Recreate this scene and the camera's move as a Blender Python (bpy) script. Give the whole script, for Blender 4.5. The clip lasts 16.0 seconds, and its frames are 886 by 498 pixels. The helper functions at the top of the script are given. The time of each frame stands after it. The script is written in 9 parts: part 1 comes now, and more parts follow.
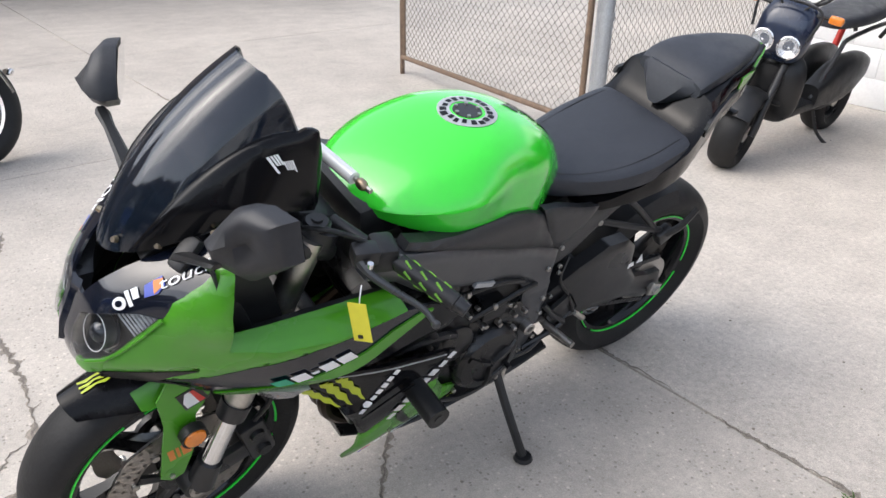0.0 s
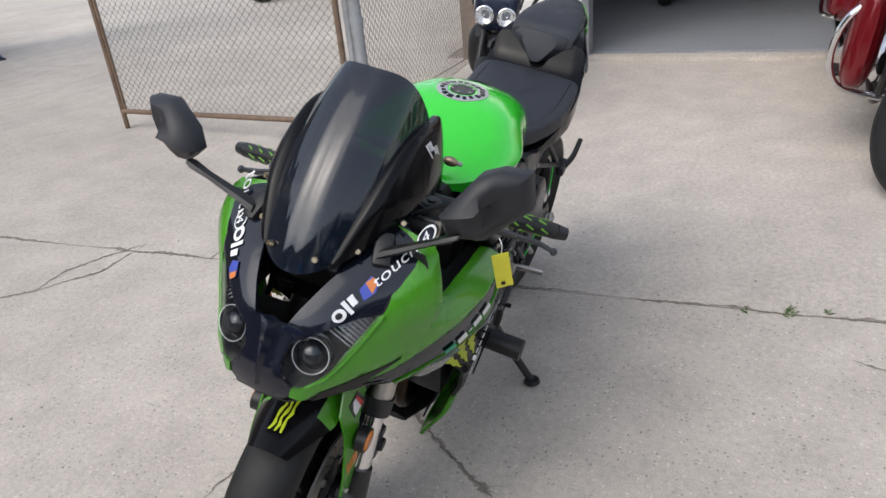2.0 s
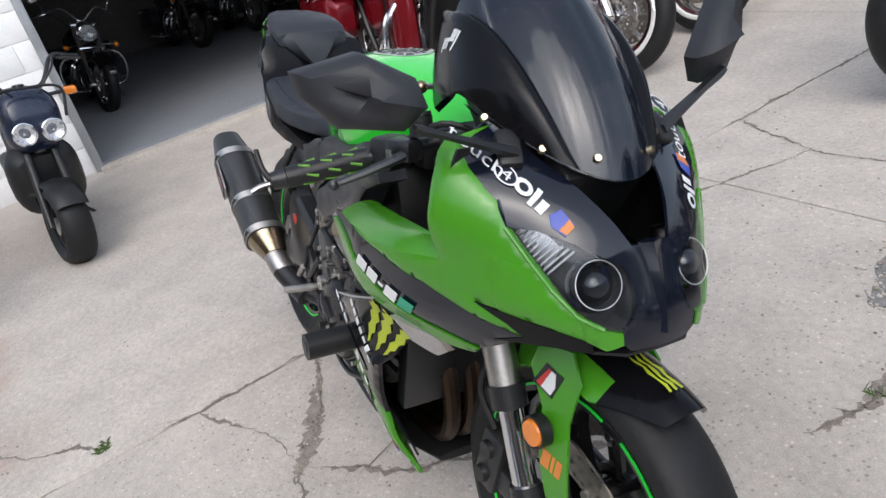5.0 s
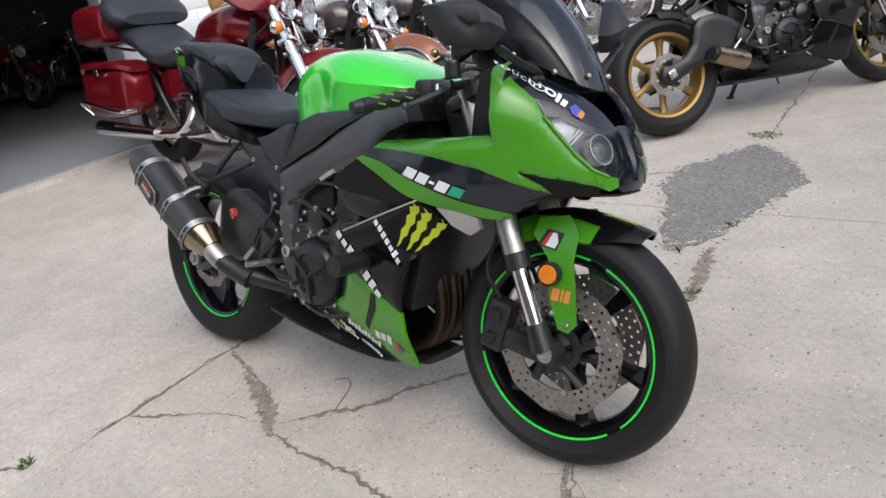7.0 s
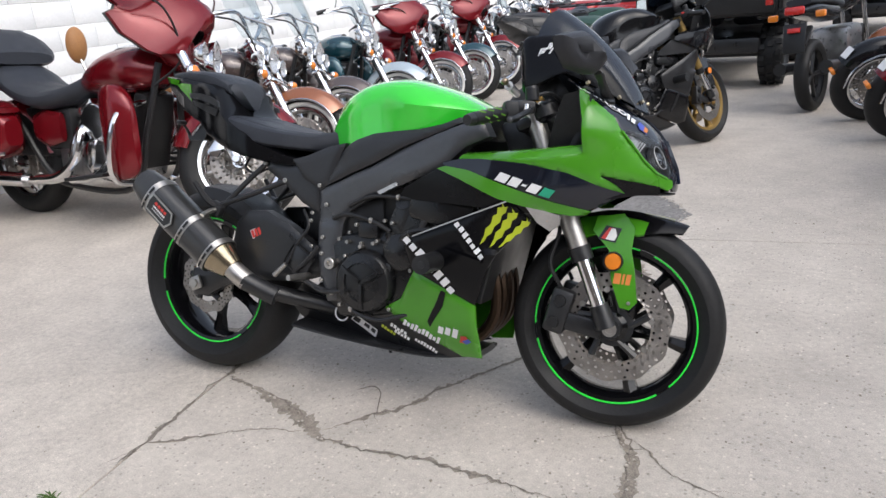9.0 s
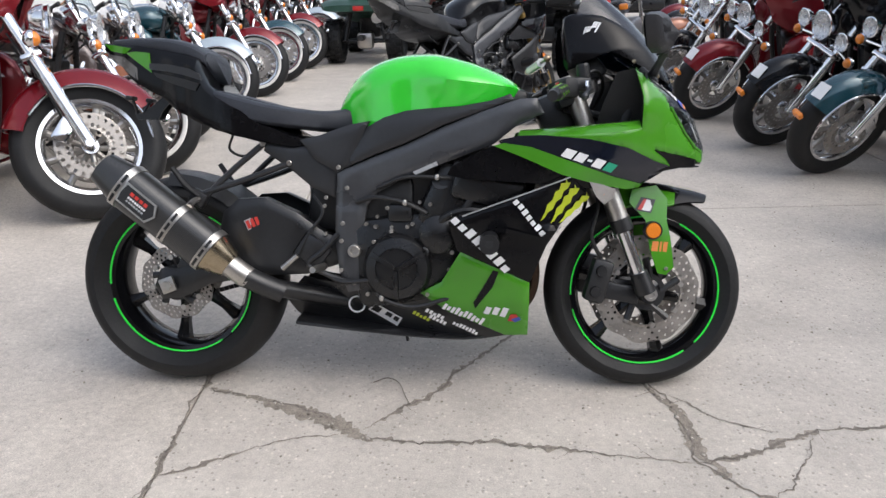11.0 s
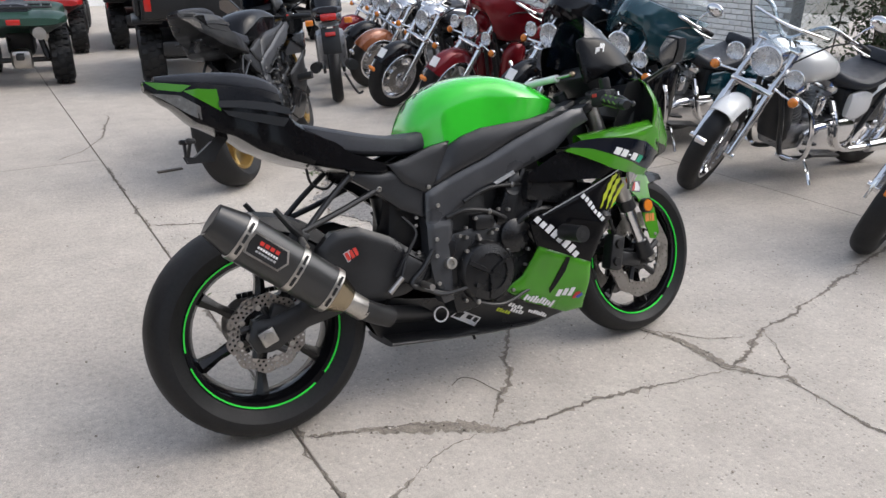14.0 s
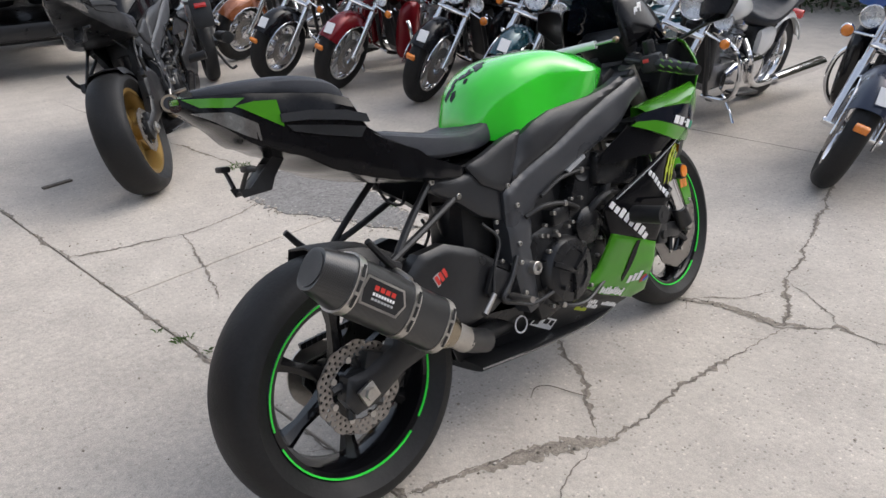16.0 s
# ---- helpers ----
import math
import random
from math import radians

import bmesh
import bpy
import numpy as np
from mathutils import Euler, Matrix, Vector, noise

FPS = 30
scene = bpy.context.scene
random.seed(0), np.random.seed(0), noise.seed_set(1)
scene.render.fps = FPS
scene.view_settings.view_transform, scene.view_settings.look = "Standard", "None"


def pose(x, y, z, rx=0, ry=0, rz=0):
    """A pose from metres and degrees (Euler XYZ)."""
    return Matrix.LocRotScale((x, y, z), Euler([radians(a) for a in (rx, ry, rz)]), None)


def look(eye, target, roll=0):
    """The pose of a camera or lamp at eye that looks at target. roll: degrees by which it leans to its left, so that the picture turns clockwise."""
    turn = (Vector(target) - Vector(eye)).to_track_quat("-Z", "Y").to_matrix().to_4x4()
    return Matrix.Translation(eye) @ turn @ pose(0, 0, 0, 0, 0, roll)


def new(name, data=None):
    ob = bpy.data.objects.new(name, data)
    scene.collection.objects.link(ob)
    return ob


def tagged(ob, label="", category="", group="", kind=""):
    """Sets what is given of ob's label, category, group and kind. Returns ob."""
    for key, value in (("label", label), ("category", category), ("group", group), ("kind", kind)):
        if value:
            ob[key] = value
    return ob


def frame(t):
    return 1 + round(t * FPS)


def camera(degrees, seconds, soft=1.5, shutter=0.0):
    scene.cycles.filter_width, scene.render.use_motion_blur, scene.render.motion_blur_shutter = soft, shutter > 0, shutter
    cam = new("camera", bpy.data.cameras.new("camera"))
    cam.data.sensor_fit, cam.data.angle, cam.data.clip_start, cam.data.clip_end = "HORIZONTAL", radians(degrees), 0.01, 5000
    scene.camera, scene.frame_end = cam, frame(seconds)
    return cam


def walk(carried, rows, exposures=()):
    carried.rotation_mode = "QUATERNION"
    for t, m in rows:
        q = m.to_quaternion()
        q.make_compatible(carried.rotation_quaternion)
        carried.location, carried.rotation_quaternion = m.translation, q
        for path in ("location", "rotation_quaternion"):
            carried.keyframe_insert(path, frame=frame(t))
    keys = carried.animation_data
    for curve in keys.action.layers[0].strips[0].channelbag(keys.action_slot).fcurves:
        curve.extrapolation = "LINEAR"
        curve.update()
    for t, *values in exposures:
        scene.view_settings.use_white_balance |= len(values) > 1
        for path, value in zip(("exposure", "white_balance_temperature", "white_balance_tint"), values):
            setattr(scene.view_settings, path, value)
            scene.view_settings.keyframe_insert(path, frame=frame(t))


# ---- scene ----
cam = camera(62.8, 16.0)
PATH = [
    (0, (1.573, 1.459, 1.358), (0.616, -0.046, 0.453), 1.2),
    (0.5, (1.716, 1.349, 1.364), (0.635, -0.018, 0.382), 0.1),
    (1, (1.859, 1.254, 1.397), (0.653, 0.029, 0.375), -1.2),
    (1.5, (2.153, 1.172, 1.376), (0.753, 0.083, 0.452), -5.3),
    (2, (2.264, 1.057, 1.373), (0.717, 0.152, 0.485), -5.9),
    (2.5, (2.256, 0.848, 1.34), (0.648, 0.054, 0.454), -8.3),
    (3, (2.276, 0.635, 1.321), (0.61, 0.012, 0.406), -8.9),
    (3.5, (2.348, 0.403, 1.33), (0.566, 0.103, 0.473), -9.4),
    (4, (2.259, 0.206, 1.289), (0.446, 0.198, 0.444), -10.2),
    (4.2, (2.205, 0.134, 1.28), (0.405, 0.228, 0.413), -12.2),
    (6.3, (2.271, -0.683, 1.171), (0.752, 0.356, 0.388), -13.0),
    (6.5, (2.283, -0.751, 1.171), (0.799, 0.338, 0.388), -12.0),
    (7, (2.341, -0.993, 1.188), (0.966, 0.235, 0.412), -10.8),
    (7.5, (2.281, -1.174, 1.193), (0.928, 0.112, 0.475), -8.0),
    (8, (2.103, -1.28, 1.184), (0.825, 0.089, 0.483), -10.3),
    (8.5, (2.005, -1.477, 1.202), (0.862, 0.03, 0.552), -8.1),
    (9, (1.929, -1.654, 1.209), (0.994, -0.02, 0.533), -5.7),
    (9.2, (1.892, -1.645, 1.184), (0.995, 0.004, 0.496), -5.4),
    (11.3, (0.938, -1.879, 1.241), (0.775, -0.033, 0.49), -1.5),
    (11.5, (0.818, -1.861, 1.246), (0.712, -0.002, 0.515), -1.7),
    (12, (0.58, -1.919, 1.278), (0.678, -0.07, 0.521), -0.7),
    (12.5, (0.347, -2.057, 1.33), (0.8, -0.247, 0.611), 0.6),
    (13, (0.152, -1.986, 1.29), (0.624, -0.177, 0.581), -0.8),
    (13.5, (-0.032, -1.857, 1.294), (0.482, -0.08, 0.532), 0.4),
    (14, (-0.262, -1.835, 1.313), (0.512, -0.151, 0.561), 0.7),
    (14.5, (-0.388, -1.73, 1.305), (0.661, -0.212, 0.533), 1.8),
    (15, (-0.446, -1.504, 1.289), (0.555, 0.02, 0.467), -1.5),
    (15.5, (-0.509, -1.365, 1.299), (0.441, 0.158, 0.416), -3.3),
    (16, (-0.654, -1.215, 1.336), (0.463, 0.201, 0.472), -1.6),
]
walk(cam, [(t, look(eye, target, roll)) for t, eye, target, roll in PATH],
     [(0, 0.82, 6500, 10), (1, 0.75, 6500, 10), (2, 0.31, 6500, 10), (3, 0.29, 6420, 10), (3.5, 0.28, 6330, 10), (4.2, 0.31, 6220, 10),
      (6.5, 0.34, 6390, 10), (9, 0.43, 6420, 10), (12, 0.47, 6390, 10), (14, 0.4, 6450, 10), (16, 0.39, 6500, 10)])
SKY, SUN = 0.205, 0.65

# ---- materials ----
def nodes_of(name):
    m = bpy.data.materials.new(name)
    m.use_nodes = True
    nt = m.node_tree
    return m, nt, nt.nodes["Principled BSDF"]


def mat(name, col, rough=0.5, metal=0.0, var=0.15, scale=8.0, bump=0.0, bscale=60.0, coat=0.0, rvar=0.1, random_tint=0.0, spec=0.5):
    """A surface with broad and fine variation of colour, gloss and relief."""
    m, nt, b = nodes_of(name)
    L, N = nt.links, nt.nodes
    tc = N.new("ShaderNodeTexCoord")
    n1 = N.new("ShaderNodeTexNoise"); n1.inputs["Scale"].default_value = scale; n1.inputs["Detail"].default_value = 6
    n2 = N.new("ShaderNodeTexNoise"); n2.inputs["Scale"].default_value = scale * 9; n2.inputs["Detail"].default_value = 3
    L.new(tc.outputs["Object"], n1.inputs["Vector"]); L.new(tc.outputs["Object"], n2.inputs["Vector"])
    add = N.new("ShaderNodeMath"); add.operation = "ADD"
    L.new(n1.outputs["Fac"], add.inputs[0]); L.new(n2.outputs["Fac"], add.inputs[1])
    mr = N.new("ShaderNodeMapRange"); mr.inputs[1].default_value = 0.6; mr.inputs[2].default_value = 1.4
    mr.inputs[3].default_value = 1 - var; mr.inputs[4].default_value = 1 + var
    L.new(add.outputs[0], mr.inputs[0])
    val = mr.outputs[0]
    if random_tint:
        oi = N.new("ShaderNodeObjectInfo")
        m2 = N.new("ShaderNodeMapRange"); m2.inputs[3].default_value = 1 - random_tint; m2.inputs[4].default_value = 1 + random_tint
        L.new(oi.outputs["Random"], m2.inputs[0])
        mu = N.new("ShaderNodeMath"); mu.operation = "MULTIPLY"
        L.new(val, mu.inputs[0]); L.new(m2.outputs[0], mu.inputs[1]); val = mu.outputs[0]
    mix = N.new("ShaderNodeVectorMath"); mix.operation = "SCALE"
    mix.inputs[0].default_value = col[:3]
    L.new(val, mix.inputs["Scale"])
    L.new(mix.outputs[0], b.inputs["Base Color"])
    rr = N.new("ShaderNodeMapRange"); rr.inputs[1].default_value = 0.3; rr.inputs[2].default_value = 0.7
    rr.inputs[3].default_value = max(0.02, rough - rvar); rr.inputs[4].default_value = min(1, rough + rvar)
    L.new(n1.outputs["Fac"], rr.inputs[0]); L.new(rr.outputs[0], b.inputs["Roughness"])
    b.inputs["Metallic"].default_value = metal
    b.inputs["Specular IOR Level"].default_value = spec
    b.inputs["Coat Weight"].default_value = coat
    b.inputs["Coat Roughness"].default_value = 0.06
    if bump:
        n3 = N.new("ShaderNodeTexNoise"); n3.inputs["Scale"].default_value = bscale; n3.inputs["Detail"].default_value = 5
        L.new(tc.outputs["Object"], n3.inputs["Vector"])
        bp = N.new("ShaderNodeBump"); bp.inputs["Strength"].default_value = bump; bp.inputs["Distance"].default_value = 0.004
        L.new(n3.outputs["Fac"], bp.inputs["Height"]); L.new(bp.outputs[0], b.inputs["Normal"])
    return m


def concrete_mat(name, col, con=1.0, agg=0.4):
    """Worn broom-finished concrete: aggregate specks, pale and dark blotches, rusty stains."""
    m, nt, b = nodes_of(name)
    L, N = nt.links, nt.nodes
    geo = N.new("ShaderNodeNewGeometry")

    def tex(scale, detail=8, rough=0.6):
        n = N.new("ShaderNodeTexNoise"); n.inputs["Scale"].default_value = scale; n.inputs["Detail"].default_value = detail
        n.inputs["Roughness"].default_value = rough
        L.new(geo.outputs["Position"], n.inputs["Vector"])
        return n.outputs["Fac"]

    def ramp(src, a, b_, lo, hi):
        r = N.new("ShaderNodeMapRange"); r.inputs[1].default_value = a; r.inputs[2].default_value = b_
        r.inputs[3].default_value = lo; r.inputs[4].default_value = hi
        L.new(src, r.inputs[0]); return r.outputs[0]

    def mul(x, y):
        n = N.new("ShaderNodeMath"); n.operation = "MULTIPLY"; L.new(x, n.inputs[0]); L.new(y, n.inputs[1]); return n.outputs[0]
    v = mul(ramp(tex(0.6), 0.3, 0.7, 0.84, 1.1), ramp(tex(5), 0.3, 0.7, 0.88, 1.08))
    v = mul(v, ramp(tex(45, 4), 0.25, 0.75, 1 - 0.19 * con, 1 + 0.17 * con))
    v = mul(v, ramp(tex(230, 2), 0.3, 0.75, 1 - 0.22 * con, 1 + 0.2 * con))
    # scattered dark stones and pits
    vo = N.new("ShaderNodeTexVoronoi"); vo.inputs["Scale"].default_value = 70
    L.new(geo.outputs["Position"], vo.inputs["Vector"])
    sep = N.new("ShaderNodeSeparateColor"); L.new(vo.outputs["Color"], sep.inputs[0])
    keep = ramp(tex(7, 4), 0.36, 0.5, 0.35, 1)
    dark = mul(mul(ramp(sep.outputs[0], 0.66, 0.72, 0, 1), ramp(vo.outputs["Distance"], 0.2, 0.35, 0.5 * agg, 0.0)), keep)
    pale = mul(mul(ramp(sep.outputs[1], 0.74, 0.8, 0, 1), ramp(vo.outputs["Distance"], 0.22, 0.36, 0.4 * agg, 0.0)), keep)
    inv = N.new("ShaderNodeMath"); inv.operation = "SUBTRACT"; inv.inputs[0].default_value = 1.0; L.new(dark, inv.inputs[1])
    inc = N.new("ShaderNodeMath"); inc.operation = "ADD"; inc.inputs[0].default_value = 1.0; L.new(pale, inc.inputs[1])
    v = mul(mul(v, inv.outputs[0]), inc.outputs[0])
    oi = N.new("ShaderNodeObjectInfo")
    v = mul(v, ramp(oi.outputs["Random"], 0, 1, 0.955, 1.045))
    # pale stones of the worn surface
    v2 = N.new("ShaderNodeTexVoronoi"); v2.inputs["Scale"].default_value = 120
    L.new(geo.outputs["Position"], v2.inputs["Vector"])
    v = mul(v, ramp(mul(ramp(v2.outputs["Distance"], 0.12, 0.3, 1, 0), ramp(tex(9, 4), 0.44, 0.6, 0, 1)), 0, 1, 1.0, 1 + 0.3 * con))
    sc = N.new("ShaderNodeVectorMath"); sc.operation = "SCALE"; sc.inputs[0].default_value = col; L.new(v, sc.inputs["Scale"])
    out = sc.outputs[0]
    for (x, y, r, s) in ((-0.93, -1.33, 0.26, 1.0), (-0.68, -1.31, 0.24, 0.9), (-0.08, -1.22, 0.34, 0.6), (-2.3, -1.3, 0.6, 0.25)):
        d = N.new("ShaderNodeVectorMath"); d.operation = "DISTANCE"; d.inputs[1].default_value = (x, y, 0)
        L.new(geo.outputs["Position"], d.inputs[0])
        f = mul(ramp(d.outputs["Value"], 0.0, r, s, 0), ramp(tex(5), 0.4, 0.62, 0, 1))
        mx = N.new("ShaderNodeMix"); mx.data_type = "RGBA"
        L.new(f, mx.inputs["Factor"]); L.new(out, mx.inputs["A"]); mx.inputs["B"].default_value = (0.25, 0.11, 0.04, 1)
        out = mx.outputs["Result"]
    L.new(out, b.inputs["Base Color"])
    b.inputs["Roughness"].default_value = 0.88
    bp = N.new("ShaderNodeBump"); bp.inputs["Strength"].default_value = 0.5; bp.inputs["Distance"].default_value = 0.003
    add = N.new("ShaderNodeMath"); add.operation = "ADD"; L.new(tex(120, 4), add.inputs[0]); L.new(vo.outputs["Distance"], add.inputs[1])
    L.new(add.outputs[0], bp.inputs["Height"]); L.new(bp.outputs[0], b.inputs["Normal"])
    return m


M = {}
M["concrete"] = concrete_mat("concrete", (0.527, 0.478, 0.42))
M["aggregate"] = concrete_mat("aggregate_concrete", (0.527, 0.478, 0.42), 0.72, 0.75)
M["joint"] = mat("joint_dirt", (0.23, 0.205, 0.17), 0.95, var=0.5, scale=12, bump=0.6, bscale=150)
M["spall"] = mat("spalled_concrete", (0.27, 0.235, 0.195), 0.95, var=0.55, scale=28, bump=1.0, bscale=110)
M["crack"] = mat("crack_dirt", (0.19, 0.165, 0.14), 0.95, var=0.6, scale=30, bump=0.8, bscale=200)
M["asphalt"] = concrete_mat("asphalt_patch", (0.235, 0.225, 0.215), 1.6, 1.6)
M["block"] = mat("white_block_paint", (0.88, 0.88, 0.87), 0.6, var=0.06, scale=6, bump=0.25, bscale=90, random_tint=0.03)
M["mortar"] = mat("painted_mortar", (0.82, 0.82, 0.8), 0.8, var=0.15, scale=10, bump=0.3)
M["brick"] = mat("brown_brick", (0.24, 0.12, 0.08), 0.85, var=0.35, scale=20, bump=0.5, bscale=150, random_tint=0.25)
M["galv"] = mat("galvanised_pipe", (0.42, 0.44, 0.46), 0.5, 0.7, var=0.2, scale=14, bump=0.1)
M["rustpipe"] = mat("rusty_pipe", (0.2, 0.14, 0.1), 0.75, 0.3, var=0.5, scale=18, bump=0.3)
M["wire"] = mat("chain_link_wire", (0.16, 0.14, 0.12), 0.65, 0.3, var=0.3, scale=30)
M["tankgreen"] = mat("bright_green_paint", (0.035, 0.66, 0.03), 0.22, var=0.03, scale=3, coat=1.0, rvar=0.05)
M["green"] = mat("fairing_green_paint", (0.06, 0.265, 0.012), 0.25, var=0.05, scale=3, coat=0.35, rvar=0.05, spec=0.4)
M["black"] = mat("gloss_black_paint", (0.005, 0.005, 0.006), 0.14, var=0.25, scale=5, coat=0.1, rvar=0.06, spec=0.36)
M["satin"] = mat("satin_black_metal", (0.016, 0.0163, 0.0175), 0.36, 0.0, var=0.25, scale=9, bump=0.05, bscale=300, spec=0.5)
M["plastic"] = mat("black_plastic", (0.013, 0.0132, 0.014), 0.42, var=0.3, scale=14, bump=0.15, bscale=500, spec=0.42)
M["engine_black"] = mat("gloss_black_engine_casting", (0.0085, 0.0087, 0.0095), 0.3, var=0.25, scale=12, bump=0.12, bscale=260, spec=0.5)
M["cover"] = mat("grey_black_plastic", (0.021, 0.022, 0.0245), 0.4, var=0.15, scale=10, bump=0.15, bscale=500)
M["frame"] = mat("grey_black_frame", (0.04, 0.042, 0.047), 0.34, 0.0, var=0.2, scale=8, bump=0.05, bscale=400, spec=0.8)
M["tyre"] = mat("tyre_rubber", (0.0105, 0.0105, 0.011), 0.58, var=0.3, scale=10, bump=0.2, bscale=120, spec=0.35)
M["seat"] = mat("black_vinyl", (0.027, 0.03, 0.038), 0.5, var=0.2, scale=16, bump=0.35, bscale=420, spec=0.4)
M["chrome"] = mat("chrome", (0.78, 0.78, 0.79), 0.12, 1.0, var=0.05, scale=10, rvar=0.06)
M["steel"] = mat("brushed_steel", (0.5, 0.48, 0.45), 0.38, 1.0, var=0.15, scale=20, rvar=0.1)
M["disc"] = mat("brake_disc_steel", (0.34, 0.315, 0.29), 0.45, 0.9, var=0.2, scale=30, rvar=0.1)
M["bronze"] = mat("heat_tinted_steel", (0.34, 0.26, 0.18), 0.3, 1.0, var=0.25, scale=15)
M["gold"] = mat("gold_wheel_paint", (0.34, 0.22, 0.07), 0.38, 0.6, var=0.1, scale=10)
smk_m, smk_nt, smk_b = nodes_of("smoked_screen")
smk_b.inputs["Base Color"].default_value = (0.006, 0.01, 0.018, 1); smk_b.inputs["Roughness"].default_value = 0.07
smk_b.inputs["Alpha"].default_value = 0.86; smk_b.inputs["Coat Weight"].default_value = 0.0; smk_b.inputs["Specular IOR Level"].default_value = 0.75
smk_t, smk_mp, smk_n, smk_bp = (smk_nt.nodes.new(k) for k in ("ShaderNodeTexCoord", "ShaderNodeMapping", "ShaderNodeTexNoise", "ShaderNodeBump"))
smk_mp.inputs["Scale"].default_value = (0.25, 34, 0.25); smk_n.inputs["Scale"].default_value = 1.0; smk_n.inputs["Detail"].default_value = 1.5
smk_bp.inputs["Strength"].default_value = 0.5; smk_bp.inputs["Distance"].default_value = 0.012
smk_nt.links.new(smk_t.outputs["Object"], smk_mp.inputs["Vector"]); smk_nt.links.new(smk_mp.outputs[0], smk_n.inputs["Vector"])
smk_nt.links.new(smk_n.outputs["Fac"], smk_bp.inputs["Height"]); smk_nt.links.new(smk_bp.outputs[0], smk_b.inputs["Normal"])
M["smoke"] = smk_m


def clear_plastic(name, tint, rough=0.03):
    """Thin clear plastic: it lets light through and mirrors more at a slant."""
    m, nt, b = nodes_of(name)
    nt.nodes.remove(b)
    tr, gl, lw, pw, ma, mx = (nt.nodes.new(k) for k in ("ShaderNodeBsdfTransparent", "ShaderNodeBsdfGlossy", "ShaderNodeLayerWeight", "ShaderNodeMath", "ShaderNodeMath", "ShaderNodeMixShader"))
    tr.inputs["Color"].default_value = (*tint, 1)
    gl.inputs["Roughness"].default_value = rough
    pw.operation, ma.operation = "POWER", "MULTIPLY_ADD"
    pw.inputs[1].default_value = 4.0
    ma.inputs[1].default_value, ma.inputs[2].default_value = 0.7, 0.035
    nt.links.new(lw.outputs["Facing"], pw.inputs[0]); nt.links.new(pw.outputs[0], ma.inputs[0]); nt.links.new(ma.outputs[0], mx.inputs[0])
    nt.links.new(tr.outputs[0], mx.inputs[1]); nt.links.new(gl.outputs[0], mx.inputs[2])
    nt.links.new(mx.outputs[0], nt.nodes["Material Output"].inputs["Surface"])
    return m


clr_m = clear_plastic("clear_lens", (0.9, 0.91, 0.92), 0.04)
M["clear"] = clr_m
M["amber"] = mat("amber_lens", (0.75, 0.22, 0.02), 0.2, var=0.1, scale=40, coat=0.6)
M["red_lens"] = mat("red_lens", (0.5, 0.02, 0.015), 0.2, var=0.1, scale=40, coat=0.6)
M["tape"] = mat("green_rim_tape", (0.03, 0.75, 0.06), 0.35, var=0.05)
M["white"] = mat("white_decal", (0.8, 0.8, 0.8), 0.4, var=0.04)
M["lime"] = mat("lime_decal", (0.42, 0.5, 0.02), 0.4, var=0.06)
M["teal_decal"] = mat("teal_decal", (0.02, 0.35, 0.2), 0.4, var=0.05)
M["yellow"] = mat("yellow_tag", (0.72, 0.66, 0.05), 0.5, var=0.05)
M["orange"] = mat("orange_decal", (0.62, 0.2, 0.04), 0.45, var=0.1)
M["blue_decal"] = mat("blue_decal", (0.05, 0.08, 0.4), 0.4, var=0.05)
M["red_decal"] = mat("red_decal", (0.55, 0.04, 0.03), 0.4, var=0.05)
M["silver"] = mat("silver_decal", (0.45, 0.46, 0.47), 0.35, 0.3, var=0.08)
M["maroon"] = mat("metallic_red_paint", (0.17, 0.006, 0.011), 0.2, 0.25, var=0.06, scale=3, coat=0.25, rvar=0.05)
M["teal"] = mat("metallic_teal_paint", (0.008, 0.055, 0.075), 0.18, 0.3, var=0.06, scale=3, coat=1.0, rvar=0.05)
M["blue"] = mat("pearl_blue_paint", (0.03, 0.1, 0.36), 0.22, 0.3, var=0.06, scale=3, coat=1.0, rvar=0.05)
M["paleblue"] = mat("silver_blue_paint", (0.4, 0.47, 0.52), 0.25, 0.2, var=0.06, scale=3, coat=1.0, rvar=0.05)
M["brown"] = mat("charcoal_brown_paint", (0.1, 0.075, 0.07), 0.25, 0.3, var=0.06, scale=3, coat=1.0, rvar=0.05)
M["copper"] = mat("copper_paint", (0.3, 0.1, 0.04), 0.25, 0.3, var=0.06, scale=3, coat=1.0, rvar=0.05)
M["whitepaint"] = mat("pearl_white_paint", (0.78, 0.78, 0.77), 0.25, var=0.03, scale=3, coat=1.0, rvar=0.05)
M["whitewall"] = mat("whitewall_rubber", (0.72, 0.71, 0.68), 0.7, var=0.08)
M["engine"] = mat("cast_engine_alloy", (0.3, 0.3, 0.305), 0.34, 0.9, var=0.3, scale=20, bump=0.2)
M["tan"] = mat("tan_leather", (0.36, 0.17, 0.06), 0.55, var=0.2, scale=16, bump=0.3, bscale=300)
M["atvgreen"] = mat("dark_green_plastic", (0.025, 0.07, 0.05), 0.4, var=0.15, scale=8)
M["utvred"] = mat("red_plastic", (0.42, 0.02, 0.02), 0.35, var=0.1, scale=8, coat=0.3)
M["grass"] = mat("grass_blades", (0.07, 0.14, 0.025), 0.7, var=0.4, scale=40)
M["garage_floor"] = mat("sealed_garage_floor", (0.3, 0.315, 0.34), 0.45, var=0.15, scale=4, bump=0.1)
# The unlit look of the garage is put into this dark grey.
M["dark_wall"] = mat("shade_grey_interior_wall", (0.2, 0.19, 0.18), 0.8, var=0.2, scale=3)
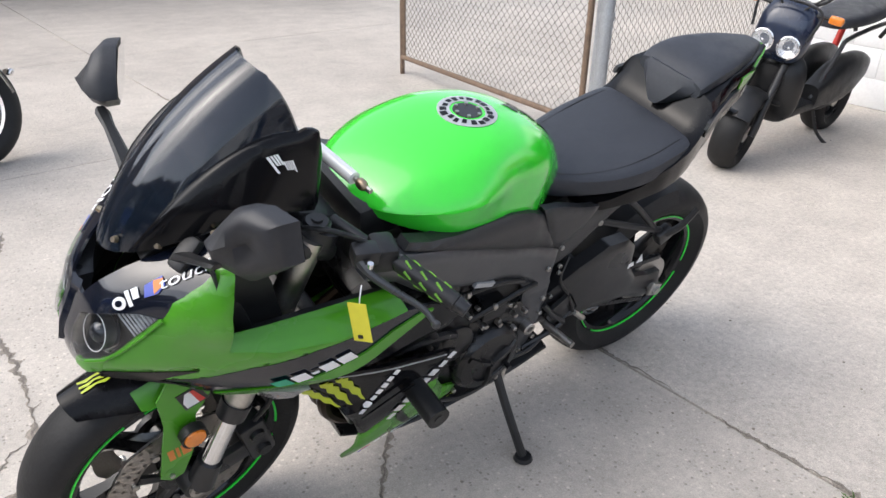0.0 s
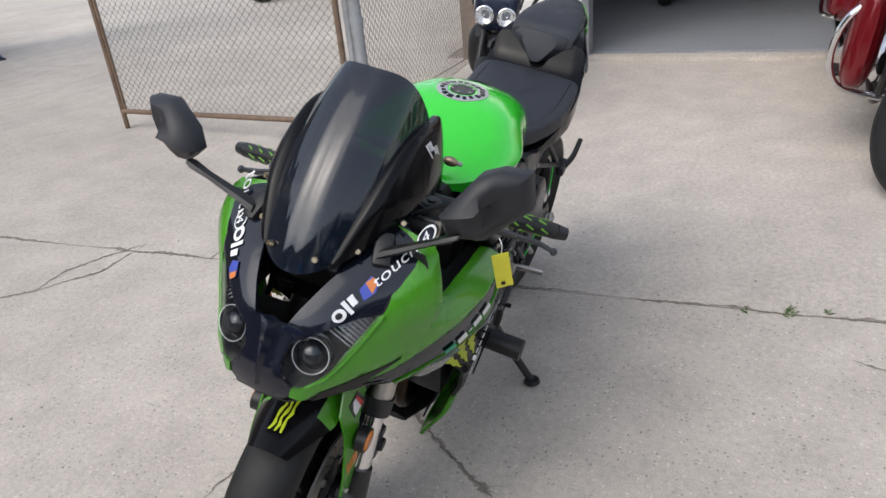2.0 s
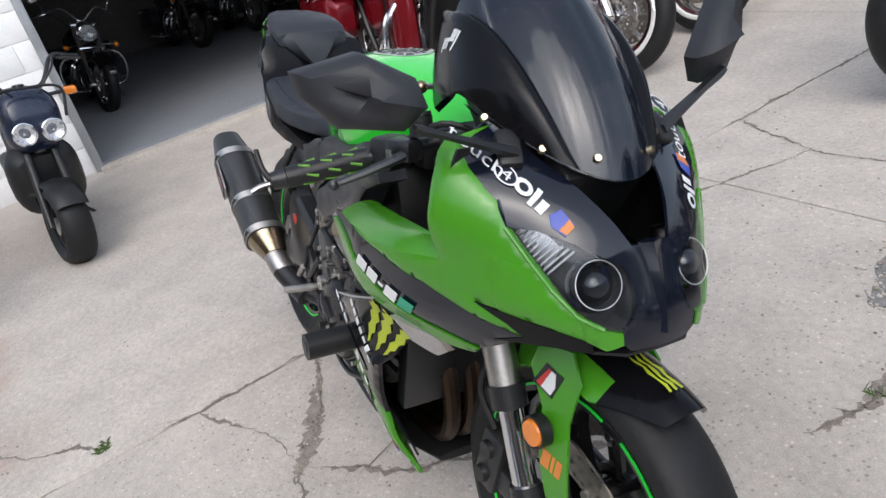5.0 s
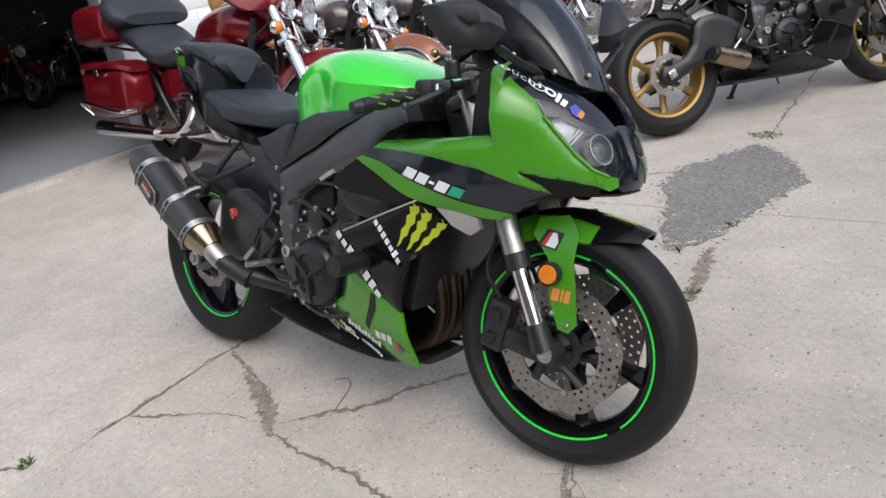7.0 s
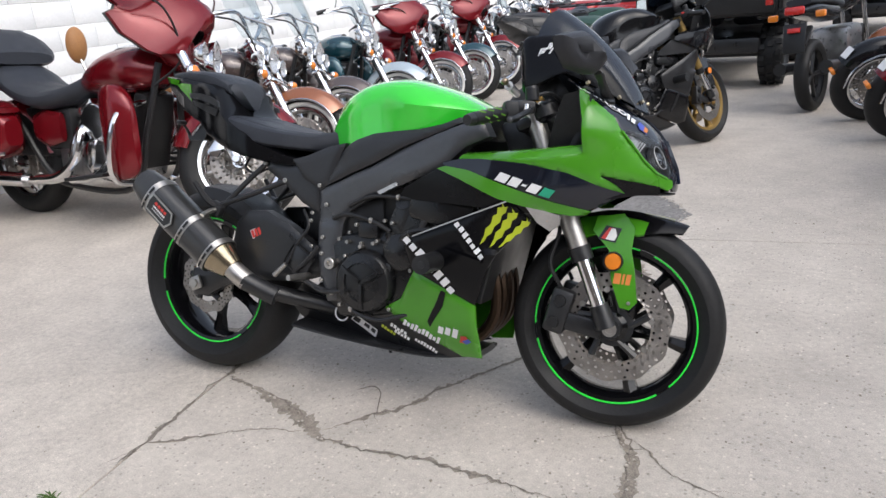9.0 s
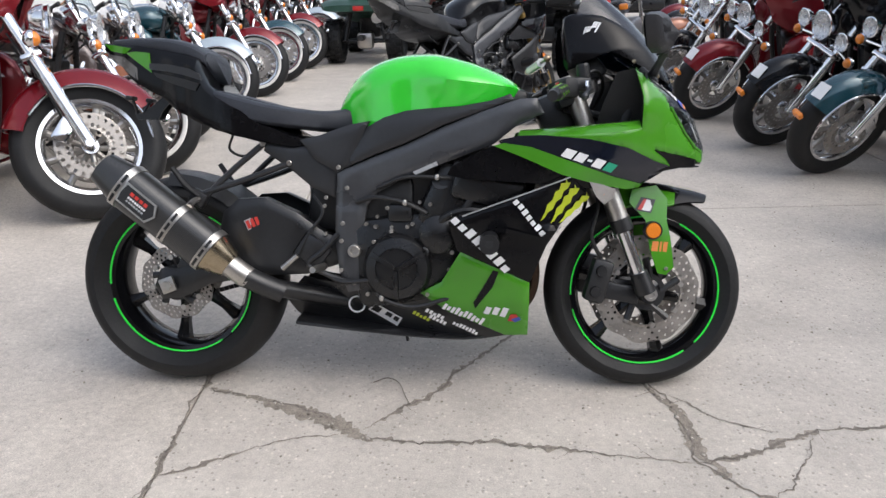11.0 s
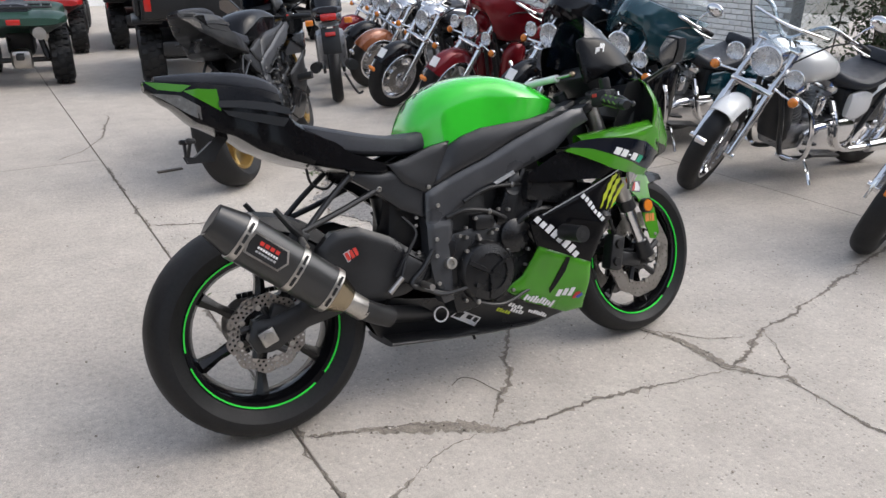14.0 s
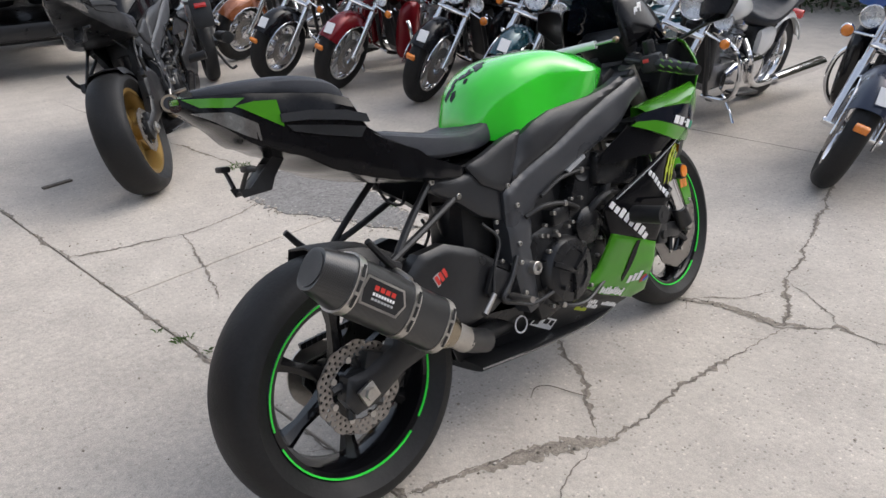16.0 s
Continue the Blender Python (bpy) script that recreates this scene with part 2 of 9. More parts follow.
M["mirror"] = mat("mirror_glass", (0.8, 0.8, 0.8), 0.03, 1.0, var=0.01)
M["siding"] = mat("pale_siding", (0.88, 0.88, 0.86), 0.7, var=0.1, scale=4, random_tint=0.04)
M["navy"] = mat("navy_plastic", (0.012, 0.02, 0.045), 0.3, var=0.2, scale=8, coat=0.4)


def carbon_mat():
    m, nt, b = nodes_of("carbon_fibre")
    L, N = nt.links, nt.nodes
    tc = N.new("ShaderNodeTexCoord")
    ch = N.new("ShaderNodeTexChecker"); ch.inputs["Scale"].default_value = 330
    ch.inputs["Color1"].default_value = (0.034, 0.034, 0.034, 1); ch.inputs["Color2"].default_value = (0.017, 0.017, 0.017, 1)
    L.new(tc.outputs["Object"], ch.inputs["Vector"]); L.new(ch.outputs["Color"], b.inputs["Base Color"])
    b.inputs["Roughness"].default_value = 0.36; b.inputs["Coat Weight"].default_value = 0.35
    return m


M["carbon"] = carbon_mat()


# ---- mesh tools ----
def part(name, bm, material, parent=None, label="", sharp=35, xf=None):
    """Links a bmesh as one mesh object, under a thing or a part."""
    if xf is not None:
        bm.transform(xf)
    bmesh.ops.recalc_face_normals(bm, faces=bm.faces[:])
    me = bpy.data.meshes.new(name)
    bm.to_mesh(me); bm.free()
    me.materials.append(material)
    me.shade_smooth()
    me.set_sharp_from_angle(angle=radians(sharp))
    ob = new(name, me)
    ob.parent = parent
    if label:
        ob["label"] = label
    return ob


def thing(name, label, category, m=None, group="", kind=""):
    ob = new(name)
    ob.empty_display_size = 0.1
    tagged(ob, label, category, group, kind)
    if m is not None:
        ob.matrix_basis = m
    return ob


def box(bm, c, s, rot=(0, 0, 0), bev=0.0, taper=1.0):
    r = bmesh.ops.create_cube(bm, size=1)
    vs = r["verts"]
    for v in vs:
        k = taper if v.co.z > 0 else 1
        v.co = Vector((v.co.x * s[0] * k, v.co.y * s[1] * k, v.co.z * s[2]))
    if bev:
        es = list({e for v in vs for e in v.link_edges})
        vs = bmesh.ops.bevel(bm, geom=es, offset=bev, segments=2, affect="EDGES", profile=0.5)["verts"] + [v for v in vs if v.is_valid]
        vs = list(set(vs))
    m = pose(*c, *rot)
    bmesh.ops.transform(bm, matrix=m, verts=vs)
    return bm


def cyl(bm, p0, p1, r0, r1=None, seg=16, caps=True):
    p0, p1 = Vector(p0), Vector(p1)
    r1 = r0 if r1 is None else r1
    d = p1 - p0
    q = d.to_track_quat("Z", "Y")
    rings = []
    for p, r in ((p0, r0), (p1, r1)):
        rings.append([bm.verts.new(p + q @ Vector((r * math.cos(a), r * math.sin(a), 0))) for a in (2 * math.pi * i / seg for i in range(seg))])
    for i in range(seg):
        j = (i + 1) % seg
        bm.faces.new((rings[0][i], rings[0][j], rings[1][j], rings[1][i]))
    if caps:
        bm.faces.new(rings[0][::-1]); bm.faces.new(rings[1])
    return bm


def smooth_pts(pts, n=6):
    """Points along a Catmull-Rom curve."""
    P = [Vector(p) for p in pts]
    P = [2 * P[0] - P[1]] + P + [2 * P[-1] - P[-2]]
    out = []
    for i in range(1, len(P) - 2):
        a, b, c, d = P[i - 1:i + 3]
        for k in range(n):
            t = k / n
            out.append(0.5 * (2 * b + (c - a) * t + (2 * a - 5 * b + 4 * c - d) * t * t + (3 * b - a - 3 * c + d) * t ** 3))
    return out + [P[-2]]


def tube(bm, pts, r, seg=10, n=6, smooth=True, r_end=None):
    P = smooth_pts(pts, n) if smooth and len(pts) > 2 else [Vector(p) for p in pts]
    rings, up = [], None
    for i, p in enumerate(P):
        d = (P[min(i + 1, len(P) - 1)] - P[max(i - 1, 0)]).normalized()
        if up is None:
            up = d.orthogonal().normalized()
        up = (up - d * up.dot(d)).normalized()
        side = d.cross(up)
        rr = r if r_end is None else r + (r_end - r) * i / (len(P) - 1)
        rings.append([bm.verts.new(p + rr * (math.cos(a) * up + math.sin(a) * side)) for a in (2 * math.pi * k / seg for k in range(seg))])
    skin(bm, rings, True)
    return bm


def skin(bm, rings, caps=False, closed=True):
    for a, b in zip(rings, rings[1:]):
        n = len(a)
        for i in range(n if closed else n - 1):
            j = (i + 1) % n
            try:
                bm.faces.new((a[i], a[j], b[j], b[i]))
            except ValueError:
                pass
    if caps:
        bm.faces.new(rings[0][::-1]); bm.faces.new(rings[-1])


def lathe(bm, prof, c=(0, 0, 0), seg=48, a0=0.0, a1=2 * math.pi):
    """Turns (radius, y) points round the y axis through c."""
    full = a1 - a0 > 6.28
    n = seg if full else seg + 1
    rings = []
    for i in range(n):
        a = a0 + (a1 - a0) * i / seg
        rings.append([bm.verts.new((c[0] + r * math.cos(a), c[1] + y, c[2] + r * math.sin(a))) for r, y in prof])
    if full:
        rings.append(rings[0])
    skin(bm, rings, closed=prof[0] == prof[-1] and False)
    return bm


def loft(bm, sections, caps=True):
    rings = [[bm.verts.new(p) for p in s] for s in sections]
    skin(bm, rings, caps)
    return bm


def section(x, zt, zb, w, sq=2.6, n=24, y0=0.0, tw=1.0):
    """A rounded upright cross-section at x; tw narrows its top."""
    out = []
    zc, h = (zt + zb) / 2, (zt - zb) / 2
    for i in range(n):
        a = 2 * math.pi * i / n
        cs, sn = math.cos(a), math.sin(a)
        yy = math.copysign(abs(cs) ** (2 / sq), cs) * w
        zz = math.copysign(abs(sn) ** (2 / sq), sn) * h
        k = 1 + (tw - 1) * (zz / h + 1) / 2
        out.append((x, y0 + yy * k, zc + zz))
    return out


def lerp_table(tab, x):
    """Piecewise values from rows (x, v1, v2, ...)."""
    if x <= tab[0][0]:
        return tab[0][1:]
    for a, b in zip(tab, tab[1:]):
        if x <= b[0]:
            t = (x - a[0]) / (b[0] - a[0])
            t = t * t * (3 - 2 * t) * 0.5 + t * 0.5
            return tuple(p + (q - p) * t for p, q in zip(a[1:], b[1:]))
    return tab[-1][1:]


def smooth_table(tab, x):
    """Like lerp_table, but with tangents that run on through the stations."""
    n = len(tab)
    if x <= tab[0][0]:
        return tab[0][1:]
    for i in range(n - 1):
        a, b = tab[i], tab[i + 1]
        if x <= b[0]:
            h = b[0] - a[0]
            t = (x - a[0]) / h
            p, q = tab[max(0, i - 1)], tab[min(n - 1, i + 2)]
            out = []
            for k in range(1, len(a)):
                m0 = (b[k] - p[k]) / (b[0] - p[0]) * h
                m1 = (q[k] - a[k]) / (q[0] - a[0]) * h
                out.append((2 * t ** 3 - 3 * t * t + 1) * a[k] + (t ** 3 - 2 * t * t + t) * m0 + (3 * t * t - 2 * t ** 3) * b[k] + (t ** 3 - t * t) * m1)
            return tuple(out)
    return tab[-1][1:]


def loft_x(bm, tab, step=0.02, sq=2.6, n=24, tw=1.0, sm=True):
    """Lofts sections along x from rows (x, top, bottom, halfwidth)."""
    x0, x1 = tab[0][0], tab[-1][0]
    k = max(2, int((x1 - x0) / step))
    return loft(bm, [section(x, *smooth_table(tab, x), sq=sq, n=n, tw=tw) for x in (x0 + (x1 - x0) * i / k for i in range(k + 1))])


def edge_gap(p, outline):
    """Distance from p to the nearest edge of an outline."""
    best = 9.0
    for (ax_, ay_), (bx_, by_) in zip(outline, outline[1:] + outline[:1]):
        dx_, dy_ = bx_ - ax_, by_ - ay_
        t_ = max(0.0, min(1.0, ((p[0] - ax_) * dx_ + (p[1] - ay_) * dy_) / max(1e-12, dx_ * dx_ + dy_ * dy_)))
        best = min(best, math.hypot(p[0] - ax_ - t_ * dx_, p[1] - ay_ - t_ * dy_))
    return best


def panel(bm, outline, f, th=0.006, cell=0.03, axis="y", side=1, lift=0.0, soft=0.0, band=0.03):
    """A curved sheet over a flat outline: axis y takes (x, z) and a half-width f(x, z); axis x takes (y, z) and a depth f(y, z);
    axis z takes (x, y) and a height."""
    tmp = bmesh.new()
    vs = [tmp.verts.new((a, b, 0)) for a, b in outline]
    tmp.faces.new(vs)
    for k in (0, 1):
        lo, hi = min(p[k] for p in outline), max(p[k] for p in outline)
        c = math.floor(lo / cell) * cell + cell
        while c < hi:
            no = (1, 0, 0) if k == 0 else (0, 1, 0)
            bmesh.ops.bisect_plane(tmp, geom=tmp.verts[:] + tmp.edges[:] + tmp.faces[:], plane_co=(c if k == 0 else 0, c if k else 0, 0), plane_no=no, dist=1e-4)
            c += cell
    bmesh.ops.triangulate(tmp, faces=[x for x in tmp.faces if len(x.verts) > 4])
    outer, inner = {}, {}
    for v in tmp.verts:
        a, b = v.co.x, v.co.y
        d = f(a, b)
        if soft:
            d -= soft * (1 - min(1.0, edge_gap((a, b), outline) / band)) ** 2
        for store, off in ((outer, lift), (inner, lift - th)):
            if axis == "y":
                store[v] = bm.verts.new((a, side * (d + off), b))
            elif axis == "x":
                store[v] = bm.verts.new((d + off, side * a, b))
            else:
                store[v] = bm.verts.new((a, side * b, d + off))
    for fc in tmp.faces:
        bm.faces.new([outer[v] for v in fc.verts]); bm.faces.new([inner[v] for v in reversed(fc.verts)])
    for e in tmp.edges:
        if len(e.link_faces) == 1:
            a, b = e.verts
            bm.faces.new((outer[a], outer[b], inner[b], inner[a]))
    tmp.free()
    return bm


def plate(bm, outline, y0, y1):
    """A flat plate with an (x, z) outline between two y."""
    a = [bm.verts.new((x, y0, z)) for x, z in outline]
    b = [bm.verts.new((x, y1, z)) for x, z in outline]
    skin(bm, [a, b], True)
    return bm


def text_patch(bm, words, size, o, deg, place):
    """Lays words in the built-in font on a surface: place(u, v) gives the point."""
    cu = bpy.data.curves.new("lettering", "FONT")
    cu.body, cu.size, cu.resolution_u = words, size, 3
    ob = new("lettering_source", cu)
    bpy.context.view_layer.update()
    me = ob.evaluated_get(bpy.context.evaluated_depsgraph_get()).to_mesh()
    c, s = math.cos(radians(deg)), math.sin(radians(deg))
    vs = [bm.verts.new(place(o[0] + c * v.co.x - s * v.co.y, o[1] + s * v.co.x + c * v.co.y)) for v in me.vertices]
    for p in me.polygons:
        bm.faces.new([vs[i] for i in p.vertices])
    bpy.data.objects.remove(ob)
    bpy.data.curves.remove(cu)
    return bm


def bars(n, x0, x1, z0, z1, slant=0.0, gap=0.25, d=(1, 0), widths=None):
    """Outlines of n upright bars in a strip, standing for writing that is not spelt out."""
    out = []
    w = (x1 - x0) / n
    rnd = random.Random(n * 7 + int(x0 * 1000))
    for i in range(n):
        a = x0 + i * w; b = a + w * (1 - gap)
        lo = z0 + (z1 - z0) * rnd.choice((0, 0, 0, 0.12)); hi = z1 - (z1 - z0) * rnd.choice((0, 0, 0.15, 0.3))
        out.append([(a, lo), (b, lo), (b + slant * (hi - lo), hi), (a + slant * (hi - lo), hi)])
    return out


def turned(outl, o, deg):
    """Rotates an outline in its plane and moves it to o."""
    c, s = math.cos(radians(deg)), math.sin(radians(deg))
    return [(o[0] + c * x - s * y, o[1] + s * x + c * y) for x, y in outl]


def ball(bm, c, r, sc=(1, 1, 1), seg=16):
    res = bmesh.ops.create_uvsphere(bm, u_segments=seg, v_segments=seg // 2, radius=1)
    bmesh.ops.transform(bm, matrix=Matrix.Translation(c) @ Matrix.Diagonal((r * sc[0], r * sc[1], r * sc[2], 1)), verts=res["verts"])
    return bm

# ---- light ----
world = bpy.data.worlds.new("overcast_sky")
scene.world = world
world.use_nodes = True
wn, wl = world.node_tree.nodes, world.node_tree.links
sky = wn.new("ShaderNodeTexSky"); sky.sky_type = "NISHITA"; sky.sun_disc = False
sky.sun_elevation, sky.sun_rotation = radians(49), radians(109)
sky.dust_density, sky.ozone_density = 2.5, 1.0
hsv = wn.new("ShaderNodeHueSaturation"); hsv.inputs["Saturation"].default_value = 0.55
wl.new(sky.outputs[0], hsv.inputs["Color"]); wl.new(hsv.outputs[0], wn["Background"].inputs["Color"])
wn["Background"].inputs["Strength"].default_value = SKY
sun = new("sun", bpy.data.lights.new("sun", "SUN"))
sun.data.energy, sun.data.angle, sun.data.color = SUN, radians(60), (1.0, 0.97, 0.92)
sun.matrix_basis = look((1.8, -0.62, 2.18), (0, 0, 0))

# ---- ground, slabs, cracks ----
gbm = bmesh.new()
bmesh.ops.create_grid(gbm, x_segments=8, y_segments=8, size=300)
ground = part("ground", gbm, M["joint"])
ground.location.z = -0.009
tagged(ground, "packed dirt under the concrete slabs, out to the horizon", "ground", kind="structure")

pavement = thing("pavement", "worn pale grey concrete yard slabs with cracks and stains", "pavement", kind="structure")
TURN = radians(7.7)


def yard(u, v):
    """Yard axes: v runs along the long joint beside the wheels, u across it."""
    return (0.085 + u * math.cos(TURN) - v * math.sin(TURN), u * math.sin(TURN) + v * math.cos(TURN))


def slab(u0, u1, v0, v1):
    bm = bmesh.new()
    g = 0.0035
    box(bm, ((u0 + u1) / 2, (v0 + v1) / 2, -0.05), (u1 - u0 - 2 * g, v1 - v0 - 2 * g, 0.1), bev=0.004)
    ob = part("slab", bm, M["aggregate"] if u0 >= 0 else M["concrete"], pavement, sharp=12)
    ob.matrix_basis = pose(0.085, 0, 0, 0, 0, 7.7)
    return ob


for u0, u1, vs in ((-3.9, 0, (-26, -20, -14, -9, -5.2, -1.32, 3.5, 7.5, 12, 20, 30)), (0, 3.4, (-26, -20, -14, -8, -5.2, -2.7, 1.475, 6, 11, 20, 30)),
                   (3.4, 9, (-26, -17, -9, -3, 2.4, 7, 12, 20, 30)), (-9, -3.9, (-26, -20, -14, -9, -5, -1.6)), (-16, -9, (-26, -18, -12, -6, -1.6)),
                   (9, 18, (-26, -14, -6, 2, 10, 20, 30))):
    for v0, v1 in zip(vs, vs[1:]):
        slab(u0, u1, v0, v1)


def wander(pts, step, amp, rnd):
    """Points along a broken line with two scales of wander."""
    P = []
    drift = 0.0
    for (x0, y0), (x1, y1) in zip(pts, pts[1:]):
        ln = math.hypot(x1 - x0, y1 - y0)
        n = max(2, int(ln / step))
        nx, ny = -(y1 - y0) / ln, (x1 - x0) / ln
        for i in range(n):
            t = i / n
            drift = max(-1, min(1, drift + rnd.uniform(-0.5, 0.5))) * (0.2 if i == 0 else 1)
            k = amp * (drift + rnd.uniform(-0.25, 0.25))
            P.append((x0 + (x1 - x0) * t + nx * k, y0 + (y1 - y0) * t + ny * k))
    return P + [pts[-1]]


def ribbon(bm, P, widths, z, rnd, rag=0.3):
    L, R = [], []
    for i, (x, y) in enumerate(P):
        a, b = P[max(0, i - 1)], P[min(len(P) - 1, i + 1)]
        d = Vector((b[0] - a[0], b[1] - a[1])).normalized()
        k0, k1 = (widths[i] * (0.5 + rnd.uniform(-rag, rag)) for _ in range(2))
        L.append(bm.verts.new((x - d.y * k0, y + d.x * k0, z)))
        R.append(bm.verts.new((x + d.y * k1, y - d.x * k1, z)))
    for i in range(len(P) - 1):
        bm.faces.new((L[i], L[i + 1], R[i + 1], R[i]))


def crack(pts, w=0.012, seed=1, worn=True):
    """A thin ragged crack with broken, paler edges and a few short branches."""
    rnd = random.Random(seed)
    P = wander(pts, 0.012, 0.011, rnd)
    n = len(P)
    ww, widths = 0.5, []
    for i in range(n):
        ww = max(0.12, min(1.0, ww + rnd.uniform(-0.28, 0.28)))
        widths.append(w * ww * min(1, (i + 1) / 6, (n - i) / 6))
    bm = bmesh.new()
    ribbon(bm, P, widths, 0.0021, rnd)
    for _ in range(max(1, n // 22)):
        i = rnd.randrange(2, n - 2)
        a = rnd.uniform(0, 6.28)
        ln = rnd.uniform(0.03, 0.09)
        Q = wander([P[i], (P[i][0] + ln * math.cos(a), P[i][1] + ln * math.sin(a))], 0.01, 0.006, rnd)
        ribbon(bm, Q, [w * 0.3 * (1 - k / len(Q)) for k in range(len(Q))], 0.0021, rnd)
    ob = part("crack", bm, M["crack"], pavement)
    if worn:
        bm = bmesh.new()
        ribbon(bm, P, [max(v * 2.2, w * 0.5) * rnd.uniform(0.5, 1.5) * min(1, (i + 1) / 6, (n - i) / 6) for i, v in enumerate(widths)], 0.0012, rnd, 0.45)
        part("worn_edge", bm, M["spall"], pavement)
    return ob


def spall(pts, seed):
    """A broken-out shallow band: rows x, y, width."""
    rnd = random.Random(seed)
    bm = bmesh.new()
    P = wander([(x, y) for x, y, _ in pts], 0.01, 0.008, rnd)
    tab = [(i / (len(pts) - 1), p[2]) for i, p in enumerate(pts)]
    ribbon(bm, P, [lerp_table(tab, i / (len(P) - 1))[0] * rnd.uniform(0.7, 1.2) for i in range(len(P))], 0.0015, rnd, 0.2)
    part("spalled_band", bm, M["spall"], pavement)
    for _ in range(len(P) // 2):
        i = rnd.randrange(len(P))
        r = rnd.uniform(0.002, 0.006)
        o = part("rubble", ball(bmesh.new(), (0, 0, 0), r, (1, 0.8, 0.6)), M["concrete"] if rnd.random() < 0.7 else M["crack"], pavement)
        wd = lerp_table(tab, i / (len(P) - 1))[0] * 0.6
        o.location = (P[i][0] + rnd.uniform(-wd, wd), P[i][1] + rnd.uniform(-wd, wd), 0.002 + r * 0.3)


for i, (w, pts) in enumerate((
        (0.012, [(0.1, -0.06), (0.17, -0.09), (0.33, -0.125), (0.45, -0.16), (0.56, -0.2)]),
        (0.011, [(0.64, -0.23), (0.75, -0.1), (0.8, -0.07), (0.84, 0.0), (0.86, 0.08), (0.97, 0.26), (1.08, 0.46)]),
        (0.011, [(0.64, -0.27), (0.81, -0.28), (0.96, -0.25), (1.19, -0.25), (1.36, -0.27), (1.54, -0.29)]),
        (0.009, [(0.15, -0.48), (0.33, -0.37), (0.46, -0.29), (0.58, -0.26)]),
        (0.018, [(1.36, 0.2), (1.5, 0.03), (1.54, -0.28), (1.69, -0.41), (1.7, -0.73), (1.76, -1.25), (1.68, -1.85)]),
        (0.014, [(1.54, -0.28), (1.72, -0.2), (1.88, -0.1), (2.13, -0.05), (2.6, 0.1), (3.2, 0.3)]),
        (0.008, [(1.88, -0.1), (1.84, -0.2), (1.76, -0.34), (1.7, -0.4)]),
        (0.008, [(1.77, -0.13), (1.6, -0.06), (1.5, 0.03)]),
        (0.01, [(0.24, -1.73), (0.57, -1.89), (0.76, -1.84), (1.05, -2.19)]),
        (0.01, [(0.24, -1.73), (0.5, -1.7), (0.76, -1.84)]),
        (0.012, [(-0.38, -1.36), (-0.2, -1.2), (-0.02, -1.0), (0.03, -0.85), (0.12, -0.77)]),
        (0.012, [(0.9, 2.6), (0.81, 3.13), (0.64, 4.05), (0.5, 5.0)]),
        (0.02, [(1.22, 1.25), (1.27, 1.1), (1.32, 0.94), (1.3, 0.75)]),
        (0.012, [(-0.18, 1.99), (0.08, 1.92), (0.3, 1.88), (0.61, 1.95), (0.74, 2.05)]),
        (0.01, [(0.28, 1.9), (0.24, 1.5), (0.16, 1.2)]),
        (0.012, [(-0.65, 3.55), (-0.5, 3.75), (-0.35, 4.2), (-0.3, 5.0)]))):
    crack(pts, w * 0.62, i + 3)
# worn, dirt-filled stretches of the long joint
for k, (va, vb) in enumerate(((-3.9, -2.2), (-2.0, -0.9), (-0.6, 0.35), (0.5, 1.7), (1.9, 3.3))):
    crack([yard(0.0, va + (vb - va) * q / 6) for q in range(7)], 0.009, 60 + k)
spall([(0.12, -0.075, 0.006), (0.33, -0.13, 0.012), (0.48, -0.175, 0.03), (0.58, -0.215, 0.05), (0.64, -0.26, 0.055), (0.68, -0.275, 0.012)], 5)
spall([(1.44, 0.08, 0.01), (1.52, -0.05, 0.03), (1.55, -0.25, 0.04), (1.6, -0.33, 0.02)], 6)
spall([(1.22, 1.3, 0.04), (1.28, 1.1, 0.06), (1.32, 0.9, 0.03)], 7)
# fine debris scattered on the slabs
deb = bmesh.new()
drnd = random.Random(31)
for _ in range(420):
    x, y = drnd.uniform(-0.6, 2.6), drnd.uniform(-1.6, 2.2)
    r = drnd.uniform(0.0012, 0.0035)
    box(deb, (x, y, r * 0.5), (r * 2, r * 1.5, r), (0, 0, drnd.uniform(0, 180)))
o = part("grit", deb, M["spall"]); tagged(o, "loose grit and small stones lying on the concrete", "grit", kind="stuff")


def blob(name, pts, z, material, label, cat):
    """A thin irregular patch laid on the slabs."""
    bm = bmesh.new()
    rnd = random.Random(5)
    P = [p for p in smooth_pts([(x, y, 0) for x, y in pts + pts[:1]], 7)][:-1]
    vs = [bm.verts.new((p.x + rnd.uniform(-0.022, 0.022), p.y + rnd.uniform(-0.022, 0.022), z)) for p in P]
    lo = [bm.verts.new((v.co.x, v.co.y, -0.002)) for v in vs]
    bm.faces.new(vs); skin(bm, [lo, vs])
    ob = part(name, bm, material)
    return tagged(ob, label, cat, kind="structure")


blob("asphalt_patch", [(0.74, 1.82), (0.72, 2.05), (0.84, 2.3), (0.92, 2.45), (1.1, 2.3), (1.28, 2.05), (1.24, 1.75), (1.2, 1.45), (1.13, 1.22), (1.02, 1.3), (0.9, 1.55)],
     0.004, M["asphalt"], "rough grey asphalt patch filling a broken slab", "patch")
